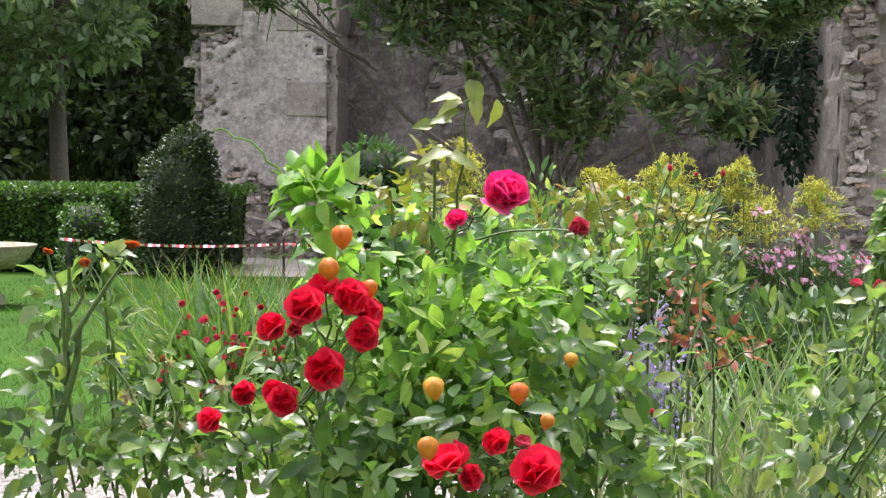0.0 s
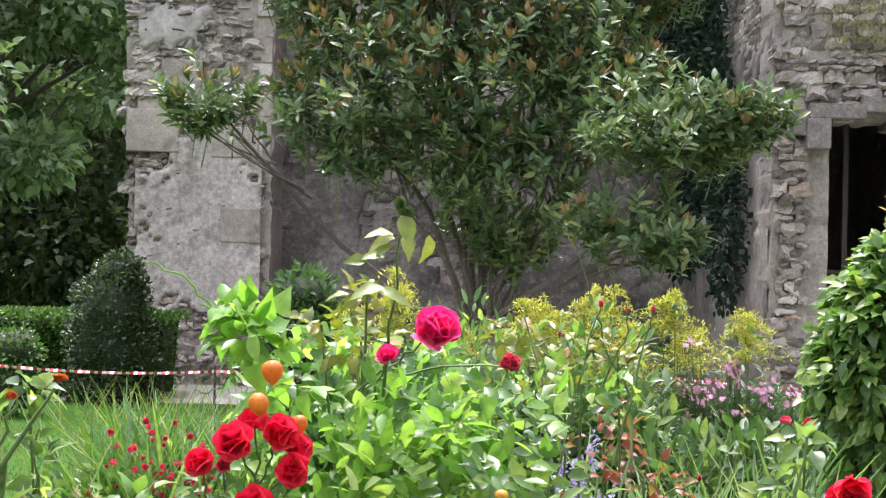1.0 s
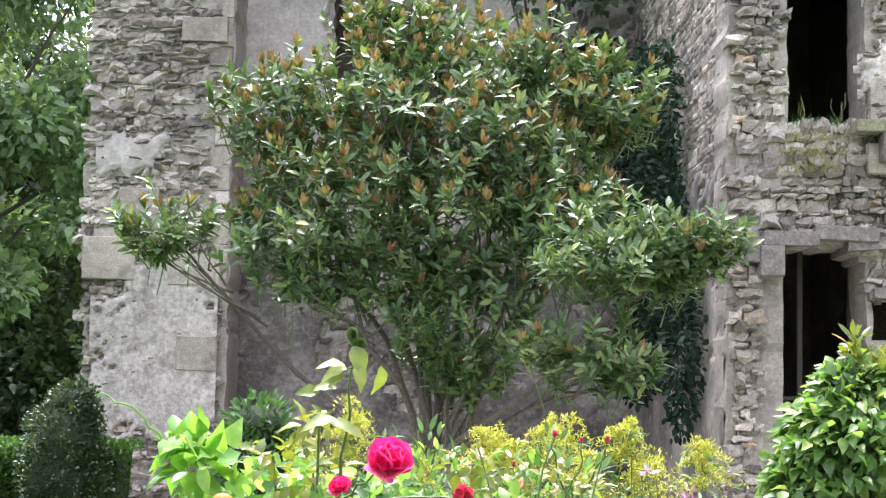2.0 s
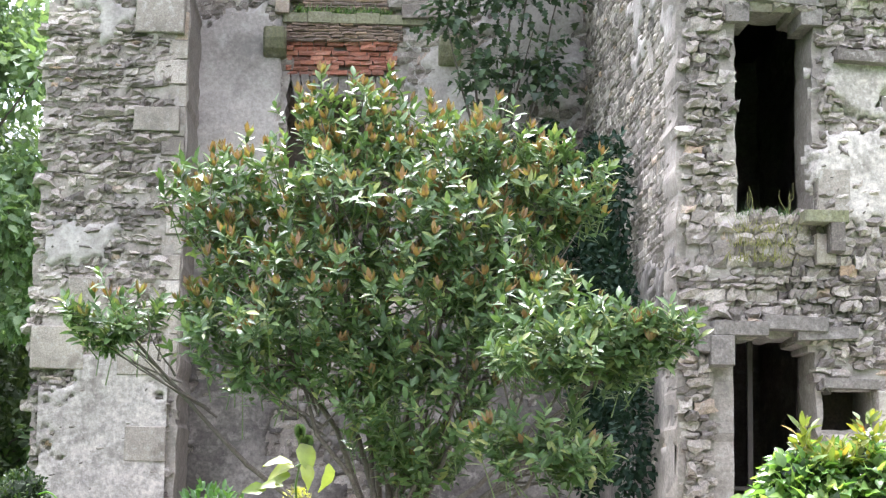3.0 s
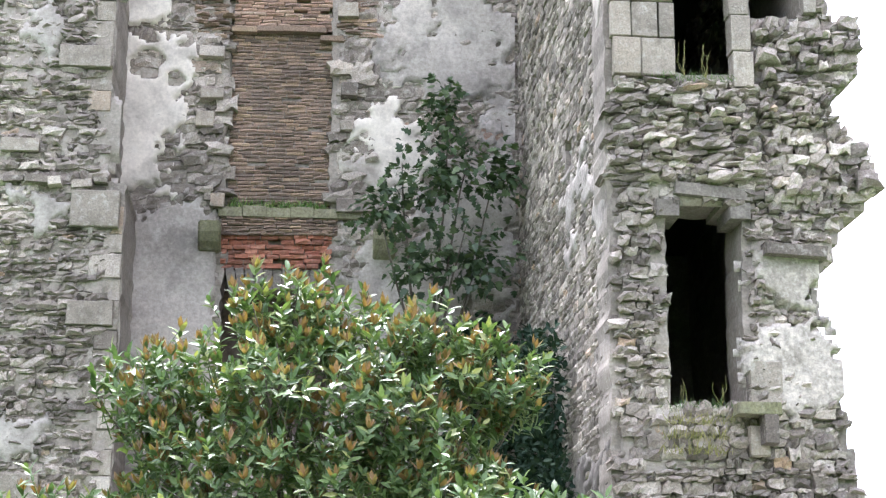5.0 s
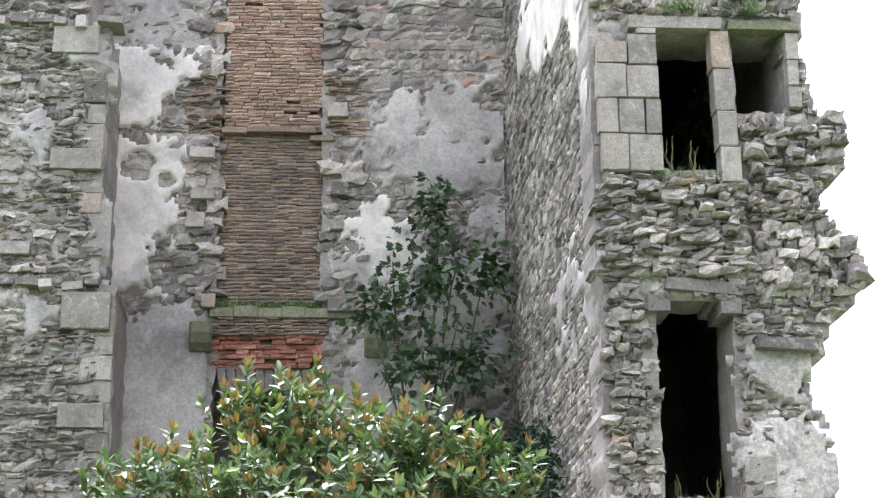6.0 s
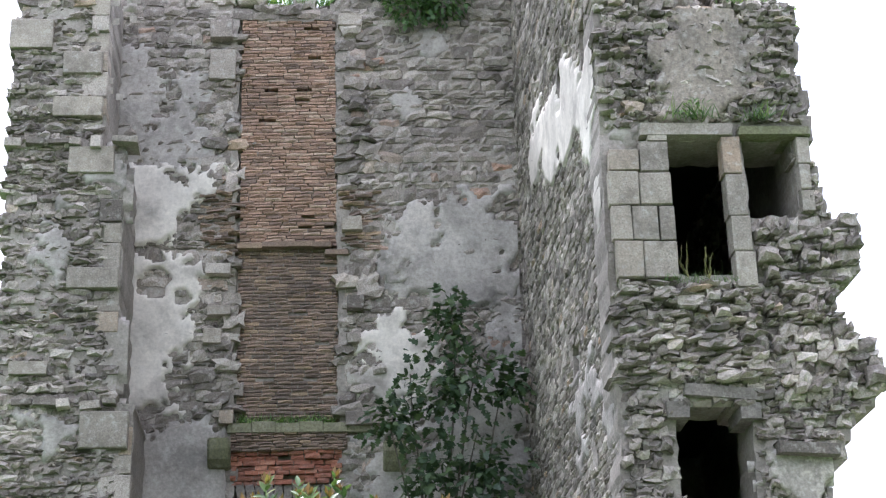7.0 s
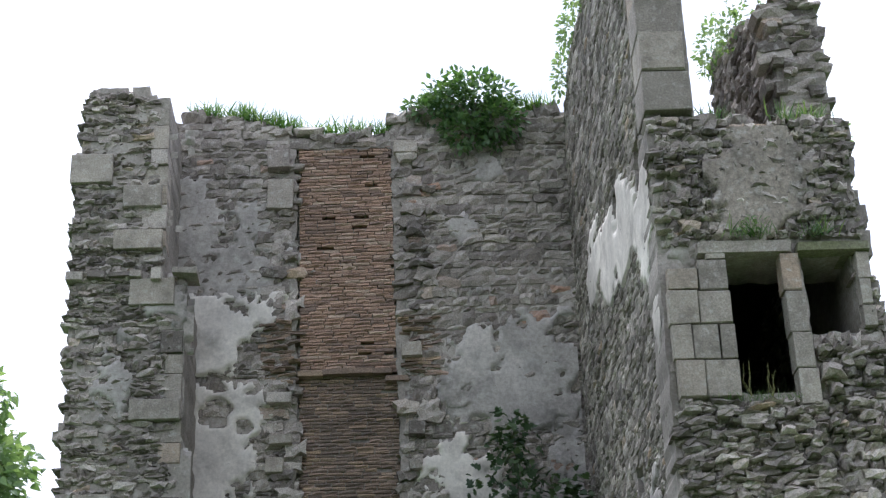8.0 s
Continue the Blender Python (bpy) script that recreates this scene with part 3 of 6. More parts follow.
wall_back = core("wall_back", BACK, -4.2, 3.3, -0.3, 15.6, 0.1, 0.9, in_back, mortar, 0.026, 0.012)
tagged(wall_back, "tall roofless rubble stone wall with flaking plaster", "wall", kind="structure")
r = np.random.default_rng(1)
clear_edge = lambda u, v: in_back(u, v) and in_back(u - 0.09, v) and in_back(u + 0.09, v) and in_back(u, v + 0.03) and in_back(u, v - 0.03)
lay(BACK, courses(-2.9, 3.2, 5.5, 15.4, (0.06, 0.19), (0.1, 0.36), clear_edge, r), STONES, 0.2, (0.0, 0.045), 0.016, wall_back, "stone", warm_piece, warm_bulk,
    lambda u, v: 12.4 < v < 15.4 and u < 3.1, "grey brown rubble stones in pale mortar", r)
lay(BACK, courses(-2.9, 3.2, 0, 5.5, (0.06, 0.18), (0.12, 0.38), clear_edge, r), STONES, 0.2, (-0.015, 0.03), 0.02, wall_back, "stone", warm_piece, warm_bulk, lambda u, v: False, "", r)
lay(BACK, [(u, line_at(u, TOP_BACK) + r.uniform(-0.05, 0.12), r.uniform(0.2, 0.45), r.uniform(0.12, 0.25), r.normal(0, 8)) for u in np.arange(-2.7, 3.1, 0.2)], SLABS, 0.5, (-0.05, 0.08), 0.0, wall_back, "coping_stone", stone_piece, stone_bulk, lambda u, v: True, "", r)


def slab_of(u, v, u0, u1, v0, v1):
    """How far inside a straight-sided patch, in half metres."""
    return np.minimum.reduce([u - u0, u1 - u, v - v0, v1 - v]) * 2.0


def bright_mask(u, v):
    m = np.maximum.reduce([slab_of(u, v, -2.95, -1.7 - 0.25 * np.abs(v - 10.1), 8.62, 10.75) + 0.35, slab_of(u, v, -2.9, -1.6 - (12.1 - v) * 0.5, 11.2, 12.1) + 0.25, blob(u, v, 1.35, 9.25, 0.62, 0.6), blob(u, v, 1.2, 9.9, 0.3, 0.3)])
    hole = np.maximum(blob(u, v, -2.28, 10.42, 0.26, 0.22), blob(u, v, -1.87, 10.23, 0.12, 0.12))
    return np.minimum(m * 1.5, -hole * 3)


def pale_mask(u, v):
    m = np.maximum.reduce([blob(u, v, -2.75, 13.2, 0.5, 1.1), blob(u, v, -2.0, 12.75, 0.75, 0.45), blob(u, v, -1.75, 13.45, 0.3, 0.4), blob(u, v, 2.9, 9.9, 0.3, 1.6), blob(u, v, 1.88, 14.4, 0.25, 0.2), blob(u, v, 1.45, 13.35, 0.25, 0.22), blob(u, v, 1.4, 10.6, 0.35, 0.4)])
    return m * 1.4


def grey_mask(u, v):
    m = np.maximum.reduce([slab_of(u, v, -2.9, -1.15, 3.6, 8.15) * 0.8 + 0.2, blob(u, v, 1.5, 7.0, 0.95, 1.3), blob(u, v, 2.3, 11.0, 0.95, 0.95), blob(u, v, 2.5, 8.0, 0.8, 1.2)])
    return m * 1.5 + 0.1


smear_mask = lambda u, v: (fbm(u * 0.9 + 3, v * 0.9, 44) - 0.5) * 5
sheet("lime_pointing", BACK, -2.9, 3.1, 5.0, 14.9, lambda u, v: np.where((u > FLUE_L - 0.15) & (u < FLUE_R + 0.15), -3, smear_mask(u, v)), smear, wall_back, -0.01, 0.06, "lime pointing smeared over the stones")
sheet("pale_plaster", BACK, -2.9, 3.1, 8.0, 15.0, pale_mask, damp_plaster, wall_back, 0.03, 0.05, "thin worn pale plaster")
sheet("plaster_patch", BACK, -2.95, 3.1, 8.3, 15.0, bright_mask, plaster, wall_back, 0.065, 0.05, "flaking off-white plaster")
sheet("grey_plaster", BACK, -2.9, 3.1, 0.0, 12.4, lambda u, v: np.where((u > FLUE_L - 0.12) & (u < FLUE_R + 0.12) & (v > 4.9), -2, grey_mask(u, v)), damp_plaster, wall_back, 0.055, 0.06, "damp stained grey plaster")

# Darker plaster over the lower part of the wall.
sheet("black_plaster", BACK, -2.7, 3.12, 0.0, 5.6, lambda u, v: np.maximum.reduce([blob(u, v, -1.85, 1.9, 0.8, 2.0), blob(u, v, 1.6, 1.8, 2.2, 2.4), blob(u, v, 2.2, 4.0, 1.3, 1.6)]) * 1.8 - 0.05, dark_plaster, wall_back, 0.055, 0.05, "dark plaster low on the wall")

# flue: brick lining in two planes, shelf, foot ledge, red bricks over the hearth
flue = thing("chimney_flue", "open brick-lined chimney flue set into the ruined wall", "chimney", at=(-0.33, 25.2, 5.0))
flue.matrix_world = Matrix.Identity(4)
r = np.random.default_rng(12)


def brick_panel(z0, z1, x0, x1, y, step, size, piece, bulk, name, pieces, miss=0.0, jut=(0.0, 0.012)):
    face, out, row = Face(0, y), [], 0
    z = z0
    while z < z1:
        h = step * r.uniform(0.92, 1.08)
        u = x0 - (row % 2) * size * 0.5 - r.uniform(0, 0.05)
        while u < x1:
            w = size * r.uniform(0.75, 1.2)
            a, b = max(u, x0), min(u + w, x1)
            if b - a > 0.05 and r.random() > miss:
                out.append(((a + b) / 2, z + h / 2 + 0.012 * math.sin(u * 2 + z), b - a, h, r.normal(0, 0.6)))
            u += w
        z += h
        row += 1
    lay(face, out, BRICKS, 0.12, jut, 0.008, flue, name, piece, bulk, pieces, "thin old bricks laid in courses", r)


block("flue_back", FLUE_L - 0.2, FLUE_R + 0.2, 25.16, 25.6, 7.3, 14.95, mortar, flue)
# Soil-dark back: the shade of the hearth recess is put into its colour.
block("hearth_back", FLUE_L - 0.2, FLUE_R + 0.2, 25.75, 25.95, 4.8, 7.5, soil, flue, "dark back, the hearth's shade put into its colour")
brick_panel(SHELF, 14.82, FLUE_L + 0.03, FLUE_R - 0.03, 25.03, 0.056, 0.24, brick_piece, brick_bulk, "brick", lambda u, v: 11.0 < v < 13.6, 0.015)
brick_panel(FLUE_FOOT, SHELF - 0.02, FLUE_L + 0.01, FLUE_R - 0.02, 25.11, 0.056, 0.24, brown_piece, brown_bulk, "sooty_brick", lambda u, v: v > 8.7, 0.01)
for k, (a, b, dz) in enumerate(((FLUE_L, -0.72, 0.0), (-0.72, -0.34, 0.02), (-0.34, 0.02, 0.03), (0.02, 0.30, 0.02), (0.22, FLUE_R + 0.12, -0.1))):
    block("shelf_stone", a, b + 0.01, 24.97, 25.2, SHELF - 0.06 + dz, SHELF + 0.02 + dz, brown_piece, flue, k=k)
for k, a in enumerate(np.arange(FLUE_L - 0.1, FLUE_R + 0.1, 0.34)):
    block("ledge_stone", a, a + 0.34, 24.9, 25.2, 8.16, 8.3 + 0.02 * (k % 2), mossy, flue, "mossy ledge stone", k=k)
brick_panel(7.9, 8.17, FLUE_L - 0.06, FLUE_R + 0.1, 24.95, 0.045, 0.2, brown_piece, brown_bulk, "slate_course", lambda u, v: True, 0.0, (0.0, 0.05))
brick_panel(7.42, 7.9, FLUE_L - 0.06, FLUE_R + 0.02, 25.0, 0.07, 0.22, red_brick, red_brick, "red_brick", lambda u, v: True, 0.06, (-0.05, 0.06))
for k, a in enumerate(np.arange(FLUE_L + 0.05, FLUE_R - 0.1, 0.13)):
    block("arch_stone", a, a + 0.12, 25.0 + 0.02 * (k % 3), 25.3, 7.12 - 0.12 * abs(a + 0.33) ** 1.5, 7.43, slate, flue, k=k, tilt=(a + 0.33) * 14)


def corbel(x, z):
    bm = bmesh.new()
    prof = [(0, 0), (0, 0.42), (-0.34, 0.42), (-0.36, 0.26), (-0.30, 0.12), (-0.18, 0.03)]
    rows = [[bm.verts.new((sx * 0.16, 25.05 + py, z + pz)) for py, pz in prof] for sx in (-1, -0.8, 0.8, 1)]
    for v in rows[0] + rows[3]:
        v.co.y = 25.05 + (v.co.y - 25.05) * 0.9
        v.co.z = z + 0.21 + (v.co.z - z - 0.21) * 0.9
    for a, b in zip(rows, rows[1:]):
        for i in range(len(prof)):
            j = (i + 1) % len(prof)
            bm.faces.new((a[i], b[i], b[j], a[j]))
    bm.faces.new(rows[0]), bm.faces.new(rows[3][::-1])
    for v in bm.verts:
        v.co.x += x
    bmesh.ops.recalc_face_normals(bm, faces=bm.faces)
    ob = part("corbel", bm, mossy, None)
    return tagged(ob, "moss-covered stone corbel jutting from the wall", "corbel", "corbels beside the flue")


corbel(-1.29, 7.62)
corbel(1.19, 7.56)
# torn masonry on both sides of the flue
for side, u0, u1, seed in (("pier_stone", -1.62, -1.08, 3), ("pier_stone", 0.45, 1.02, 4)):
    r = np.random.default_rng(seed)
    lay(BACK, courses(u0, u1, 8.4, 14.9, (0.09, 0.2), (0.14, 0.34), lambda u, v: u0 + 0.04 < u < u1 - 0.02 and (v < 10.9 or v > 11.9), r), SLABS, 0.3, (-0.02, 0.13), 0.01, wall_back, side, stone_piece, stone_bulk, lambda u, v: True, "", r)
    lay(BACK, courses(u0, u1, 10.9, 11.9, (0.05, 0.06), (0.14, 0.26), lambda u, v: u0 + 0.04 < u < u1 - 0.02, r), BRICKS, 0.25, (-0.01, 0.1), 0.008, wall_back, "pier_brick", brown_piece, brown_bulk, lambda u, v: True, "", r)
for k, (u, v, w, h) in enumerate(((-1.35, 10.62, 0.36, 0.16), (-1.33, 9.98, 0.34, 0.14), (-1.42, 9.6, 0.26, 0.22), (-1.36, 14.55, 0.34, 0.3), (-1.33, 13.95, 0.4, 0.5), (0.62, 11.35, 0.3, 0.22), (0.66, 10.1, 0.24, 0.2), (0.62, 9.55, 0.18, 0.14), (0.62, 14.75, 0.36, 0.2), (0.85, 8.35, 0.7, 0.2), (-1.2, 8.38, 0.2, 0.2))):
    block("torn_stone", u - w / 2, u + w / 2, 24.82 + 0.02 * (k % 3), 25.1, v - h / 2, v + h / 2, dressed if k % 3 else stone_piece, wall_back, k=k, tilt=(-1) ** k * 2)

# ------------------------------------------------------------------ the stub of the torn cross wall
STUB = Face(0, 23.3)


def stub_right(v):
    return -2.36 if v < 8.16 else (-2.6 if v < 11.9 else -2.88)


def in_stub(u, v):
    left = -4.2 + ragged(v, 6, 0.1, 3) + (0.1 if v > 13.9 else 0)
    top = 14.97 + ragged(u, 8, 0.1, 3) - (0.15 if u > -3.2 else 0)
    return left < u < stub_right(v) and v < top


wall_stub = core("wall_stub", STUB, -4.5, -2.3, -0.3, 15.3, 0.06, 2.0, in_stub, mortar, 0.03, 0.02)
tagged(wall_stub, "broken end of a thick rubble cross wall", "wall", kind="structure")
r = np.random.default_rng(3)
quoin = lambda u, v: u > stub_right(v) - 0.2 and (2.9 < v < 8.1 or 9.2 < v < 11.7 or v > 12.2)
lay(STUB, courses(-4.3, -2.4, 0, 15.15, (0.032, 0.115), (0.07, 0.26), lambda u, v: in_stub(u, v) and in_stub(u + 0.07, v) and in_stub(u, v + 0.04) and not quoin(u, v), r, 0.09), SLABS, 0.34, (-0.02, 0.07), 0.004, wall_stub,
    "stone", stone_piece, stone_bulk, lambda u, v: 5.5 < v < 10.5, "thin slaty rubble stones, torn and ragged", r)
v, k = 2.95, 0
while v < 14.5:
    h = (0.34, 0.26, 0.4, 0.3)[k % 4]
    w = (0.34, 0.2, 0.42, 0.24, 0.3)[k % 5]
    e = stub_right(v + h / 2)
    if not (8.0 < v + h < 9.3 or 11.6 < v + h < 12.4) and stub_right(v) == stub_right(v + h):
        block("quoin", e - w, e + 0.006, 23.27 + 0.02 * (k % 3), 23.7, v, v + h - 0.015, dressed if k % 3 else stone_piece, wall_stub, "dressed corner stone", k, tilt=(-1) ** k * 0.6)
    v, k = v + h, k + 1
for k, (a, b, c, d) in enumerate(((-4.26, -3.66, 13.38, 13.84), (-3.5, -2.94, 12.98, 13.32), (-3.6, -2.92, 12.32, 12.62), (-3.04, -2.4, 7.52, 8.02), (-3.02, -2.42, 6.2, 6.52), (-4.22, -3.55, 3.06, 3.62), (-3.78, -3.26, 3.72, 4.26), (-3.12, -2.5, 3.0, 3.4), (-4.0, -3.5, 8.54, 8.72), (-3.3, -2.6, 9.75, 10.05), (-3.35, -2.72, 11.45, 11.85), (-2.98, -2.46, 1.9, 2.35))):
    block("dressed_stone", a, b, 23.2, 23.6, c, d, dressed, wall_stub, "large dressed block", k)
for k, z in enumerate((8.1, 11.85)):
    for j, a in enumerate(np.arange(-4.25, -2.45 - 0.25 * k, 0.3)):
        w, h, o = r.uniform(0.14, 0.36), r.uniform(0.06, 0.13), r.uniform(0, 0.14)
        block("string_stone", a, a + w, 23.1 + o, 23.6, z + r.uniform(-0.05, 0.05), z + h, stone_piece, wall_stub, k=j, tilt=r.normal(0, 4))
sheet("lime_pointing", STUB, -4.1, -2.4, 3.2, 14.6, lambda u, v: np.minimum((fbm(u * 1.1, v * 0.9, 47) - 0.5) * 5, 3), smear, wall_stub, -0.005, 0.05, "lime pointing washed over the stones")
sheet("limewash_patch", STUB, -4.1, -2.42, 1.0, 3.4, lambda u, v: blob(u, v, -3.15, 2.1, 0.95, 1.05) * 1.9 + 0.45, pitted, wall_stub, 0.075, 0.04, "pitted pale lime render")
sheet("render_remains", STUB, -4.1, -2.5, 4.4, 14.0, lambda u, v: np.maximum.reduce([blob(u, v, -3.6, 4.75, 0.6, 0.3), blob(u, v, -3.2, 7.75, 0.7, 0.25), blob(u, v, -3.5, 10.4, 0.25, 0.6), blob(u, v, -2.8, 11.6, 0.3, 0.3)]) * 1.1, damp_plaster, wall_stub, 0.05, 0.05)

# ------------------------------------------------------------------ tower: side wall
SIDE = Face(3.15, 25.0, -90)
TOP_SIDE = [(0, 15.3), (1.35, 15.75), (4.5, 15.3), (7.6, 14.6)]


def in_side(u, v):
    if not (-0.2 < u < 7.42 and v < line_at(u, TOP_SIDE) + ragged(u, 5, 0.2, 2)):
        return False
    for hu, hv, a, b in ((4.63, 11.4, 0.22, 0.32), (6.52, 11.08, 0.24, 0.3), (4.7, 7.75, 0.2, 0.27), (2.6, 9.6, 0.1, 0.13), (5.9, 6.3, 0.09, 0.12), (3.9, 12.5, 0.1, 0.1)):
        if abs(u - hu) < a and abs(v - hv) < b:
            return False
    return True


wall_side = core("wall_tower_side", SIDE, -0.2, 7.4, -0.3, 16.0, 0.1, 0.55, in_side, mortar, 0.012, 0.012)
tagged(wall_side, "high tower side wall of small grey rubble", "wall", kind="structure")
r = np.random.default_rng(6)
lay(SIDE, [(*q[:4], q[4] * 0.12) for q in courses(0, 7.4, 0, 15.9, (0.06, 0.13), (0.16, 0.36), lambda u, v: in_side(u, v) and in_side(u + 0.1, v) and in_side(u - 0.1, v), r)], STONES, 0.1, (0.0, 0.02), 0.02, wall_side, "stone", stone_piece, stone_bulk,
    lambda u, v: u > 6.2 and 4 < v < 13, "small grey rubble stones", r)
sheet("white_plaster", SIDE, 0.5, 7.35, 8.2, 12.8, lambda u, v: np.maximum.reduce([blob(u, v, 2.5, 11.55, 0.9, 0.5), blob(u, v, 4.0, 11.2, 1.3, 0.5), blob(u, v, 5.5, 10.75, 1.1, 0.5), blob(u, v, 6.8, 10.2, 0.7, 0.75), blob(u, v, 7.1, 8.9, 0.25, 0.4)]) * 1.7 - 4 * np.clip(np.maximum(blob(u, v, 4.63, 11.4, 0.35, 0.45), blob(u, v, 6.6, 11.08, 0.36, 0.42)), 0, 1), plaster, wall_side, 0.028, 0.05, "flaking white plaster", stretch=0.3)
sheet("plaster_streak", SIDE, 0.3, 7.35, 0.0, 8.4, lambda u, v: np.maximum.reduce([blob(u, v, 4.85, 6.9, 0.5, 0.7), blob(u, v, 6.9, 6.7, 0.3, 0.5), blob(u, v, 5.8, 7.2, 0.5, 0.3)]) * 1.0, damp_plaster, wall_side, 0.022, 0.06, "stained grey plaster remains", stretch=0.3)
sheet("black_plaster", SIDE, 0.2, 7.35, 0.0, 4.2, lambda u, v: np.maximum.reduce([blob(u, v, 3.2, 1.4, 4.6, 2.4), blob(u, v, 2.0, 3.0, 2.4, 1.4)]) * 1.7 + 0.15, dark_plaster, wall_side, 0.026, 0.06, "dark plaster low on the wall", stretch=0.3)
for k, z in enumerate((11.2, 11.72, 12.2, 12.62, 13.2, 13.66)):
    block("quoin", 3.12, 3.66 - 0.03 * k, 17.42, 18.0, z, z + 0.5, dressed, wall_side, "pale dressed quoin stone", k)

# ------------------------------------------------------------------ tower: front wall with its openings
FRONT = Face(0, 17.5)
EDGE = [(0, 6.2), (2.0, 5.9), (4.1, 5.55), (4.9, 5.25), (5.7, 5.26), (5.9, 5.45), (6.3, 5.55), (6.45, 5.85), (6.75, 5.95), (7.1, 5.8), (7.45, 5.5), (7.65, 5.5), (7.95, 5.82), (8.45, 5.8), (8.55, 5.55), (8.95, 5.46), (10.9, 5.38), (11.3, 5.3)]
OPENINGS = {"door_low": (3.48, 4.52, 0.0, 3.14), "hatch_low": (4.6, 5.07, 2.2, 2.62), "door_mid": (3.7, 4.54, 4.34, 6.46), "light_a": (3.84, 4.66, 7.84, 9.4), "light_b": (4.66, 5.24, 8.5, 9.42), "niche": (4.8, 5.22, 5.36, 5.9)}


def in_front(u, v):
    if not (3.15 < u < line_at(v, EDGE) + ragged(v, 9, 0.08, 4) and v < 11.05 + ragged(u, 4, 0.12, 3) + max(0.0, 3.75 - u) * 0.35):
        return False
    for n, (a, b, c, d) in OPENINGS.items():
        if a < u < b and c <= v < d - (0.25 * max(0, abs(u - (a + b) / 2) / (b - a) * 2 - 0.45) if n.startswith("door") else 0):
            return False
    return True


wall_front = core("wall_tower_front", FRONT, 3.13, 6.4, -0.3, 11.4, 0.06, 0.75, in_front, mortar, 0.04, 0.03)
tagged(wall_front, "ruined tower front of slaty rubble with broken openings", "wall", kind="structure")
r = np.random.default_rng(8)
ashlar = lambda u, v: 3.2 < u < 4.75 and 7.78 < v < 9.6 or 4.62 < u < 5.4 and 9.3 < v < 9.6
pad = lambda u, v: in_front(u, v) and in_front(u - 0.04, v) and in_front(u + 0.04, v) and in_front(u, v + 0.02) and in_front(u, v - 0.02)
lay(FRONT, courses(3.15, 6.2, 0, 11.2, (0.035, 0.12), (0.06, 0.2), lambda u, v: pad(u, v) and not ashlar(u, v) and (v < 6.7 or u < 4.75 or v > 8.5), r, 0.09), SLABS, 0.32, (-0.015, 0.09), 0.003, wall_front,
    "stone", stone_piece, stone_bulk, lambda u, v: 3.0 < v < 9, "slaty rubble stones standing proud of the mortar", r)
lay(FRONT, courses(4.6, 6.2, 6.6, 8.6, (0.04, 0.13), (0.07, 0.2), lambda u, v: in_front(u, v) and v < 8.5 and not ashlar(u, v) and u > 4.75, r, 0.1), SLABS, 0.4, (0.0, 0.18), 0.0, wall_front, "torn_stone", stone_piece, stone_bulk, lambda u, v: True, "", r)
lay(FRONT, [(u, v, r.uniform(0.1, 0.28), r.uniform(0.04, 0.1), r.normal(0, 7)) for v in np.arange(6.72, 7.8, 0.068) for u in np.arange(3.3, 4.7, 0.18) + r.uniform(-0.1, 0.1)], SLABS, 0.4, (0.02, 0.2), 0.0, wall_front, "torn_stone", stone_piece, stone_bulk, lambda u, v: True, "", r)
lay(FRONT, [(u + r.uniform(-0.05, 0.05), 11.05 + r.uniform(-0.05, 0.1), r.uniform(0.2, 0.4), r.uniform(0.1, 0.2), r.normal(0, 8)) for u in np.arange(3.75, 5.2, 0.22)], SLABS, 0.5, (-0.05, 0.08), 0.0, wall_front, "coping_stone", stone_piece, stone_bulk, lambda u, v: True, "", r)
sheet("lime_pointing", FRONT, 3.2, 5.2, 1.0, 10.9, lambda u, v: np.where(np.vectorize(in_front)(u, v) & np.vectorize(in_front)(u + 0.08, v) & np.vectorize(in_front)(u - 0.08, v), (fbm(u * 1.2, v * 1.1, 57) - 0.53) * 5, -3), smear, wall_front, -0.005, 0.05, "lime pointing between the stones")
sheet("old_render", FRONT, 3.7, 5.2, 9.5, 11.0, lambda u, v: blob(u, v, 4.25, 10.3, 0.62, 0.75) * 2, rock("tan_render", [(0.2, (0.25, 0.22, 0.18)), (0.8, (0.34, 0.3, 0.25))], "noise", grain=22, bump=0.9), wall_front, 0.065, 0.04, "rough tan render")
sheet("white_plaster", FRONT, 4.4, 5.5, 4.2, 6.0, lambda u, v: np.maximum(blob(u, v, 5.05, 4.8, 0.55, 0.5), blob(u, v, 4.95, 5.7, 0.4, 0.45)) * 2, pitted, wall_front, 0.07, 0.04, "bright white plaster remains")

window_1 = tagged(new("window_1"), "tall dressed stone window with a worn mullion and a broken light", "window", kind="structure")
k = 0
for a, b, c, d in ((3.19, 3.52, 9.02, 9.27), (3.52, 3.84, 9.0, 9.36), (3.17, 3.5, 8.62, 9.02), (3.5, 3.85, 8.62, 9.0), (3.18, 3.4, 8.22, 8.62), (3.4, 3.68, 8.22, 8.62), (3.69, 3.86, 8.22, 8.62), (3.2, 3.5, 7.8, 8.22), (3.5, 3.86, 7.8, 8.22), (3.62, 3.84, 9.36, 9.44)):
    block("jamb_stone", a, b - 0.008, 17.4, 17.95, c, d - 0.01, dressed, window_1, "pale dressed jamb stone", k)
    k += 1
block("lintel", 3.55, 4.55, 17.38, 17.9, 9.42, 9.56, dressed, window_1, "long dressed lintel", 2)
for k, (c, d) in enumerate(((7.7, 8.1), (8.1, 8.5), (8.5, 8.98), (8.98, 9.42))):
    block("mullion_stone", 4.42 + 0.015 * (3 - k), 4.62 + 0.02 * (3 - k), 17.4, 17.62, c, d - 0.012, dressed, window_1, "worn mullion stone", k)
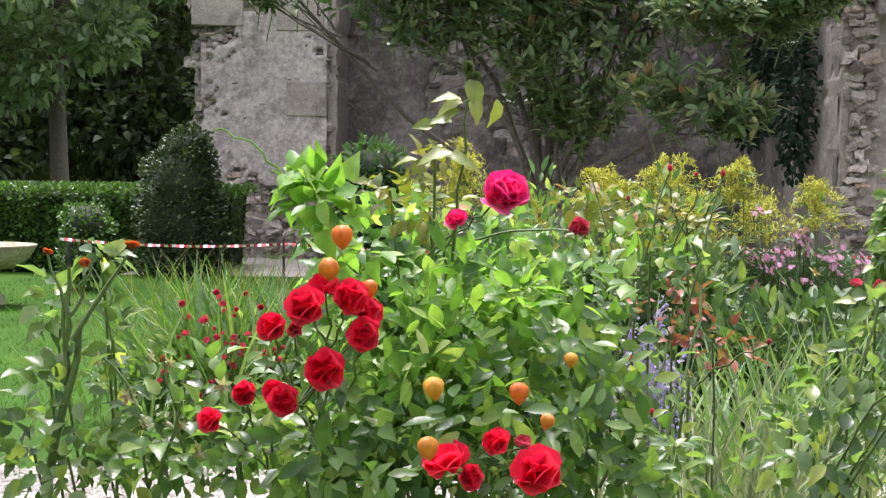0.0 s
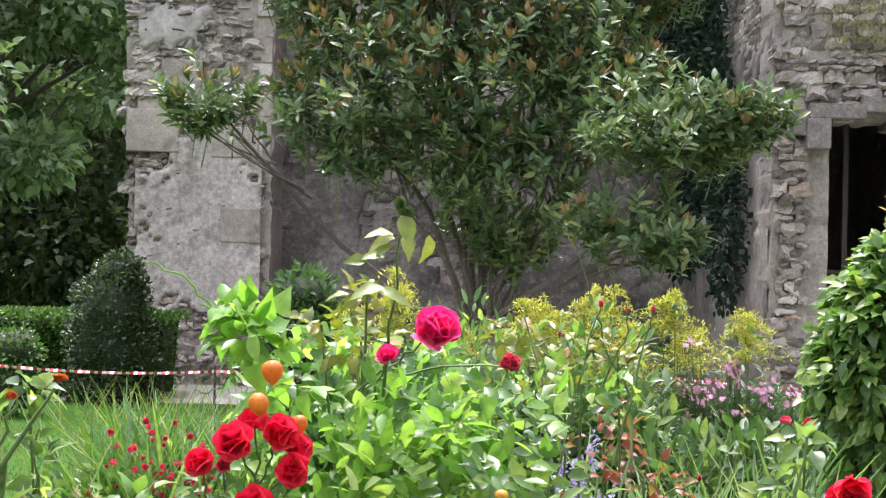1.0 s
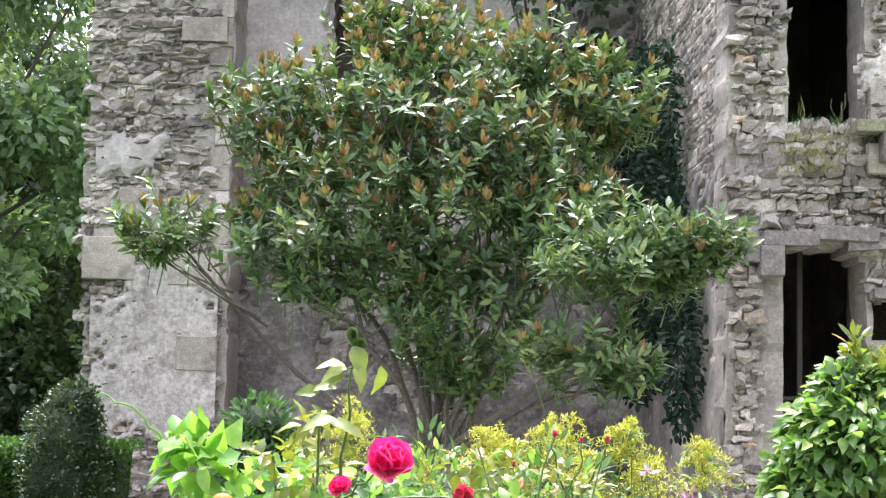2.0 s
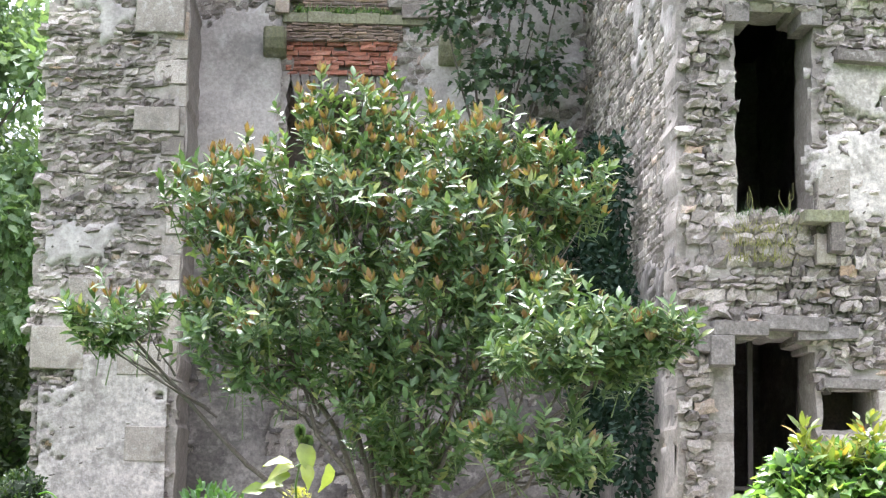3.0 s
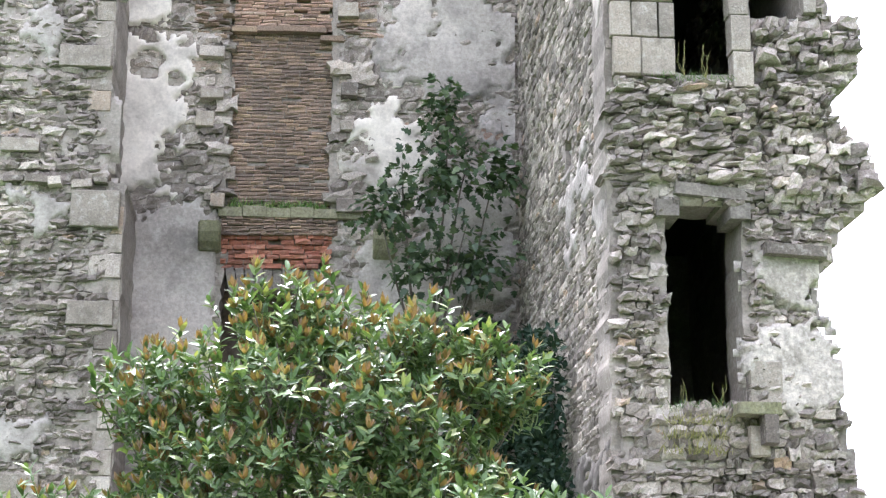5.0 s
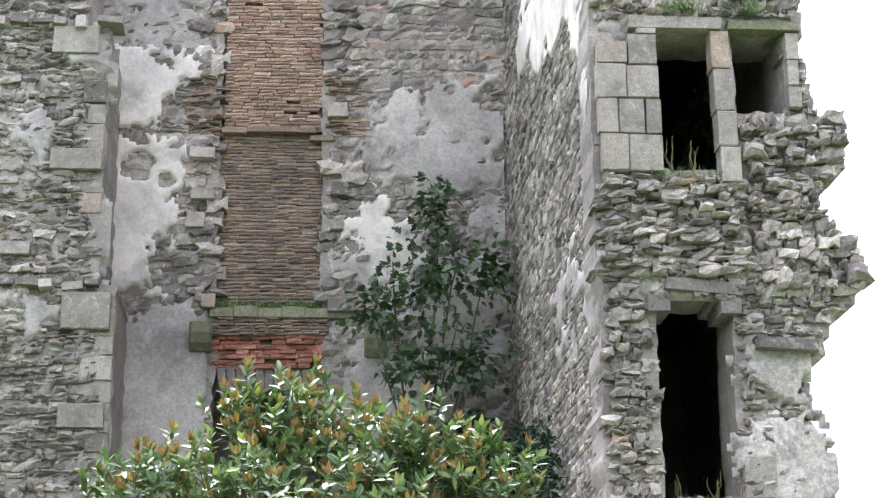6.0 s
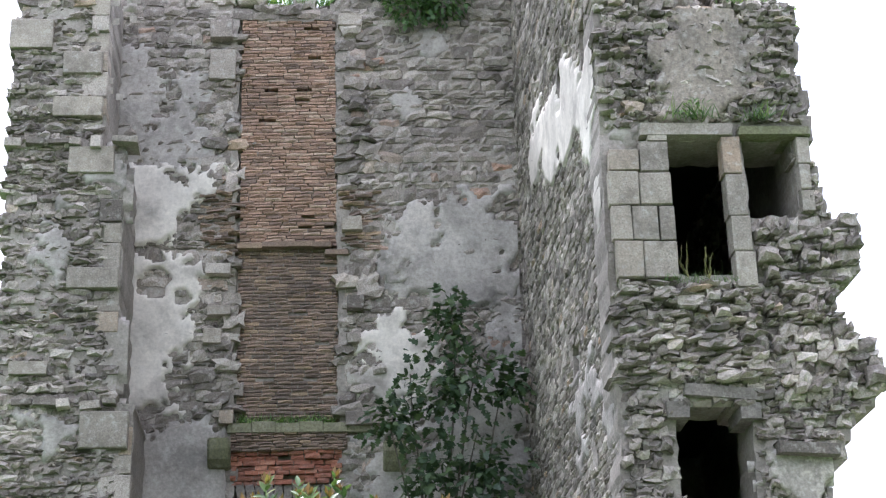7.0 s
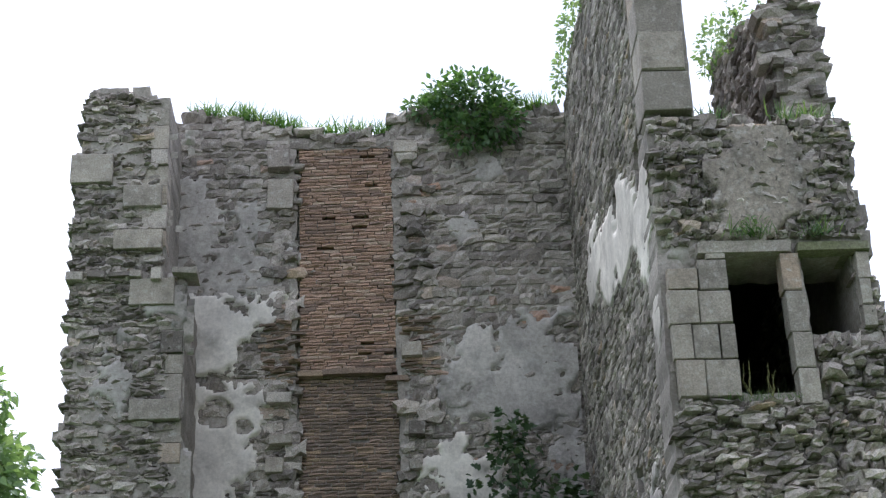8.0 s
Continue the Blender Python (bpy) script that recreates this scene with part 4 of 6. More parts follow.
for k, (c, d) in enumerate(((8.55, 8.8), (8.8, 9.1), (9.1, 9.42))):
    block("jamb_stone", 5.24, 5.38 - 0.02 * (k % 2), 17.4, 17.85, c, d - 0.01, dressed, window_1, "weathered jamb stone", k)
block("lintel", 4.62, 5.4, 17.36, 17.9, 9.42, 9.52, mossy, window_1, "mossy broken lintel", 4)
door_1 = tagged(new("door_1"), "dark empty upper doorway under a slate lintel", "doorway", kind="structure")
block("lintel", 3.8, 4.64, 17.42, 18.0, 6.5, 6.63, slate, door_1, "thick slate lintel", 1, tilt=5)
block("corbel_stone", 3.62, 3.86, 17.44, 18.0, 6.3, 6.48, slate, door_1, k=2)
block("corbel_stone", 4.38, 4.6, 17.44, 18.0, 6.28, 6.46, slate, door_1, k=3)
block("jamb_stone", 4.53, 4.86, 17.43, 17.8, 4.36, 4.82, dressed, door_1, "ochre dressed block", 0)
block("jamb_stone", 4.5, 4.7, 17.4, 17.8, 3.85, 4.15, dressed, door_1, "ochre dressed block", 1)
block("slab", 4.34, 4.78, 17.2, 17.9, 4.24, 4.36, mossy, door_1, "mossy overhanging slab", 5)
block("bracket", 4.6, 4.74, 17.2, 17.7, 3.95, 4.24, stone_piece, door_1, k=4)
door_2 = tagged(new("door_2"), "dark empty ground floor doorway with a broken arch", "doorway", kind="structure")
for k, (a, b, c, d, e) in enumerate(((3.45, 4.0, 3.12, 3.26, 0.0), (3.95, 4.6, 3.18, 3.32, 2), (4.3, 4.9, 3.1, 3.22, -3), (3.42, 3.66, 2.82, 3.12, 0), (3.3, 3.5, 2.95, 3.2, 4), (4.55, 5.1, 2.62, 2.72, 1), (5.06, 5.4, 2.1, 2.36, 0), (5.07, 5.36, 2.36, 2.6, 0))):
    block("arch_stone", a, b, 17.3 + 0.03 * (k % 3), 17.9, c, d, slate if k < 6 else dressed, door_2, k=k, tilt=e)
block("door_post", 3.94, 3.99, 18.05, 18.1, 0, 3.2, old_wood, door_2, "dark timber post in the doorway")
block("door_rail", 3.5, 3.95, 18.05, 18.09, 1.62, 1.66, old_wood, door_2, "dark timber rail")
niche = tagged(new("wall_niche"), "small broken wall niche with a whitewashed back", "niche")
block("back", 4.75, 5.25, 17.78, 17.95, 5.3, 5.95, plaster, niche, "whitewashed back")
block("lintel", 4.7, 5.35, 17.3, 17.9, 5.88, 6.0, stone_piece, niche, k=1, tilt=3)
block("post", 4.98, 5.03, 17.6, 17.7, 5.36, 5.88, plaster, niche)
# Dark backing plate stands in for the shade behind the hatch.
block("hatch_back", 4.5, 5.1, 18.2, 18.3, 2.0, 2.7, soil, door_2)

# ------------------------------------------------------------------ tower: walls behind, which close it
TOP_FAR = [(1.6, 14.0), (2.4, 14.3), (3.9, 15.0), (5.4, 15.4)]
FAR = Face(5.25, 23.6, -90)
in_far = lambda u, v: 0 < u < 3.72 and v < line_at(5.4 - u, TOP_FAR) + ragged(u, 3, 0.2, 2)
wall_far = core("wall_tower_far", FAR, 0, 5.4, -0.3, 15.6, 0.1, 0.68, in_far, mortar)
tagged(wall_far, "far tower wall fragment with a ragged top", "wall", kind="structure")
r = np.random.default_rng(9)
lay(FAR, courses(0, 3.75, 8.5, 15.6, (0.08, 0.17), (0.14, 0.34), lambda u, v: in_far(u, v) and in_far(u, v + 0.08), r), STONES, 0.16, (-0.01, 0.05), 0.012, wall_far, "stone", stone_piece, stone_bulk, lambda u, v: False, "grey rubble stones", r)
FAR_END = Face(0, 19.88)
lay(FAR_END, courses(5.2, 6.05, 10.6, 14.2, (0.06, 0.15), (0.14, 0.4), lambda u, v: 5.28 < u < 5.92, r), SLABS, 0.4, (0.0, 0.14), 0.004, wall_far, "stone", stone_piece, stone_bulk, lambda u, v: True, "", r)
# Rear wall and inner wall are added to keep daylight out.
block("wall_tower_rear", 3.7, 5.9, 23.6, 24.2, -0.3, 10.8, mortar, None, "plain rear wall added so the openings look dark")["kind"] = "structure"
block("wall_tower_inner", 5.26, 5.33, 18.25, 19.9, -0.2, 10.6, mortar, None, "thin wall added to keep daylight out of the tower")["kind"] = "structure"
# Dark slabs, also added, block the sky above each opening.
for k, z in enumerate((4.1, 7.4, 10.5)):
    ob = block("tower_floor_slab", 3.7, 5.25, 18.25, 23.6, z, z + 0.16, old_wood, None, "dark slab added to keep the tower inside dark")
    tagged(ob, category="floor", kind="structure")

# ------------------------------------------------------------------ greenery on the ruin
def tufts(name, spots, material, label, r, height=(0.1, 0.28), count=40, spread=0.18):
    P, A = [], []
    for s in spots:
        p = np.asarray(s[:3]) + r.normal(0, 1, (count, 3)) * (spread, spread * 0.5, 0.01)
        P.append(p)
    P = np.concatenate(P)
    n = len(P)
    ax = unit(r.normal(0, 0.45, (n, 3)) + (0, -0.1, 1))
    v, q = leaf_arrays(BLADE, P, ax, r.normal(0, 1, (n, 3)), r.uniform(*height, n), 1.6)
    return tagged(part_mesh(name, quad_mesh(name, v, q, material, True), None), label, "grass", kind="stuff")


r = np.random.default_rng(41)
tufts("wall_top_grass", [(x, 25.1, line_at(x, TOP_BACK) + 0.1) for x in (-2.6, -2.4, -2.0, -1.9, -1.7, -1.5, -1.3, -1.15, -0.6, -0.2, 0.2, 2.3, 2.5, 2.6, 2.8)], blade_green, "tufts of grass along the broken wall top", r, (0.12, 0.32), 90, 0.12)
tufts("ledge_grass", [(x, 24.98, 8.31) for x in np.arange(-1.0, 0.4, 0.14)], blade_green, "moss and grass on the flue ledge", r, (0.06, 0.16), 60, 0.06)
tufts("sill_grass", [(x, 17.45, 4.33) for x in np.arange(3.75, 4.4, 0.08)] + [(x, 17.4, 7.75) for x in np.arange(3.7, 4.5, 0.08)], feather_leaf, "weeds growing on the broken sills", r, (0.04, 0.11), 20, 0.08)
tufts("sill_drape", [(x, 17.32, z) for z in (3.85, 4.0, 4.15) for x in np.arange(3.7, 4.2, 0.08)], dry_stalk, "dry grass draping below the doorway", r, (0.06, 0.16), 14, 0.06)
tufts("tower_top_grass", [(x, 17.6, 11.15) for x in (3.8, 3.9, 4.0, 4.7, 4.8, 4.95, 5.1)] + [(x, 17.35, 9.6) for x in (4.0, 4.1, 4.2, 4.8, 4.9)], feather_leaf, "weeds on the tower top", r, (0.08, 0.22), 30, 0.1)


def creeper(name, balls, label, mat=dark_leaf, size=(0.05, 0.11), density=110, shape=None, seed=5):
    r = np.random.default_rng(seed)
    ob = foliage(name, balls, density, shape or SMALL, size, mat, None, r, upward=0.0, droop=0.2)
    return tagged(ob, label, "creeper", kind="stuff")


creeper("ivy_clump", [((1.72, 25.0, 15.68), (0.75, 0.5, 0.48)), ((1.35, 24.95, 15.5), (0.5, 0.4, 0.35)), ((2.1, 24.85, 15.15), (0.4, 0.3, 0.45)), ((1.6, 24.8, 14.95), (0.45, 0.25, 0.35)), ((0.95, 25.0, 15.45), (0.35, 0.3, 0.2))], "dense ivy growing over the wall top", leafy("ivy_leaf", [(0.0, (0.045, 0.10, 0.04)), (0.6, (0.09, 0.17, 0.065)), (1.0, (0.16, 0.25, 0.1))], 0.4), (0.07, 0.13), 260)
creeper("tower_ivy", [((3.05, 24.2, 15.6), (0.12, 0.5, 0.35)), ((3.05, 23.2, 15.75), (0.12, 0.5, 0.3)), ((3.05, 22, 15.6), (0.12, 0.6, 0.25)), ((5.15, 22.9, 15.3), (0.2, 0.7, 0.35)), ((5.2, 21.6, 14.8), (0.2, 0.6, 0.3)), ((5.5, 20.2, 14.2), (0.35, 0.3, 0.25)), ((3.0, 21, 15.4), (0.1, 0.5, 0.2)), ((5.25, 17.7, 11.0), (0.25, 0.2, 0.14)), ((4.15, 17.4, 9.75), (0.15, 0.1, 0.1))], "weeds and ivy on the tower walls", tree_leaf, (0.05, 0.1), 170)
for k, (x, z, h) in enumerate(((3.98, 7.85, 0.42), (4.2, 7.83, 0.38), (3.9, 4.36, 0.3), (4.25, 4.36, 0.34))):
    weed = thing("dry_weed", "bare dry weed standing on a window sill", "weed", "sill weeds")
    for j in range(4):
        tubes("twig", [(bend((x, 17.55, z), (x + rng.normal(0, 0.07), 17.5 + rng.normal(0, 0.05), z + h * rng.uniform(0.6, 1)), (rng.normal(0, 0.02), 0, 0), 4, 0.012, rng), [0.006, 0.005, 0.004, 0.004, 0.003])], dry_stalk, weed, sides=4)
# Near-black climber leaves carry the shade of this corner in their colour.
creeper("wall_climber", [((2.85, 23.2, 4.4), (0.35, 1.5, 1.6)), ((2.9, 21.3, 3.6), (0.3, 1.2, 1.3)), ((2.5, 24.2, 5.6), (0.6, 0.6, 1.1)), ((2.9, 22.4, 2.4), (0.3, 1.6, 0.9)), ((2.95, 20.3, 5.0), (0.12, 0.5, 0.8)), ((2.95, 20.6, 3.2), (0.22, 1.5, 1.3)), ((2.95, 19.3, 2.2), (0.2, 1.0, 1.1)), ((2.9, 22.0, 5.2), (0.25, 1.2, 0.9))], "dark climbing foliage against the tower side", leafy("shaded_climber", [(0.0, (0.012, 0.03, 0.02)), (1.0, (0.03, 0.055, 0.034))], 0.8, 0.1, spec=0.1), (0.06, 0.12), 200, seed=8)


def sapling(name, base, tips, label, balls, mat, size, seed):
    r = np.random.default_rng(seed)
    t = thing(name, label, "tree")
    for tip in tips:
        tubes("stem", [(bend(base, tip, (r.normal(0, 0.08), 0, 0), 6, 0.02, r), list(np.linspace(0.03, 0.008, 7)))], bark, t)
    foliage("crown", balls, 60, LOBED, size, mat, t, r, upward=-0.1, droop=0.25, shell=0.9)
    return t


sapling("sycamore_sapling", (1.75, 24.4, 5.2), [(2.0, 24.2, 10.0), (1.4, 24.2, 8.8), (2.4, 24.3, 9.1), (1.1, 24.1, 8.0), (2.3, 24.0, 7.9), (2.7, 24.3, 8.6)], "dark young sycamore growing at the wall foot",
        [((2.0, 24.1, 8.6), (0.85, 0.5, 0.8)), ((1.2, 24.1, 8.1), (0.5, 0.4, 0.4)), ((2.4, 24.1, 7.4), (0.7, 0.5, 0.6)), ((2.0, 24.2, 9.6), (0.4, 0.3, 0.6)), ((1.6, 24.0, 7.3), (0.5, 0.4, 0.5)), ((2.8, 24.1, 8.7), (0.3, 0.3, 0.7)), ((2.2, 24.2, 6.2), (0.6, 0.5, 0.6))],
        leafy("sycamore_leaf", [(0.0, (0.03, 0.06, 0.03)), (0.6, (0.055, 0.10, 0.045)), (1.0, (0.10, 0.15, 0.065))], 0.5, 0.2), (0.09, 0.16), 14)

# ------------------------------------------------------------------ magnolia
def magnolia():
    r = np.random.default_rng(77)
    t = thing("magnolia_tree", "evergreen magnolia with glossy leaves and rusty young shoots", "tree", at=(0.28, 17.6, 0))
    t.matrix_world = Matrix.Identity(4)
    base = Vector((0.28, 17.6, 0))
    balls = [((0.230, 17.40, 4.184), (1.88, 1.28, 1.08)), ((0.024, 17.20, 3.380), (2.20, 1.28, 0.80)), ((-0.121, 17.50, 5.158), (0.68, 0.64, 0.44)), ((1.006, 17.50, 4.896), (0.80, 0.72, 0.44)), ((1.955, 17.40, 4.499), (0.52, 0.64, 0.60)), ((-1.425, 17.40, 4.320), (0.60, 0.64, 0.56)),
             ((1.941, 15.70, 2.849), (0.96, 0.64, 0.36)), ((2.462, 15.50, 3.013), (0.60, 0.40, 0.27)), ((1.666, 15.60, 1.968), (0.76, 0.48, 0.24)), ((-2.308, 17.00, 3.160), (0.52, 0.40, 0.24)), ((0.656, 17.00, 2.333), (0.88, 0.72, 0.48)), ((-0.639, 16.90, 2.889), (1.20, 0.64, 0.44)), ((0.514, 17.30, 1.853), (0.48, 0.48, 0.28)), ((1.407, 16.80, 3.306), (0.9, 0.8, 0.5)), ((-0.3, 16.9, 4.3), (0.6, 0.5, 0.6)), ((0.9, 16.8, 4.0), (0.7, 0.5, 0.6))]
    tip_p, tip_d = [], []
    for (c, rad), k in zip(balls, (470, 450, 110, 140, 110, 110, 210, 95, 110, 80, 170, 200, 70, 130, 80, 80)):
        p, d = ball_points(k, c, [0.92 * q for q in rad], r, 0.55)
        front = d[:, 1] < 0.55
        tip_p.append(p[front]), tip_d.append(d[front])
    P, D = np.concatenate(tip_p), np.concatenate(tip_d)
    n = len(P)
    far = (r.random(n) < 0.4) * r.uniform(0.03, 0.2, n)
    P = P + D * far[:, None] * (1, 0.4, 1) + np.stack([0 * far, 0 * far, far * 0.5], 1)
    D = unit(D * (0.7, 0.8, 0.4) + (0, -0.15, 1.0) + r.normal(0, 0.26, (n, 3)))
    pos, ax, up, size = [], [], [], []
    ypos, yax, yup, ysize = [], [], [], []
    high = P[:, 2] > np.quantile(P[:, 2], 0.45)
    for i in range(n):
        d = D[i]
        a = unit(np.cross(d, (0.3, 0.5, 0.8)))
        b = np.cross(d, a)
        m = int(r.integers(8, 13))
        for k in range(m):
            w = k * 2.4 + r.uniform(-0.3, 0.3)
            lift = 1.1 * k / m - 0.1
            out = a * math.cos(w) + b * math.sin(w)
            pos.append(P[i] - d * 0.2 * (1 - k / m)), ax.append(out * 0.9 + d * (0.25 + lift) + r.normal(0, 0.25, 3)), up.append(d - out * lift + r.normal(0, 0.25, 3)), size.append(r.uniform(0.085, 0.165))
        if high[i] and r.random() < 0.42 or r.random() < 0.07:
            for k in range(5):
                w = k * 1.3 + r.random()
                out = a * math.cos(w) + b * math.sin(w)
                ypos.append(P[i]), yax.append(out * 0.6 + d * 0.6 + (0, 0, 0.4)), yup.append(out), ysize.append(r.uniform(0.09, 0.15))
    leaves("crown", LANCE, pos, ax, up, np.array(size), magnolia_leaf, t, "glossy dark green leaves", width=1.0)
    leaves("young_growth", LANCE, ypos, yax, yup, np.array(ysize), magnolia_young, t, "rust-brown upright young leaves", width=0.95)
    shoots = [(bend(P[i] - D[i] * r.uniform(0.25, 0.5) + r.normal(0, 0.05, 3), P[i], (0, 0, 0), 2), [0.008, 0.006, 0.004]) for i in range(0, n, 2)]
    tubes("twig", shoots, stem_green, t, sides=3)["kind"] = "stuff"
    fork = base + Vector((0, 0, 0.95))
    tubes("trunk", [(bend(base, fork, (0.04, 0, 0), 4), [0.11, 0.1, 0.09, 0.085, 0.08])], bark, t, sides=8)
    for k, (c, rad) in enumerate(balls):
        c = Vector(c)
        mid = fork.lerp(c, 0.6) + Vector((0, -0.1, -0.1))
        runs = [(bend(fork, c, (0, -0.1, -0.25 if c.z < 4 else 0.1), 6, 0.05, r), list(np.linspace(0.036, 0.014, 7)))]
        for j in range(9):
            e = c + Vector(unit(r.normal(size=3)) * np.asarray(rad) * 0.85)
            runs.append((bend(mid.lerp(c, r.random()), e, (0, 0, -0.06), 4, 0.03, r), list(np.linspace(0.013, 0.005, 5))))
        tubes("limb", runs, bark, t)
    return t


magnolia()

# ------------------------------------------------------------------ hedge, clipped bushes, background trees
def bush(name, balls, label, mat, size, density, seed, category="bush", core_mat=None, shape=None):
    r = np.random.default_rng(seed)
    t = thing(name, label, category)
    foliage("foliage", balls, density, shape or SMALL, size, mat, t, r, upward=0.3, shell=0.25)
    bm = bmesh.new()
    for c, rad in balls:
        bmesh.ops.create_icosphere(bm, subdivisions=2, radius=1, matrix=Matrix.Translation(c) @ Matrix.Diagonal((rad[0] * 0.78, rad[1] * 0.78, rad[2] * 0.78, 1)))
    for v in bm.verts:
        v.co += v.normal * (float(vnoise(v.co.x * 4, v.co.z * 4 + v.co.y, 2)) - 0.5) * 0.1
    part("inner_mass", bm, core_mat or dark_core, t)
    return t


# Near-black filler: the shade inside bush and hedge is put into its colour.
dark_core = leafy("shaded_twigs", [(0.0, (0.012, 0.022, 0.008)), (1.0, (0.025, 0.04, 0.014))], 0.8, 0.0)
bush("topiary_bush", [((-3.834, 20.60, 1.055), (0.46, 0.5, 0.6)), ((-3.833, 20.60, 0.598), (0.54, 0.55, 0.6)), ((-3.799, 20.60, 0.139), (0.56, 0.55, 0.5)), ((-3.769, 20.60, 1.479), (0.3, 0.35, 0.26))], "dark clipped box bush beside the wall", box_leaf, (0.035, 0.06), 900, 21)
bush("round_bush", [((-4.467, 18.50, 0.679), (0.27, 0.3, 0.24)), ((-4.479, 18.50, 0.325), (0.3, 0.3, 0.3))], "small round light green clipped bush", hedge_leaf, (0.035, 0.06), 800, 22)
bush("leafy_bush", [((-1.586, 19.50, 1.257), (0.36, 0.4, 0.3)), ((-1.614, 19.50, 0.856), (0.5, 0.5, 0.45)), ((-1.611, 19.50, 0.486), (0.5, 0.5, 0.5))], "fresh green leafy bush before the wall", leafy("fresh_leaf", [(0.0, (0.05, 0.13, 0.035)), (1.0, (0.13, 0.26, 0.08))], 0.45), (0.08, 0.14), 260, 23, shape=LANCE)


def hedge():
    r = np.random.default_rng(31)
    t = thing("clipped_hedge", "long low clipped green hedge behind the lawn", "hedge")
    x0, x1, y0, y1, h = -8.5, -3.15, 20.9, 21.9, 0.97
    n = 9000
    p = np.stack([r.uniform(x0, x1, n), r.uniform(y0, y1, n), np.full(n, h) + (r.random(n) - 0.5) * 0.09], 1)
    m = 11000
    f = np.stack([r.uniform(x0, x1, m), np.full(m, y0) + r.normal(0, 0.03, m), r.uniform(0.02, h, m)], 1)
    P = np.concatenate([p, f])
    d = np.concatenate([np.tile((0, 0, 1.0), (n, 1)), np.tile((0, -1.0, 0.3), (m, 1))])
    leaves("foliage", SMALL, P, d + r.normal(0, 0.6, P.shape), r.normal(0, 0.6, P.shape) + (0, -0.3, 1), r.uniform(0.04, 0.075, len(P)), hedge_leaf, t)
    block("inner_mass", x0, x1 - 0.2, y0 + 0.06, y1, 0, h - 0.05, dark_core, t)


hedge()


def tree(name, x, y, height, spread, label, seed, mat=tree_leaf, low=0.3, lean=0.0, leaf=(0.16, 0.3), lumps=26, per=420, girth=0.2):
    r = np.random.default_rng(seed)
    t = thing(name, label, "tree", "background trees", at=(x, y, 0))
    t.matrix_world = Matrix.Identity(4)
    base, top = Vector((x, y, 0)), Vector((x + lean, y, height * 0.85))
    trunk = bend(base, top, (lean * 0.3, 0, 0), 8, 0.06, r)
    tubes("trunk", [(trunk, list(np.linspace(girth, girth * 0.25, 9)))], bark, t, sides=8)
    balls = []
    for k in range(lumps):
        h = low + (1 - low) * r.random()
        a = r.uniform(0, 2 * math.pi)
        w = spread * (0.35 + 0.65 * math.sin(math.pi * min(1, (h - low) / (1 - low) * 0.8 + 0.2))) * math.sqrt(r.random())
        s = spread * r.uniform(0.22, 0.42)
        balls.append(((x + lean * h + math.cos(a) * w, y + math.sin(a) * w, height * h), (s, s, s * 0.75)))
    runs = []
    for c, rad in balls[::2]:
        s = trunk[min(7, max(2, int(c[2] / height * 7)))]
        runs.append((bend(s, c, (0, 0, -0.15), 4, 0.05, r), list(np.linspace(girth * 0.35, 0.02, 5))))
    tubes("limb", runs, bark, t)
    P, D = [], []
    for c, rad in balls:
        p, d = ball_points(per, c, rad, r, 0.7)
        P.append(p), D.append(d)
    P, D = np.concatenate(P), np.concatenate(D)
    leaves("crown", OVATE, P, D + r.normal(0, 0.6, P.shape), r.normal(0, 0.6, P.shape) + (0, -0.2, 1), r.uniform(*leaf, len(P)), mat, t)
    return t


# Darker copy of tree_leaf; the wood's shade is put into the colour.
deep_leaf = leafy("shaded_tree_leaf", [(0.0, (0.05, 0.085, 0.042)), (1.0, (0.12, 0.17, 0.08))], 0.6, 0.35)
tree("maple_tree", -9.2, 36, 14.6, 3.4, "tall leafy tree with a dark trunk behind the hedge", 61, low=0.2, lumps=46)
tree("lime_tree", -11.5, 33, 12, 3.2, "broad light green tree beyond the lawn", 62, low=0.22, lumps=44)
tree("ash_tree", -5.6, 42, 13, 3.2, "leaning dark-stemmed tree behind the ruin", 63, lean=1.2, low=0.2, lumps=44)
tree("elm_tree", -12, 48, 14, 5, "far dark woodland tree", 64, deep_leaf, low=0.08, lumps=40)
tree("elm_tree", -6.5, 52, 12, 5, "far dark woodland tree", 65, deep_leaf, low=0.08, lumps=40)
tree("elm_tree", -17.5, 50, 14, 5, "far dark woodland tree", 66, deep_leaf, low=0.08, lumps=40)
tree("elm_tree", -1.0, 56, 10, 4.5, "far dark woodland tree", 67, deep_leaf, low=0.1, lumps=30)
tree("elm_tree", -9.5, 44, 9, 4.5, "far dark woodland tree", 71, deep_leaf, low=0.05, lumps=40)
tree("elm_tree", -14.5, 42, 9, 4.5, "far dark woodland tree", 72, deep_leaf, low=0.05, lumps=40)
tree("elm_tree", -4.5, 48, 8, 4, "far dark woodland tree", 73, deep_leaf, low=0.05, lumps=40)


def woodland(name, x0, x1, y0, y1, height, label, seed, n=9000, leaf=(0.5, 0.9)):
    """A far belt of trees, too far and dense to tell apart."""
    r = np.random.default_rng(seed)
    u, w = r.random(n), r.random(n)
    p = np.stack([x0 + (x1 - x0) * u + r.normal(0, 0.6, n), y0 + (y1 - y0) * u + r.normal(0, 0.6, n), w * height * (0.75 + 0.3 * vnoise(u * 14, u * 0, seed))], 1)
    ob = leaves(name, OVATE, p, r.normal(0, 1, p.shape), r.normal(0, 1, p.shape) + (0, 0, 0.5), r.uniform(*leaf, n), deep_leaf, None)
    return tagged(ob, label, "woodland", kind="stuff")


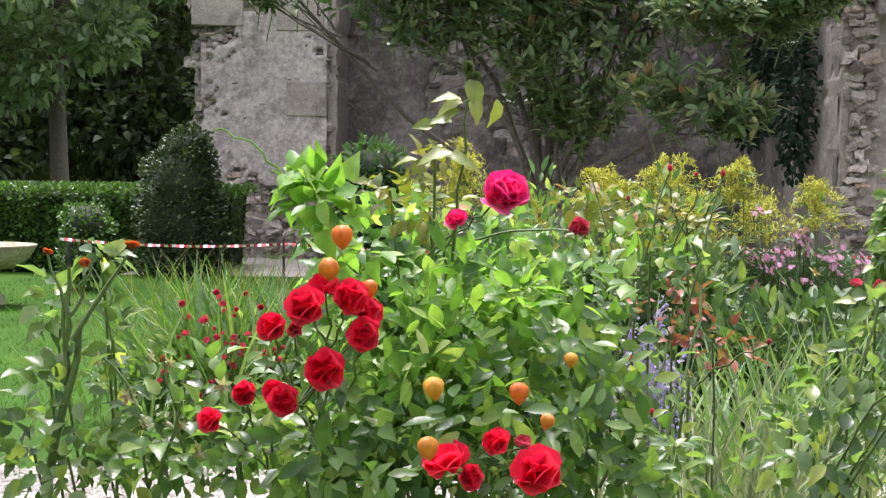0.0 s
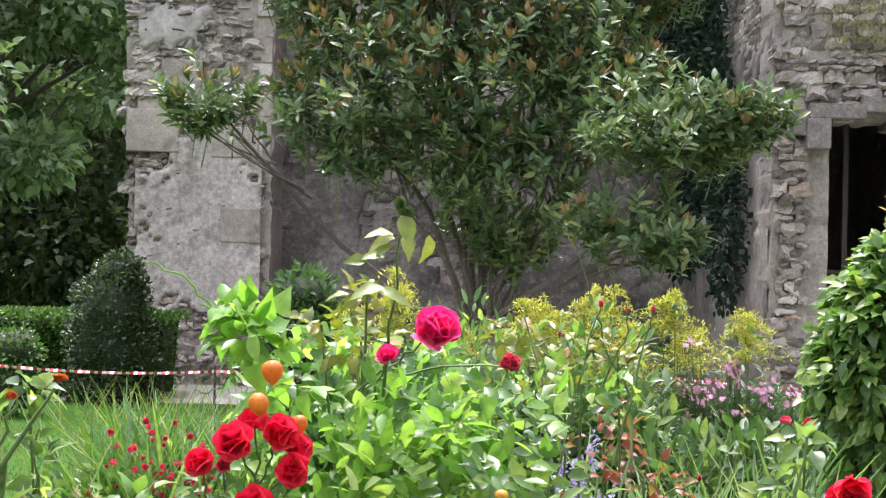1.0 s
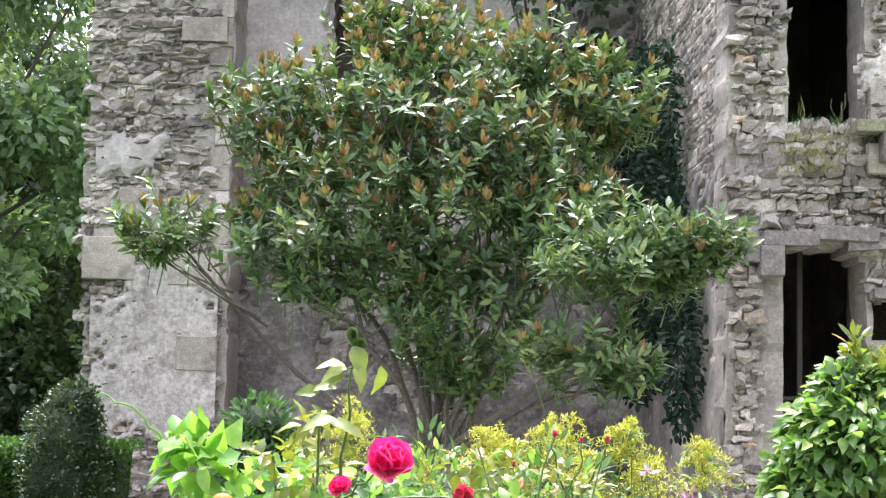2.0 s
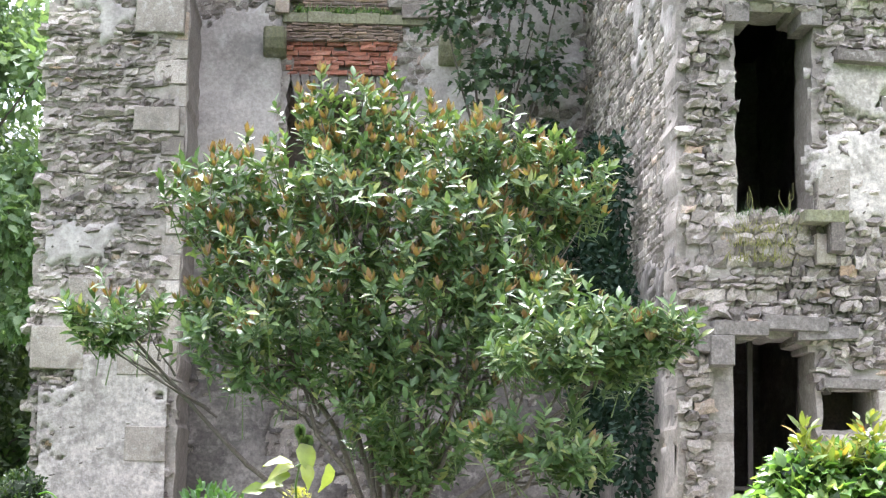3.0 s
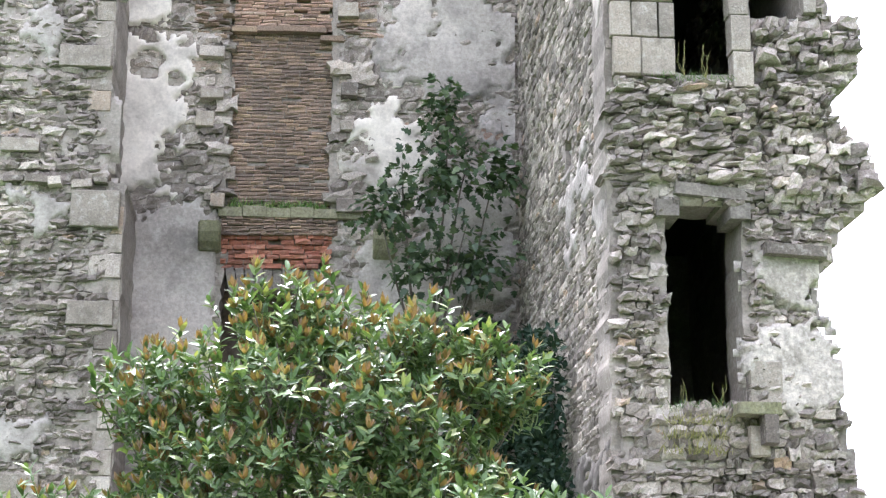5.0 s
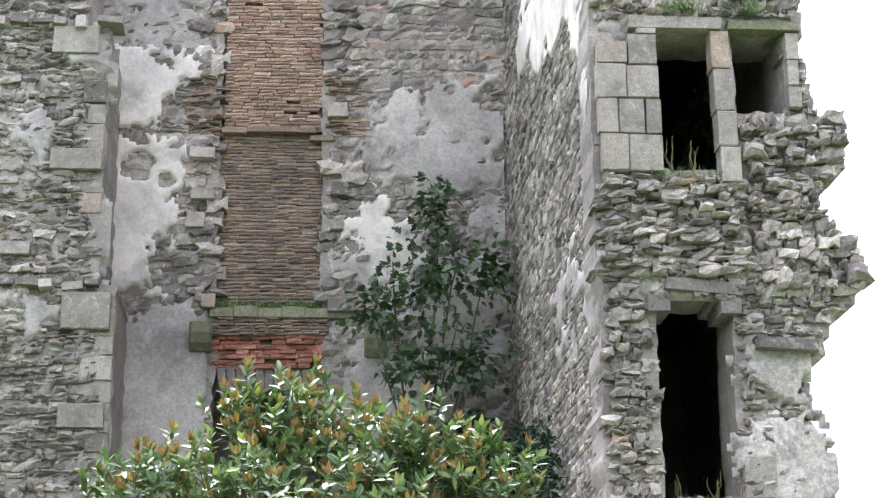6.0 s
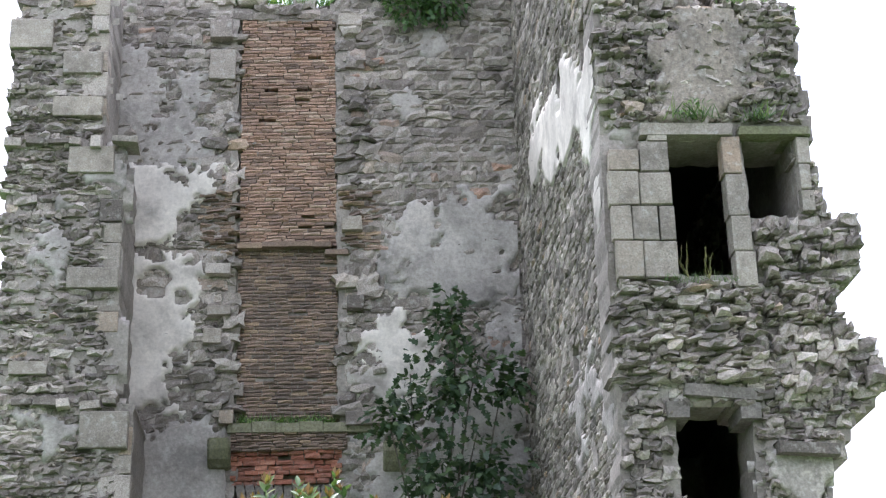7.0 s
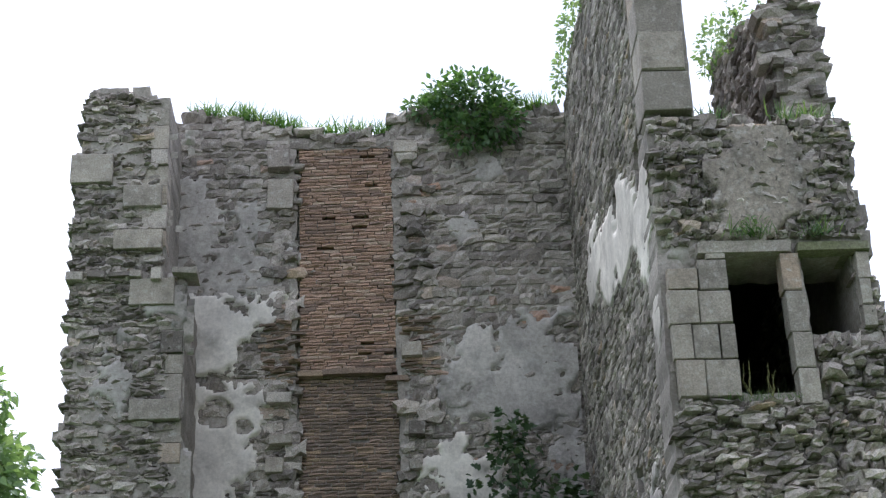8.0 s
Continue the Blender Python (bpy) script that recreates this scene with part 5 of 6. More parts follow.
woodland("woodland_belt", -40, 20, 66, 66, 9, "dense dark wood closing the garden behind the ruin", 81, 16000)
# Three unseen belts, added to hold low sky light off the ruin.
woodland("garden_trees", -26, 26, -14, -14, 13, "unseen foliage belt added behind the viewpoint to block low sky", 82)
woodland("garden_trees", -26, -26, -14, 40, 13, "unseen foliage belt added at the side to block low sky", 83)
woodland("garden_trees", 26, 26, -14, 40, 13, "unseen foliage belt added at the side to block low sky", 84)
tree("copper_tree", -9.9, 27.5, 5.4, 0.9, "small tree with browned hanging leaves", 68, leafy("browned_leaf", [(0.0, (0.10, 0.06, 0.035)), (1.0, (0.22, 0.12, 0.07))], 0.6), low=0.6, leaf=(0.1, 0.18), lumps=8, per=150, girth=0.06)

# ------------------------------------------------------------------ barrier tape and stone basin
def tape(a, b, sag, label, n=58):
    t = thing("barrier_tape", label, "tape", "barrier tape")
    pts = bend(a, b, (0, 0, -sag), n)
    for k in range(n):
        p, q = pts[k], pts[k + 1]
        w = 0.011
        tw = 0.012 * math.sin(k * 0.9)
        vs = [p + Vector((0, tw, w)), q + Vector((0, tw, w)), q + Vector((0, -tw, -w)), p + Vector((0, -tw, -w)), p + Vector((0, tw + 0.003, w)), q + Vector((0, tw + 0.003, w)), q + Vector((0, -tw + 0.003, -w)), p + Vector((0, -tw + 0.003, -w))]
        part_mesh("stripe", quad_mesh("stripe", vs, [(0, 3, 2, 1), (4, 5, 6, 7), (0, 1, 5, 4), (3, 7, 6, 2)], tape_red if k % 2 else tape_white), t)
    return t


tape((-3.844, 15.00, 0.706), (-1.982, 15.60, 0.655), 0.04, "red and white plastic barrier tape strung across the lawn")
tape((1.827, 15.40, 0.694), (3.270, 15.20, 0.619), 0.02, "red and white plastic barrier tape before the tower", 44)
tape((-1.982, 15.60, 0.655), (1.827, 15.40, 0.694), 0.08, "red and white plastic barrier tape behind the flowers", 110)
for x, z in (((-3.844, 15.00, 0.706)[0], 0.75), ((-1.982, 15.60, 0.655)[0], 0.72), ((1.827, 15.40, 0.694)[0], 0.7), ((3.270, 15.20, 0.619)[0], 0.62)):
    bm = bmesh.new()
    bmesh.ops.create_cone(bm, segments=8, radius1=0.012, radius2=0.01, depth=z + 0.1, cap_ends=True, matrix=Matrix.Translation((x, 15.3, (z - 0.1) / 2)))
    tagged(part("tape_stake", bm, iron, None), "thin dark iron stake holding the tape", "stake", "tape stakes")


def basin():
    x, y, z = (-4.951, 16.50, 0.547)
    t = thing("stone_basin", "weathered stone garden bowl on a short pedestal", "basin", at=(x, y, 0))
    def lathe(name, prof, seg=28, mat=mossy, label=""):
        vs = [(math.cos(2 * math.pi * s / seg) * a, math.sin(2 * math.pi * s / seg) * a, h) for a, h in prof for s in range(seg)]
        qs = [(i * seg + s, i * seg + (s + 1) % seg, (i + 1) * seg + (s + 1) % seg, (i + 1) * seg + s) for i in range(len(prof) - 1) for s in range(seg)]
        part_mesh(name, quad_mesh(name, vs, qs, mat, True), t, label)
    top = z
    basin_stone = rock("basin_stone", [(0.2, (0.28, 0.25, 0.16)), (0.8, (0.42, 0.39, 0.28))], "noise", grain=30)
    lathe("bowl", [(0.12, top - 0.22), (0.28, top - 0.2), (0.42, top - 0.11), (0.49, top), (0.5, top + 0.02), (0.45, top + 0.02), (0.35, top - 0.08), (0.01, top - 0.11)], mat=basin_stone)
    lathe("pedestal", [(0.2, 0.0), (0.2, 0.08), (0.12, 0.12), (0.09, 0.3), (0.13, top - 0.2)], mat=basin_stone)


basin()

# ------------------------------------------------------------------ flower beds
def cane(a, b, sag=(0, 0, 0), r0=0.005, r1=0.003, n=6):
    return (bend(a, b, sag, n, 0.004, rng), list(np.linspace(r0, r1, n + 1)))


def foot(p, spread=0.1):
    """Where a stem that ends at p leaves the ground."""
    return (p[0] + rng.uniform(-spread, spread), p[1] + rng.uniform(0.25, 0.5), 0.0)


def rose_mesh(name, mat, seed, open_by=1.0, rows=((5, 1.0, 1.3), (5, 0.92, 0.9), (3, 0.6, 0.45), (2, 0.4, 0.15))):
    """A bloom of cupped petals, about 1 across, facing +z."""
    r = np.random.default_rng(seed)
    pos, ax, up, size = [], [], [], []
    for k, (n, s, tilt) in enumerate(rows):
        for j in range(n):
            w = 2 * math.pi * j / n + k * 0.63 + r.uniform(-0.15, 0.15)
            out = np.array((math.cos(w), math.sin(w), 0))
            a = tilt * open_by * r.uniform(0.85, 1.15)
            pos.append(out * 0.05 * s + (0, 0, 0.02)), ax.append(out * math.sin(a) + np.array((0, 0, math.cos(a)))), up.append(out * -math.cos(a) + np.array((0, 0, math.sin(a)))), size.append(0.56 * (0.75 + 0.25 * s) * r.uniform(0.9, 1.1))
    v, q = leaf_arrays(PETAL, pos, ax, up, np.array(size) * 0.9, 1.15)
    return quad_mesh(name, v, q, mat, True)


ROSES = {"red": [rose_mesh("bloom", red_petal, k) for k in range(4)], "magenta": [rose_mesh("bloom", magenta_petal, 9, 1.0, ((6, 1.0, 1.35), (6, 0.9, 1.0), (5, 0.75, 0.7), (4, 0.55, 0.4), (3, 0.35, 0.12)))], "coral": [rose_mesh("bloom", coral_petal, k, 0.7) for k in (12, 13)],
         "bud": [rose_mesh("bud", coral_petal, 15, 0.22, ((4, 0.7, 0.5), (4, 0.6, 0.3), (3, 0.4, 0.1)))], "green_bud": [rose_mesh("bud", stem_green, 16, 0.2, ((4, 0.7, 0.5), (4, 0.6, 0.3), (3, 0.4, 0.1)))]}
calyx_mesh = quad_mesh("calyx", *leaf_arrays(LANCE, np.zeros((5, 3)), [(math.cos(a) * 0.7, math.sin(a) * 0.7, 0.8) for a in np.arange(5) * 1.2566], [(0, 0, 1)] * 5, 0.5), stem_green, True)


def bloom(kind, k, at, size, face, parent, label=""):
    d = Vector(face).normalized()
    m = Matrix.Translation(at) @ d.to_track_quat("Z", "Y").to_matrix().to_4x4() @ Matrix.Diagonal((size, size, size, 1))
    me = ROSES[kind][k % len(ROSES[kind])]
    ob = new(me.name, me)
    ob.matrix_world, ob.parent = m, parent
    tagged(ob, label=label)
    if "bud" in kind:
        ob.matrix_world = m @ Matrix.Diagonal((0.5, 0.5, 0.85, 1))
    c = new("calyx", calyx_mesh)
    c.parent = ob
    c.matrix_basis = Matrix.Translation((0, 0, -0.12))
    return ob


# the climbing tangle in the middle: heart-shaped leaves, lanterns, bindweed
tangle = thing("lantern_plant_tangle", "dense tangle of green heart-shaped leaves hung with orange lanterns", "plant")
rg = np.random.default_rng(101)
TANGLE = [((-0.200, 3.75, 1.013), (0.24, 0.2, 0.24)), ((-0.109, 3.85, 1.148), (0.2, 0.18, 0.16)), ((-0.329, 3.85, 1.157), (0.13, 0.15, 0.2)), ((-0.039, 4.00, 1.261), (0.16, 0.15, 0.12)), ((0.026, 3.80, 1.058), (0.16, 0.16, 0.22)), ((-0.264, 3.95, 1.324), (0.13, 0.12, 0.1)), ((-0.172, 3.70, 0.819), (0.34, 0.2, 0.2)), ((-0.361, 3.70, 0.887), (0.16, 0.15, 0.16))]
foliage("foliage", TANGLE, 640, HEART, (0.022, 0.06), vine_leaf, tangle, rg, "mid-green heart-shaped leaves", upward=-0.1, droop=0.45, shell=0.6, facing=(0, -0.8, 0.8))
foliage("inner_foliage", [(c, tuple(0.8 * q for q in rad)) for c, rad in TANGLE], 260, HEART, (0.03, 0.06), vine_leaf, tangle, rg, "shaded inner leaves", droop=0.4, shell=0.9)
foliage("young_foliage", [((-0.384, 3.45, 1.391), (0.065, 0.06, 0.085)), ((-0.406, 3.45, 1.445), (0.05, 0.05, 0.03)), ((-0.124, 3.60, 1.137), (0.12, 0.05, 0.1)), ((0.023, 3.65, 1.204), (0.06, 0.05, 0.05))], 750, HEART, (0.04, 0.07), bright_leaf, tangle, rg, "bright young leaves", droop=0.35, shell=0.6)
foliage("pointed_foliage", [((-0.12, 3.45, 1.13), (0.1, 0.06, 0.07)), ((-0.19, 3.5, 1.17), (0.09, 0.06, 0.05)), ((0.02, 3.5, 1.19), (0.07, 0.06, 0.06)), ((0.12, 3.6, 1.22), (0.05, 0.06, 0.05)), ((-0.1, 3.5, 1.27), (0.06, 0.06, 0.05)), ((-0.03, 3.45, 1.04), (0.08, 0.06, 0.08)), ((-0.3, 3.5, 1.3), (0.06, 0.06, 0.05)), ((-0.38, 3.4, 1.4), (0.07, 0.06, 0.04)), ((-0.17, 3.55, 1.21), (0.07, 0.06, 0.05)), ((0.23, 3.7, 1.23), (0.05, 0.06, 0.05))], 380, LANCE, (0.03, 0.065), bright_leaf, tangle, rg, "fresh pointed leaves", upward=0.15, droop=0.2, shell=0.9, width=1.25)
foliage("trailing_foliage", [((0.06, 3.45, 0.95), (0.12, 0.06, 0.1)), ((0.17, 3.5, 0.85), (0.12, 0.06, 0.06)), ((0.15, 3.6, 1.08), (0.1, 0.06, 0.1)), ((0.26, 3.7, 0.92), (0.1, 0.06, 0.12)), ((-0.06, 3.4, 0.92), (0.1, 0.06, 0.06)), ((-0.25, 3.4, 0.96), (0.1, 0.06, 0.08)), ((0.31, 3.6, 0.84), (0.1, 0.06, 0.05)), ((0.03, 3.5, 1.09), (0.1, 0.06, 0.06))], 420, OVATE, (0.03, 0.06), shrub_leaf, tangle, rg, "paler trailing leaves", upward=0.0, droop=0.2, shell=0.9, facing=(0, -0.9, 0.8))
# Paler leaf colour stands in for sunlight on the low front leaves.
foliage("low_foliage", [((-0.08, 3.3, 1.0), (0.08, 0.05, 0.05)), ((0.02, 3.3, 0.91), (0.08, 0.05, 0.05)), ((0.11, 3.35, 1.0), (0.09, 0.05, 0.06)), ((0.2, 3.5, 1.03), (0.08, 0.05, 0.07)), ((0.27, 3.5, 0.89), (0.1, 0.05, 0.06)), ((-0.16, 3.35, 1.09), (0.06, 0.05, 0.05)), ((0.1, 3.5, 1.13), (0.07, 0.05, 0.05)), ((0.2, 3.6, 1.15), (0.06, 0.05, 0.06)), ((-0.24, 3.3, 0.88), (0.1, 0.05, 0.04)), ((-0.37, 3.35, 0.93), (0.08, 0.05, 0.05))], 420, LANCE, (0.025, 0.07), shrub_leaf, tangle, rg, "low leaves, sunlight put into their paler colour", upward=-0.1, shell=0.9, width=1.2, facing=(0, -0.9, 0.8))
big_leaf = [quad_mesh("leaf", *leaf_arrays(HEART, [(0, 0, 0)], [(0.0, 0.0, -1.0)], [(0.1 * k - 0.2, -1, 0.35)], 1.0, 1.0), m, True) for k, m in enumerate((vine_leaf, bright_leaf, vine_leaf, rose_leaf))]
for k, (p, s) in enumerate((((-0.361, 3.36, 1.343), 0.066), ((-0.392, 3.38, 1.388), 0.055), ((-0.416, 3.40, 1.424), 0.05), ((-0.255, 3.45, 0.992), 0.06), ((-0.172, 3.45, 0.987), 0.05), ((-0.131, 3.50, 1.092), 0.05), ((-0.332, 3.40, 0.992), 0.055), ((-0.064, 3.50, 1.037), 0.06), ((-0.299, 3.50, 1.145), 0.05), ((0.153, 3.70, 1.072), 0.07), ((0.086, 3.70, 1.270), 0.055), ((0.001, 3.60, 1.139), 0.06), ((-0.216, 3.60, 1.205), 0.06), ((-0.107, 3.70, 1.315), 0.05), ((-0.235, 3.55, 1.096), 0.055), ((0.047, 3.60, 1.048), 0.055), ((-0.032, 3.55, 1.099), 0.06), ((-0.285, 3.60, 1.272), 0.055))):
    ob = new("leaf", big_leaf[k % 4] if k > 2 else big_leaf[1])
    ob.matrix_world = pose(*p, rng.uniform(-20, 20), rng.uniform(-25, 25), rng.uniform(-35, 35)) @ Matrix.Diagonal((s, s, s, 1))
    ob.parent = tangle
tubes("tendril", [cane((-0.450, 3.45, 1.444), (-0.584, 3.45, 1.530), (0, 0, 0.02), 0.0025, 0.0015, 10), cane((-0.389, 3.50, 1.366), (-0.472, 3.45, 1.455), (0, 0, 0.01), 0.003, 0.002), cane((-0.411, 3.50, 1.322), (-0.482, 3.45, 1.291), (0, 0, -0.02), 0.002, 0.001)], bright_leaf, tangle)
tubes("stem", [cane((c[0] + rng.uniform(-0.1, 0.1), c[1], 0), c, (0.02, 0, 0), 0.006, 0.004) for c, _ in TANGLE for _ in range(3)], stem_green, tangle)


def lantern_mesh(seg=20):
    prof = [(0.02, 0.5), (0.22, 0.46), (0.40, 0.28), (0.44, 0.05), (0.36, -0.2), (0.2, -0.4), (0.06, -0.54), (0.005, -0.6)]
    vs = []
    for a, h in prof:
        for s in range(seg):
            w = 2 * math.pi * s / seg
            k = a * (1 + 0.12 * math.cos(5 * w))
            vs.append((math.cos(w) * k, math.sin(w) * k, h))
    qs = [(i * seg + s, i * seg + (s + 1) % seg, (i + 1) * seg + (s + 1) % seg, (i + 1) * seg + s) for i in range(len(prof) - 1) for s in range(seg)]
    return quad_mesh("lantern", vs, qs, lantern_mat, True)


lan = lantern_mesh()
for k, (p, s) in enumerate((((-0.328, 3.40, 1.331), 0.042), ((-0.364, 3.50, 1.262), 0.042), ((-0.152, 3.42, 1.040), 0.042), ((0.011, 3.50, 1.023), 0.04), ((-0.162, 3.40, 0.928), 0.042), ((0.067, 3.50, 0.968), 0.03), ((-0.291, 3.60, 1.217), 0.034), ((0.118, 3.70, 1.066), 0.03))):
    ob = new("lantern", lan)
    ob.matrix_world = pose(p[0] * 0.93, p[1] * 0.93, 1.5 + (p[2] - 1.5) * 0.93, rng.uniform(-15, 15), rng.uniform(-20, 20), rng.uniform(0, 72)) @ Matrix.Diagonal((s, s, s, 1))
    ob.parent = tangle
    tagged(ob, label="papery orange lantern husk")

# rose bushes: blooms, buds, canes and leaflets
def rose_bush(label, blooms, leaf_balls, mat, density, seed, canes=(), size=(0.022, 0.042), shell=0.9):
    r = np.random.default_rng(seed)
    t = thing("rose_bush", label, "rose bush", "garden roses")
    runs = []
    for k, (kind, p, s, face) in enumerate(blooms):
        bloom(kind, k, p, s, face, t, {"red": "open scarlet red rose", "magenta": "full magenta pink rose", "coral": "half-open coral pink rose", "bud": "closed red rosebud"}[kind])
        q = Vector(p) - Vector(face).normalized() * s * 0.1
        near = min((Vector(c) for c, _ in leaf_balls), key=lambda c: (c - q).length) if leaf_balls else Vector(foot(p, 0.16))
        root = near + Vector((r.uniform(-0.06, 0.06), r.uniform(0.0, 0.06), -0.1))
        if root.z > q.z - 0.05:
            root.z = q.z - 0.12
        runs.append(cane(root, q, (r.uniform(-0.03, 0.03), 0.02, 0.02), 0.0032, 0.0019, 8))
    runs += [cane(*c) for c in canes]
    runs += [cane(foot(c, 0.05), c, (0.01, 0, 0), 0.005, 0.003) for c, _ in leaf_balls]
    for run in runs:
        tubes("cane", [run], stem_green, t)
    one = quad_mesh("leaf", *leaf_arrays(OVATE, [(0, 0, 0)], [(0, 1, 0)], [(0, 0, 1)], 1.0), mat, True)
    for c, rad in leaf_balls:
        p, d = ball_points(9, c, rad, r, 0.3)
        for q, e in zip(p, d):
            ob = new("leaf", one)
            s = r.uniform(size[0], size[1]) * 1.25
            ob.matrix_world = Matrix.Translation(q) @ Vector(unit(e + r.normal(0, 0.5, 3) + (0, -0.3, 0.2))).to_track_quat("Y", "Z").to_matrix().to_4x4() @ pose(0, 0, 0, 0, r.uniform(-40, 40), 0) @ Matrix.Diagonal((s, s, s, 1))
            ob.parent = t
    if leaf_balls:
        foliage("foliage", leaf_balls, density, OVATE, size, mat, t, r, upward=0.1, droop=0.1, shell=shell, facing=(0, -0.6, 0.9))
    return t


FWD = (0, -1, 0.25)
rose_bush("bush of clustered scarlet red roses", [("red", (-0.386, 3.30, 1.201), 0.072, FWD), ("red", (-0.356, 3.36, 1.229), 0.062, (0, -0.5, 1)), ("red", (-0.310, 3.33, 1.216), 0.068, (0.3, -0.8, 0.4)), ("red", (-0.280, 3.34, 1.192), 0.058, (0.5, -0.8, 0.3)), ("red", (-0.283, 3.32, 1.154), 0.062, (0.3, -1, -0.1)), ("red", (-0.450, 3.34, 1.159), 0.056, (-0.3, -0.8, 0.4)), ("red", (-0.347, 3.28, 1.088), 0.076, FWD), ("coral", (-0.418, 3.40, 1.150), 0.035, FWD),
          ("red", (-0.431, 3.32, 1.027), 0.058, (0.2, -1, 0)), ("red", (-0.449, 3.36, 1.038), 0.044, (-0.3, -1, 0.3)), ("red", (-0.515, 3.40, 1.027), 0.046, FWD), ("red", (-0.577, 3.40, 0.972), 0.05, (-0.2, -0.8, 0.4)), ("red", (-0.119, 3.22, 0.925), 0.082, (-0.2, -0.6, 0.8)), ("red", (-0.080, 3.25, 0.901), 0.05, (0.5, -0.8, 0.2)), ("red", (-0.028, 3.26, 0.961), 0.052, (-0.2, -0.8, 0.5)), ("coral", (0.019, 3.28, 0.954), 0.036, (0, -0.4, 1)), ("red", (0.043, 3.20, 0.915), 0.09, (0.1, -0.9, 0.5))],
          [((-0.376, 3.40, 1.101), (0.12, 0.06, 0.08)), ((-0.332, 3.40, 0.960), (0.1, 0.06, 0.1)), ((-0.469, 3.45, 0.927), (0.14, 0.08, 0.1)), ((-0.049, 3.35, 0.898), (0.14, 0.08, 0.06))], rose_leaf, 280, 201)
rose_bush("tall magenta rose with a long budded shoot", [("magenta", (-0.021, 3.45, 1.406), 0.088, (0.1, -0.7, 0.6)), ("magenta", (-0.114, 3.50, 1.357), 0.042, (-0.2, -0.7, 0.7)), ("coral", (0.128, 3.60, 1.339), 0.05, (0, -0.8, 0.5))],
          [((-0.260, 3.70, 1.412), (0.07, 0.05, 0.03)), ((-0.177, 3.70, 1.378), (0.09, 0.05, 0.05)), ((-0.162, 3.60, 1.478), (0.06, 0.04, 0.02))], olive_leaf, 520, 202, [((-0.126, 3.60, 1.274), (-0.095, 3.40, 1.641), (0.005, 0, 0), 0.004, 0.002, 8), ((-0.099, 3.40, 1.588), (-0.071, 3.40, 1.642), (0, 0, 0), 0.002, 0.0015, 4)])
shoot = thing("rose_shoot", "upright rose shoot with closed green buds", "rose shoot", "garden roses")
for k, p in enumerate(((-0.093, 3.40, 1.636), (-0.08, 3.40, 1.616))):
    bloom("green_bud", 0, p, 0.07, (0.1 * k, -0.1, 1), shoot, "closed green rosebud")
leaves("foliage", OVATE, [(-0.106, 3.40, 1.593), (-0.103, 3.40, 1.588), (-0.090, 3.39, 1.630), (-0.084, 3.38, 1.593), (-0.122, 3.40, 1.551), (-0.154, 3.40, 1.545), (-0.037, 3.38, 1.594), (-0.109, 3.40, 1.572), (-0.123, 3.45, 1.491), (-0.134, 3.45, 1.486)], [(-1, -0.3, 0.15), (-1, -0.3, -0.3), (0.4, -0.4, -0.9), (0.3, -0.4, -0.8), (-1, -0.2, 0.1), (-1, -0.3, 0.0), (-0.1, -0.3, -1), (-1, 0.2, -0.2), (-1, -0.3, -0.1), (1, -0.3, -0.2)],
       [(0, -0.5, 1), (0, -0.6, 1), (0.3, -1, 0.3), (0.6, -1, 0.2), (0, -0.7, 1), (0, -1, 0.6), (0.9, -0.7, 0), (0, -1, 0.5), (0, -0.6, 1), (0, -0.6, 1)], np.array((0.055, 0.055, 0.062, 0.05, 0.05, 0.045, 0.055, 0.05, 0.07, 0.06)), leafy("young_rose_leaf", [(0.0, (0.16, 0.22, 0.05)), (1.0, (0.34, 0.36, 0.08))], 0.4, 0.35), shoot)
rose_bush("rose bush with red buds and yellowing leaves", [("bud", (0.358, 4.20, 1.451), 0.04, (0, -0.3, 1)), ("bud", (0.480, 4.20, 1.439), 0.042, (0.1, -0.2, 1)), ("bud", (0.130, 3.60, 0.999), 0.042, (0, -0.3, 1)), ("bud", (0.193, 3.60, 0.965), 0.038, (0, -0.3, 1)), ("bud", (0.242, 3.70, 1.062), 0.038, (0.2, -0.3, 1)), ("bud", (0.287, 3.70, 0.954), 0.034, (0, -0.3, 1)), ("bud", (0.595, 4.20, 1.051), 0.035, (0, -0.6, 1)), ("bud", (0.430, 4.30, 1.437), 0.03, (0, 0, 1)), ("bud", (0.263, 4.20, 1.382), 0.028, (0, 0, 1))],
          [((0.281, 4.30, 1.314), (0.2, 0.12, 0.07)), ((0.409, 4.30, 1.335), (0.08, 0.08, 0.045)), ((0.168, 4.20, 1.383), (0.1, 0.08, 0.035))], olive_leaf, 420, 203)
rose_bush("rose bush with green and ruddy leaves", [], [((0.189, 4.00, 1.150), (0.15, 0.12, 0.17)), ((0.231, 3.80, 0.977), (0.14, 0.1, 0.14)), ((0.106, 3.60, 0.912), (0.16, 0.1, 0.12)), ((0.243, 3.60, 0.891), (0.14, 0.1, 0.08))], rose_leaf, 230, 204,
          [((0.186, 3.80, 0.782), (0.333, 3.90, 1.088), (0.02, 0, 0), 0.005, 0.003), ((0.294, 3.80, 0.784), (0.414, 4.00, 1.204), (0.02, 0, 0), 0.005, 0.003), ((0.342, 3.80, 0.785), (0.373, 3.80, 1.015), (0, 0, 0), 0.004, 0.003), ((0.230, 4.00, 0.973), (0.177, 4.10, 1.425), (0.02, 0, 0), 0.004, 0.002), ((0.253, 4.20, 1.026), (0.352, 4.20, 1.438), (0, 0, 0), 0.004, 0.002), ((0.397, 4.20, 1.082), (0.476, 4.20, 1.426), (0, 0, 0), 0.004, 0.002)])
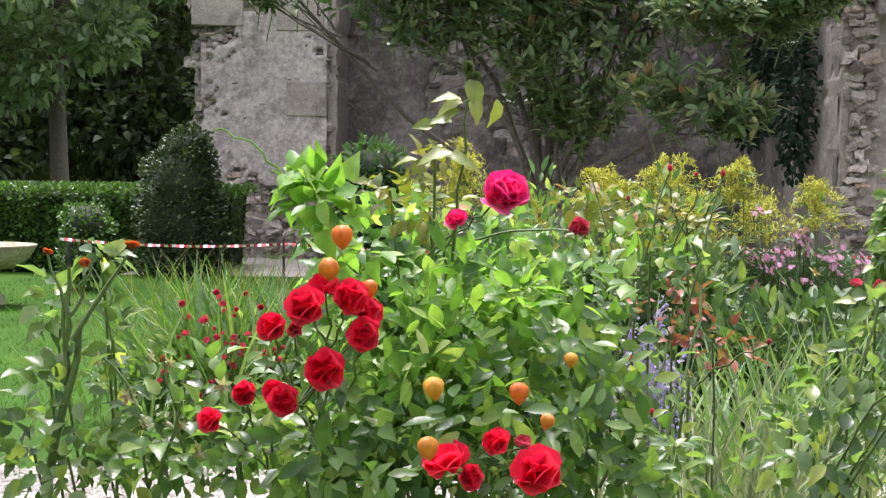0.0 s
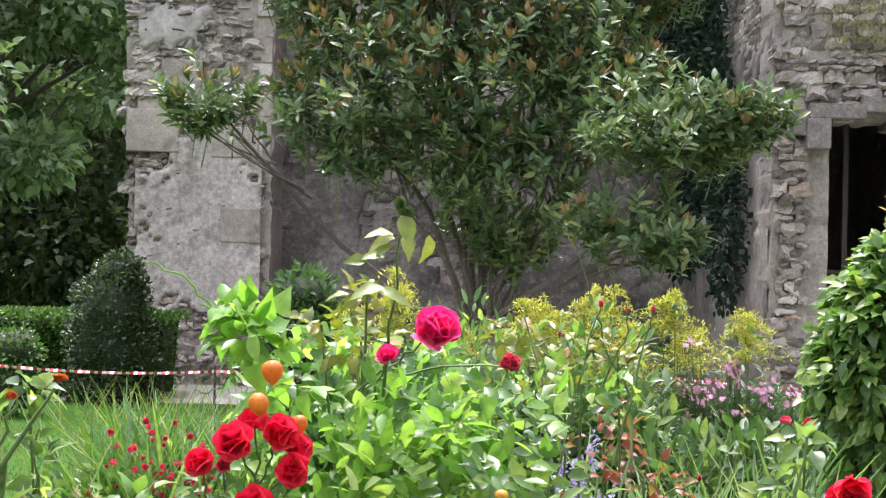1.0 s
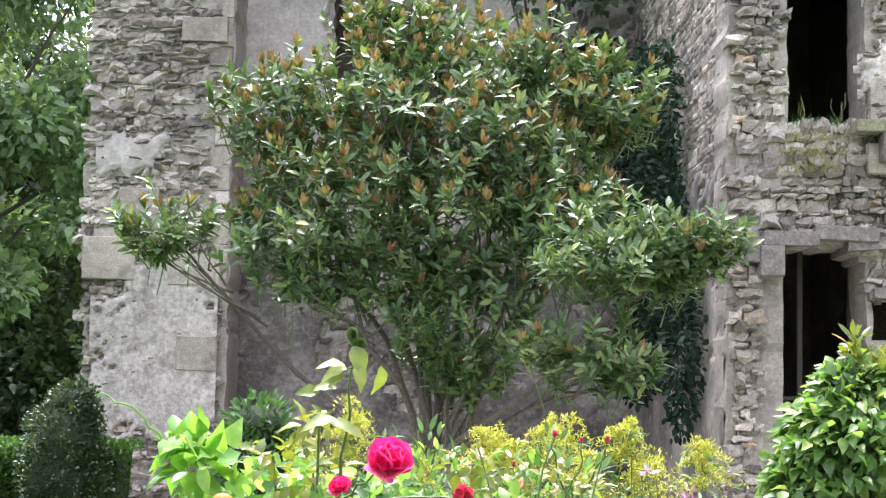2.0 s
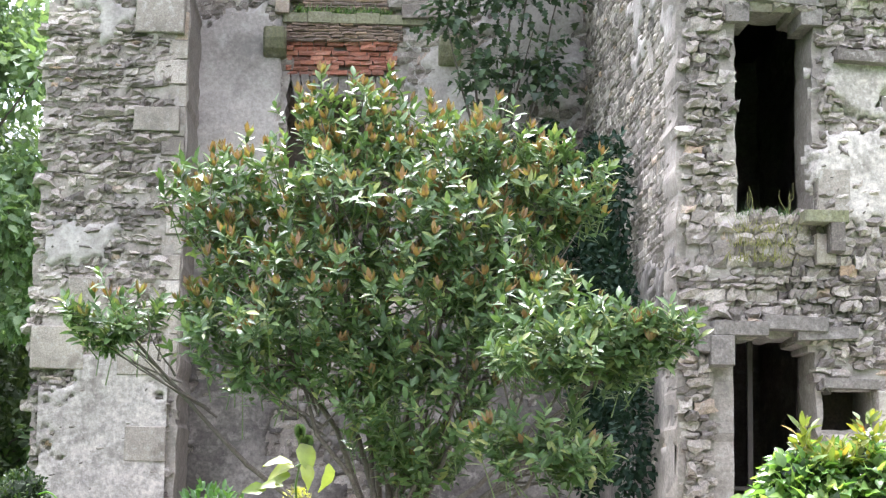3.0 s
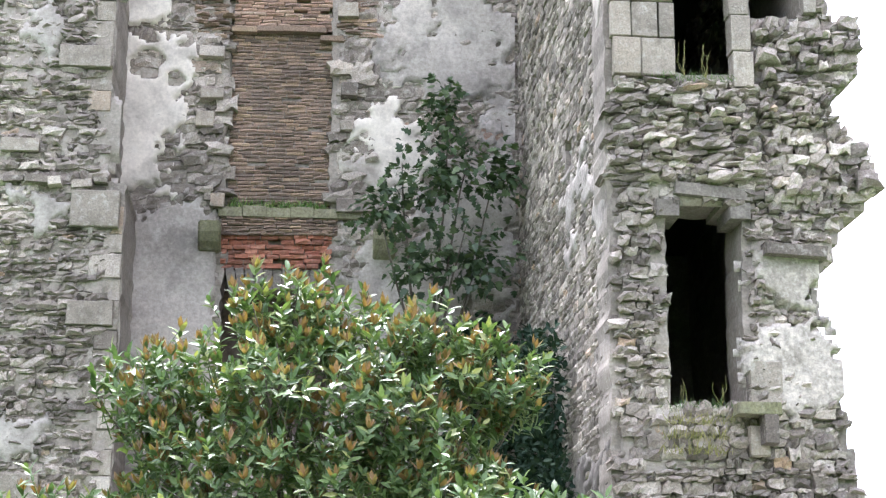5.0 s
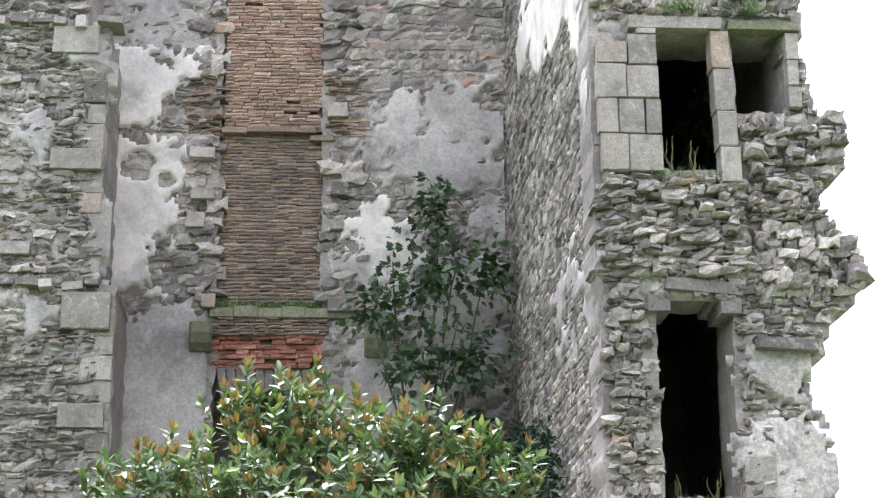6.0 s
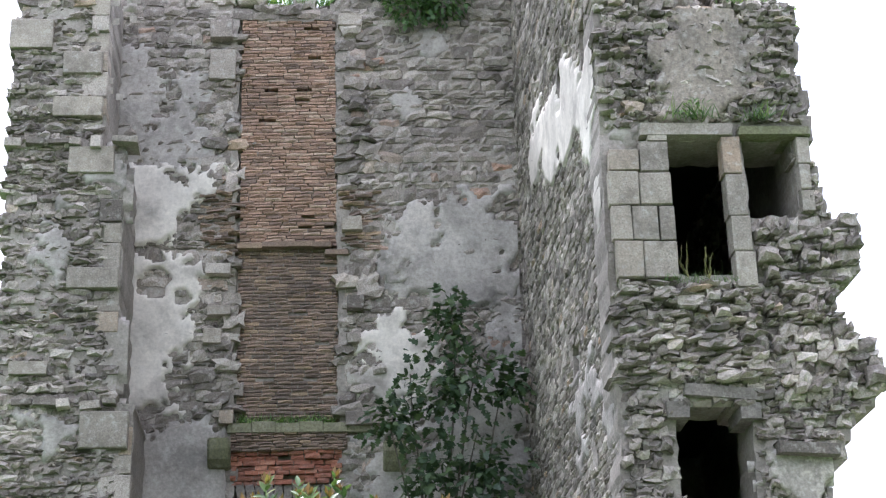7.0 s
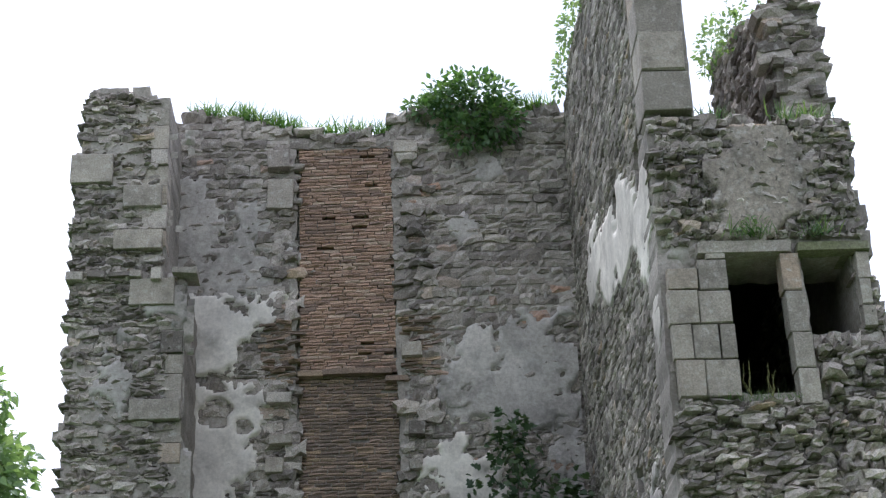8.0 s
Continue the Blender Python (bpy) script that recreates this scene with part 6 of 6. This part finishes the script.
rose_bush("rose bush with red young leaves", [], [((0.388, 4.40, 1.116), (0.09, 0.07, 0.1)), ((0.486, 4.40, 1.034), (0.12, 0.07, 0.06))], ruddy_leaf, 330, 205)
rose_bush("rose bush with coral blooms and grey-green leaves", [("coral", (0.746, 3.70, 1.226), 0.034, FWD), ("coral", (0.699, 3.70, 1.227), 0.028, (0, -0.3, 1)), ("coral", (0.760, 3.80, 1.136), 0.02, FWD), ("red", (0.701, 3.10, 1.177), 0.062, (0, -0.6, -0.5)), ("red", (0.711, 3.10, 1.142), 0.05, (0, -1, 0.1)), ("red", (0.689, 3.12, 1.145), 0.045, (-0.6, -0.6, 0.3))],
          [((0.671, 3.60, 0.967), (0.12, 0.1, 0.14)), ((0.719, 3.60, 1.059), (0.07, 0.08, 0.1)), ((0.588, 3.50, 0.904), (0.13, 0.1, 0.07)), ((0.741, 3.70, 1.186), (0.05, 0.05, 0.05))], rose_leaf, 330, 206, [((0.606, 3.60, 0.829), (0.746, 3.70, 1.221), (0.02, 0, 0), 0.005, 0.003), ((0.626, 3.60, 0.966), (0.638, 3.70, 1.161), (0, 0, 0), 0.004, 0.003)], size=(0.03, 0.055))
rose_bush("leggy rose bush with spent brown blooms", [], [((-0.915, 3.50, 1.024), (0.09, 0.07, 0.06)), ((-0.950, 3.50, 0.888), (0.14, 0.1, 0.1)), ((-0.802, 3.50, 0.868), (0.14, 0.1, 0.07)), ((-0.837, 3.60, 1.276), (0.035, 0.03, 0.02)), ((-0.698, 3.60, 0.921), (0.18, 0.1, 0.13)), ((-0.559, 3.60, 0.854), (0.18, 0.1, 0.08)), ((-0.941, 3.60, 1.171), (0.03, 0.03, 0.06)), ((-0.814, 3.60, 1.104), (0.03, 0.03, 0.08))], rose_leaf, 260, 207,
          [((-0.927, 3.50, 0.809), (-0.859, 3.50, 1.137), (0, 0, 0), 0.011, 0.007), ((-0.870, 3.50, 1.114), (-0.763, 3.50, 1.284), (0, 0, 0), 0.007, 0.003), ((-0.893, 3.50, 1.024), (-0.879, 3.50, 1.260), (0, 0, 0), 0.008, 0.004), ((-0.881, 3.50, 1.092), (-0.921, 3.50, 1.282), (0.01, 0, 0), 0.005, 0.003), ((-0.881, 3.50, 1.137), (-0.836, 3.50, 1.261), (0, 0, 0), 0.005, 0.003), ((-0.701, 3.50, 0.824), (-0.645, 3.50, 1.051), (0, 0, 0), 0.004, 0.003), ((-0.678, 3.50, 0.825), (-0.814, 3.50, 1.082), (0, 0, 0.03), 0.004, 0.0025), ((-0.644, 3.50, 0.870), (-0.690, 3.50, 1.084), (0, 0, 0), 0.004, 0.0025), ((-0.543, 3.50, 0.827), (-0.521, 3.50, 0.996), (0, 0, 0), 0.004, 0.003), ((-0.791, 3.60, 1.012), (-0.814, 3.60, 1.196), (-0.02, 0, 0), 0.003, 0.002)], size=(0.03, 0.055))
rose_bush("low rose bush with fresh green leaves", [], [((-0.735, 3.50, 0.914), (0.16, 0.1, 0.09)), ((-0.622, 3.70, 1.001), (0.12, 0.1, 0.08)), ((-0.543, 3.50, 0.917), (0.14, 0.1, 0.1)), ((-0.856, 3.40, 0.896), (0.13, 0.1, 0.08)), ((-0.397, 3.40, 0.882), (0.14, 0.1, 0.06))], shrub_leaf, 240, 208, size=(0.03, 0.05))
rose_bush("rose bush with pale sunlit leaves", [], [((0.107, 3.80, 1.216), (0.12, 0.1, 0.1)), ((0.151, 3.60, 0.935), (0.14, 0.1, 0.1)), ((0.402, 3.70, 0.853), (0.16, 0.1, 0.05)), ((0.605, 3.90, 0.919), (0.1, 0.1, 0.1)), ((0.308, 4.10, 1.259), (0.16, 0.1, 0.06))], shrub_leaf, 200, 209, size=(0.028, 0.05))
spent = thing("spent_rose_heads", "withered orange rose heads and pale open sepals", "spent blooms")
wither = rose_mesh("withered_bloom", spent_petal, 31, 1.7, ((6, 0.8, 1.5), (5, 0.6, 1.3)))
for k, (p, s) in enumerate((((-0.753, 3.50, 1.297), 0.045), ((-0.922, 3.50, 1.284), 0.03), ((-0.847, 3.50, 1.263), 0.032), ((-0.690, 3.50, 1.078), 0.02))):
    ob = new("withered_bloom", wither)
    ob.matrix_world = pose(*p, 160, 20 * k, 40 * k) @ Matrix.Diagonal((s * 0.7, s * 0.7, s, 1))
    ob.parent = spent
sep = quad_mesh("sepal_star", *leaf_arrays(LANCE, np.zeros((6, 3)), [(math.cos(a), math.sin(a), 0.25 + 0.3 * (k % 2)) for k, a in enumerate(np.arange(6) * 1.047)], [(0, 0, 1)] * 6, 1.0), husk_mat, True)
for k, p in enumerate(((-0.823, 3.50, 1.076), (-0.729, 3.50, 0.950), (-0.690, 3.50, 0.954), (-0.654, 3.50, 0.949), (-0.679, 3.50, 1.072), (-0.728, 3.55, 1.077), (-0.572, 3.50, 1.029), (-0.521, 3.50, 0.991), (-0.763, 3.50, 1.004), (0.171, 4.10, 1.412), (0.366, 4.20, 1.372), (-0.622, 3.50, 0.899), (0.373, 3.80, 1.027), (0.630, 3.80, 1.247))):
    ob = new("sepal_star", sep)
    s = rng.uniform(0.015, 0.025)
    ob.matrix_world = pose(*p, rng.uniform(30, 100), rng.uniform(-40, 40), rng.uniform(0, 90)) @ Matrix.Diagonal((s, s, s, 1))
    ob.parent = spent

# blades and stalks
def clump(name, balls, n, length, mat, label, seed, width=1.0, lean=0.35, category="grass clump"):
    r = np.random.default_rng(seed)
    P, A = [], []
    for x, y, sx, sy in balls:
        P.append(np.stack([r.normal(x, sx, n), r.normal(y, sy, n), np.full(n, 0.03)], 1))
    P = np.concatenate(P)
    ax = unit(r.normal(0, lean, P.shape) + (0, 0, 1))
    up = r.normal(0, 1, P.shape) * (1, 1, 0.2)
    v, q = leaf_arrays(BLADE, P, ax, up, r.uniform(*length, len(P)), width)
    return tagged(part_mesh(name, quad_mesh(name, v, q, mat, True), None), label, category, kind="stuff")


gx = lambda px, y: ((px - 784) / 3175 - 0.0407) * y
clump("sword_leaf_clump", [(gx(420, 9.6), 9.6, 0.22, 0.3), (gx(480, 9.2), 9.2, 0.15, 0.3), (gx(370, 9.8), 9.8, 0.2, 0.3)], 220, (0.45, 0.85), blade_green, "clump of upright green sword-shaped leaves", 301, 0.8, 0.22)
clump("sword_leaf_clump", [(gx(1290, 6.2), 6.2, 0.14, 0.3), (gx(1380, 6.6), 6.6, 0.18, 0.3), (gx(1460, 7), 7, 0.14, 0.3)], 80, (0.5, 0.9), blade_green, "arching green sword-shaped leaves", 302, 0.8, 0.25)
clump("meadow_grass", [(gx(300, 10), 10, 0.5, 1.0), (gx(440, 11), 11, 0.5, 1.0), (gx(560, 11), 11, 0.4, 1.0)], 170, (0.2, 0.5), blade_green, "loose grassy growth among the flowers", 303, 0.35, 0.3)
clump("dry_stalks", [(gx(330, 12), 12, 0.35, 0.4), (gx(430, 12), 12, 0.35, 0.4)], 60, (0.5, 0.85), dry_stalk, "thin yellow-green seed stalks", 304, 0.22, 0.16)
clump("bed_growth", [(gx(1150, 9.5), 9.5, 0.4, 0.5), (gx(1350, 9.5), 9.5, 0.5, 0.5), (gx(1500, 9), 9, 0.4, 0.5), (gx(1000, 10), 10, 0.4, 0.5)], 160, (0.3, 0.8), feather_leaf, "thick green growth in the flower bed", 305, 0.6, 0.3)
fill = thing("perennial_foliage", "mixed leafy perennials filling the flower bed", "perennials")
foliage("foliage", [((gx(px, y), y, h), (0.35, 0.4, h * 0.9)) for px, y, h in ((1000, 9.2, 0.55), (1120, 9.0, 0.5), (1230, 9.2, 0.55), (1330, 8.9, 0.4), (1440, 9.0, 0.42), (1540, 9.0, 0.4), (880, 9.4, 0.6), (760, 9.6, 0.5), (660, 9.6, 0.45))], 330, LANCE, (0.07, 0.14), feather_leaf, fill, np.random.default_rng(311), shell=0.7)
foliage("yellow_green_foliage", [((gx(px, y), y, h), (0.3, 0.3, h * 0.7)) for px, y, h in ((1080, 9.0, 0.75), (1190, 9.1, 0.8), (960, 9.2, 0.8), (330, 9.3, 0.3), (250, 9.4, 0.25), (420, 9.3, 0.35))], 330, LANCE, (0.05, 0.1), shrub_leaf, fill, np.random.default_rng(312), shell=0.8)
clump("lavender_leaves", [(gx(1180, 5), 5, 0.14, 0.2), (gx(1300, 5.2), 5.2, 0.2, 0.2), (gx(1400, 5), 5.0, 0.14, 0.2)], 90, (0.45, 0.95), leafy("silvery_leaf", [(0.0, (0.12, 0.17, 0.09)), (1.0, (0.28, 0.32, 0.2))], 0.6), "silvery green lavender stems", 306, 0.35, 0.28)
r = np.random.default_rng(310)
n = 5200
p = np.stack([r.uniform(-1.6, 3.6, n), r.uniform(8.7, 13.5, n), r.uniform(0.1, 0.45, n)], 1)
tagged(leaves("bed_ground_cover", OVATE, p, r.normal(0, 1, p.shape) + (0, -0.2, 0.5), r.normal(0, 0.5, p.shape) + (0, -0.2, 1), r.uniform(0.05, 0.12, n), feather_leaf, None), "mixed low foliage covering the flower bed", "ground cover", kind="stuff")
n = 26000
p = np.stack([r.uniform(-5.5, -0.8, n), r.uniform(9.2, 20.8, n), np.full(n, 0.0)], 1)
tagged(leaves("lawn_grass", BLADE, p, r.normal(0, 0.4, p.shape) + (0, 0, 1), r.normal(0, 1, p.shape), r.uniform(0.015, 0.04, n), leafy("lawn_blade", [(0.0, (0.035, 0.11, 0.012)), (1.0, (0.06, 0.165, 0.02))], 0.8, spec=0.1), None, width=3.0), "short mown lawn grass", "grass", kind="stuff")

# small red flowers over the sword leaves
montbretia = thing("red_flower_drift", "drift of small coral red flowers on thin stems", "flowers")
r = np.random.default_rng(320)
FL = [(gx(px, 8.9), 8.9 + r.uniform(-0.3, 0.3), 1.5 - (py - 264) / 3175 * 8.9) for px, py in zip(r.normal(400, 55, 70), r.normal(625, 42, 70))]
for k, p in enumerate(FL):
    ob = new("blossom", ROSES["coral"][k % 2])
    s = r.uniform(0.025, 0.045)
    ob.matrix_world = pose(*p, r.uniform(20, 110), r.uniform(-40, 40), 0) @ Matrix.Diagonal((s, s, s, 1))
    ob.parent = montbretia
tubes("stem", [cane(foot(p, 0.1), p, (0.02, 0, 0), 0.003, 0.0015, 4) for p in FL], stem_green, montbretia, sides=4)["kind"] = "stuff"

# goldenrod
def goldenrod(x, y, top, width, height, seed):
    r = np.random.default_rng(seed)
    t = thing("goldenrod", "goldenrod with arching yellow plumes", "goldenrod", "goldenrod stand", at=(x, y, 0))
    t.matrix_world = Matrix.Identity(4)
    P, A, runs = [], [], []
    stems = max(2, int(width * 9))
    for s in range(stems):
        sx, st = x + r.uniform(-0.5, 0.5) * width * 0.8, top - r.uniform(0, 0.14) - abs(s - stems / 2) * 0.01
        sy = y + r.uniform(-0.12, 0.12)
        runs.append(cane((sx, sy, 0), (sx, sy, st), (0.01, 0, 0), 0.005, 0.003))
        for k in range(26):
            h = st - height * r.random() ** 1.2
            w = r.uniform(0, 2 * math.pi)
            ln = (0.07 + (st - h) * 0.7) * r.uniform(0.7, 1.3)
            a, b = Vector((sx, sy, h)), Vector((sx + math.cos(w) * ln, sy + math.sin(w) * ln * 0.7, h - ln * 0.05))
            for q in bend(a, b, (0, 0, 0.05), 9):
                for _ in range(3):
                    P.append(q + Vector(r.normal(0, 0.006, 3))), A.append(r.normal(0, 1, 3) + (0, 0, 0.6))
    P = np.array([tuple(p) for p in P])
    leaves("plume", NEEDLE, P, np.array(A), r.normal(0, 1, P.shape), r.uniform(0.018, 0.036, len(P)), goldenrod_mat, t, "mustard yellow flower plume", width=1.6)
    tubes("stalk", runs, stem_green, t)
    n = 90 * stems
    h = r.uniform(0.3, top - height * 0.6, n)
    P = np.stack([x + r.uniform(-0.6, 0.6, n) * width, y + r.uniform(-0.15, 0.15, n), h], 1)
    leaves("leaf_mass", LANCE, P, r.normal(0, 1, P.shape) * (1, 1, 0.3) + (0, 0, 0.2), (0, 0, 1) + r.normal(0, 0.2, P.shape), r.uniform(0.06, 0.11, n), feather_leaf, t, width=0.7)


for k, (px, py, w, h) in enumerate(((855, 258, 0.34, 0.3), (1030, 290, 0.42, 0.26), (1175, 268, 0.42, 0.3), (1305, 260, 0.2, 0.22), (1450, 300, 0.3, 0.28), (1340, 345, 0.22, 0.26), (770, 330, 0.3, 0.25), (940, 335, 0.3, 0.2), (1100, 320, 0.34, 0.3), (1240, 330, 0.24, 0.3))):
    y = 10.6 + 0.15 * (k % 3)
    goldenrod(gx(px, y), y, 1.5 - (py - 264) / 3175 * y, w, h, 400 + k)

# asters
def aster_patch():
    r = np.random.default_rng(330)
    t = thing("pink_asters", "pink asters with feathery green stems", "asters")
    daisy = []
    for k in range(2):
        n = 32
        a = np.arange(n) * 2 * math.pi / n
        ring = [np.stack([np.cos(a) * q, np.sin(a) * q, np.full(n, h)], 1) for q, h in ((0.02, 0.1), (0.13, 0.07))]
        tip = np.where(np.arange(n) % 2 == 0, 0.5, 0.26)
        ring.append(np.stack([np.cos(a) * tip, np.sin(a) * tip, 0.1 + 0.08 * np.sin(a * (3 + k))], 1))
        qs = [(m * n + i, m * n + (i + 1) % n, (m + 1) * n + (i + 1) % n, (m + 1) * n + i) for m in range(2) for i in range(n)]
        daisy.append(quad_mesh("aster_head", np.concatenate(ring), qs, pink_petal, True))
    y = 11.0
    runs = []
    for px, py, k in ((1397, 402, 7), (1450, 440, 9), (1335, 452, 6), (1376, 440, 3), (1506, 454, 5), (1408, 425, 4), (1360, 465, 3), (1330, 365, 2), (1397, 490, 2), (1465, 462, 3), (1310, 448, 2), (1320, 492, 2)):
        c = (gx(px, y), y, 1.5 - (py - 264) / 3175 * y)
        for j in range(k + 3):
            p = (c[0] + r.normal(0, 0.035), c[1] - 0.3 + r.normal(0, 0.03), c[2] + r.normal(0, 0.026))
            ob = new("aster_head", daisy[j % 2])
            s = r.uniform(0.045, 0.065)
            ob.matrix_world = pose(*p, r.uniform(20, 80), r.uniform(-30, 30), r.uniform(0, 90)) @ Matrix.Diagonal((s, s, s, 1))
            ob.parent = t
            runs.append(cane(foot(p, 0.1), p, (0.02, 0, 0), 0.004, 0.002, 4))
    tubes("stem", runs, stem_green, t, sides=4)["kind"] = "stuff"
    n = 7000
    u = r.uniform(gx(1270, y), gx(1560, y), n)
    h = r.uniform(0.2, 1, n) * (0.74 + 0.14 * vnoise(u * 6, u * 0 + 2, 6))
    P = np.stack([u, y + r.uniform(-0.25, 0.25, n), h], 1)
    leaves("foliage", NEEDLE, P, r.normal(0, 1, P.shape) * (0.8, 0.8, 0.4) + (0, 0, 0.7), r.normal(0, 1, P.shape), r.uniform(0.05, 0.1, n), leafy("aster_leaf", [(0.0, (0.04, 0.10, 0.05)), (1.0, (0.12, 0.2, 0.09))], 0.6), t, width=0.8)


aster_patch()
lav = thing("lavender", "pale violet lavender spikes", "lavender")
r = np.random.default_rng(340)
P, runs = [], []
for px, py in zip(np.concatenate([r.normal(1165, 28, 50), r.normal(960, 8, 4), r.normal(1125, 10, 5)]), np.concatenate([r.normal(725, 55, 50), r.normal(515, 18, 4), r.normal(670, 20, 5)])):
    c = Vector((gx(px, 5), 5 + r.uniform(-0.1, 0.1), 1.5 - (py - 264) / 3175 * 5))
    d = Vector((r.normal(0, 0.25), 0, 1)).normalized()
    runs.append(cane(foot(c, 0.15), c, (0, 0, 0), 0.002, 0.001, 4))
    for k in range(26):
        P.append(c + d * (k / 26 * 0.085) + Vector(r.normal(0, 0.005, 3)))
P = np.array([tuple(p) for p in P])
leaves("spike", SMALL, P, r.normal(0, 1, P.shape), r.normal(0, 1, P.shape), r.uniform(0.010, 0.018, len(P)), violet_petal, lav)
tubes("stem", runs, stem_green, lav, sides=4)["kind"] = "stuff"

# leafy shrub before the tower
shrub = thing("leafy_shrub", "rounded bright green leafy shrub in the bed", "shrub")
r = np.random.default_rng(350)
SH = [((2.212, 8.60, 1.347), (0.42, 0.4, 0.36)), ((2.024, 8.60, 1.074), (0.3, 0.35, 0.4)), ((2.269, 8.60, 0.810), (0.5, 0.45, 0.5)), ((2.142, 8.60, 1.589), (0.2, 0.2, 0.16)), ((2.456, 8.70, 1.514), (0.35, 0.35, 0.32)), ((2.081, 8.60, 0.646), (0.3, 0.35, 0.4)), ((2.705, 8.70, 1.191), (0.4, 0.4, 0.4))]
foliage("foliage", SH, 900, OVATE, (0.06, 0.1), shrub_leaf, shrub, r, upward=-0.2, droop=0.35, shell=0.35)
foliage("shoot_growth", [((2.159, 8.60, 1.828), (0.06, 0.06, 0.09)), ((2.477, 8.60, 1.854), (0.08, 0.06, 0.1)), ((2.308, 8.60, 1.722), (0.2, 0.1, 0.08))], 700, LANCE, (0.05, 0.09), olive_leaf, shrub, r, "yellow-green upright shoots", upward=0.9, shell=0.8)
# Inner leaves get a darker material: painted shade beneath the outer foliage.
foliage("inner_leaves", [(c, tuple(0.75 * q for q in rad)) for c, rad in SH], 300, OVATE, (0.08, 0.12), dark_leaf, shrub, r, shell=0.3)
tubes("stem", [cane((c[0], c[1], 0), c, (0.03, 0, 0), 0.015, 0.006) for c, _ in SH], bark, shrub)
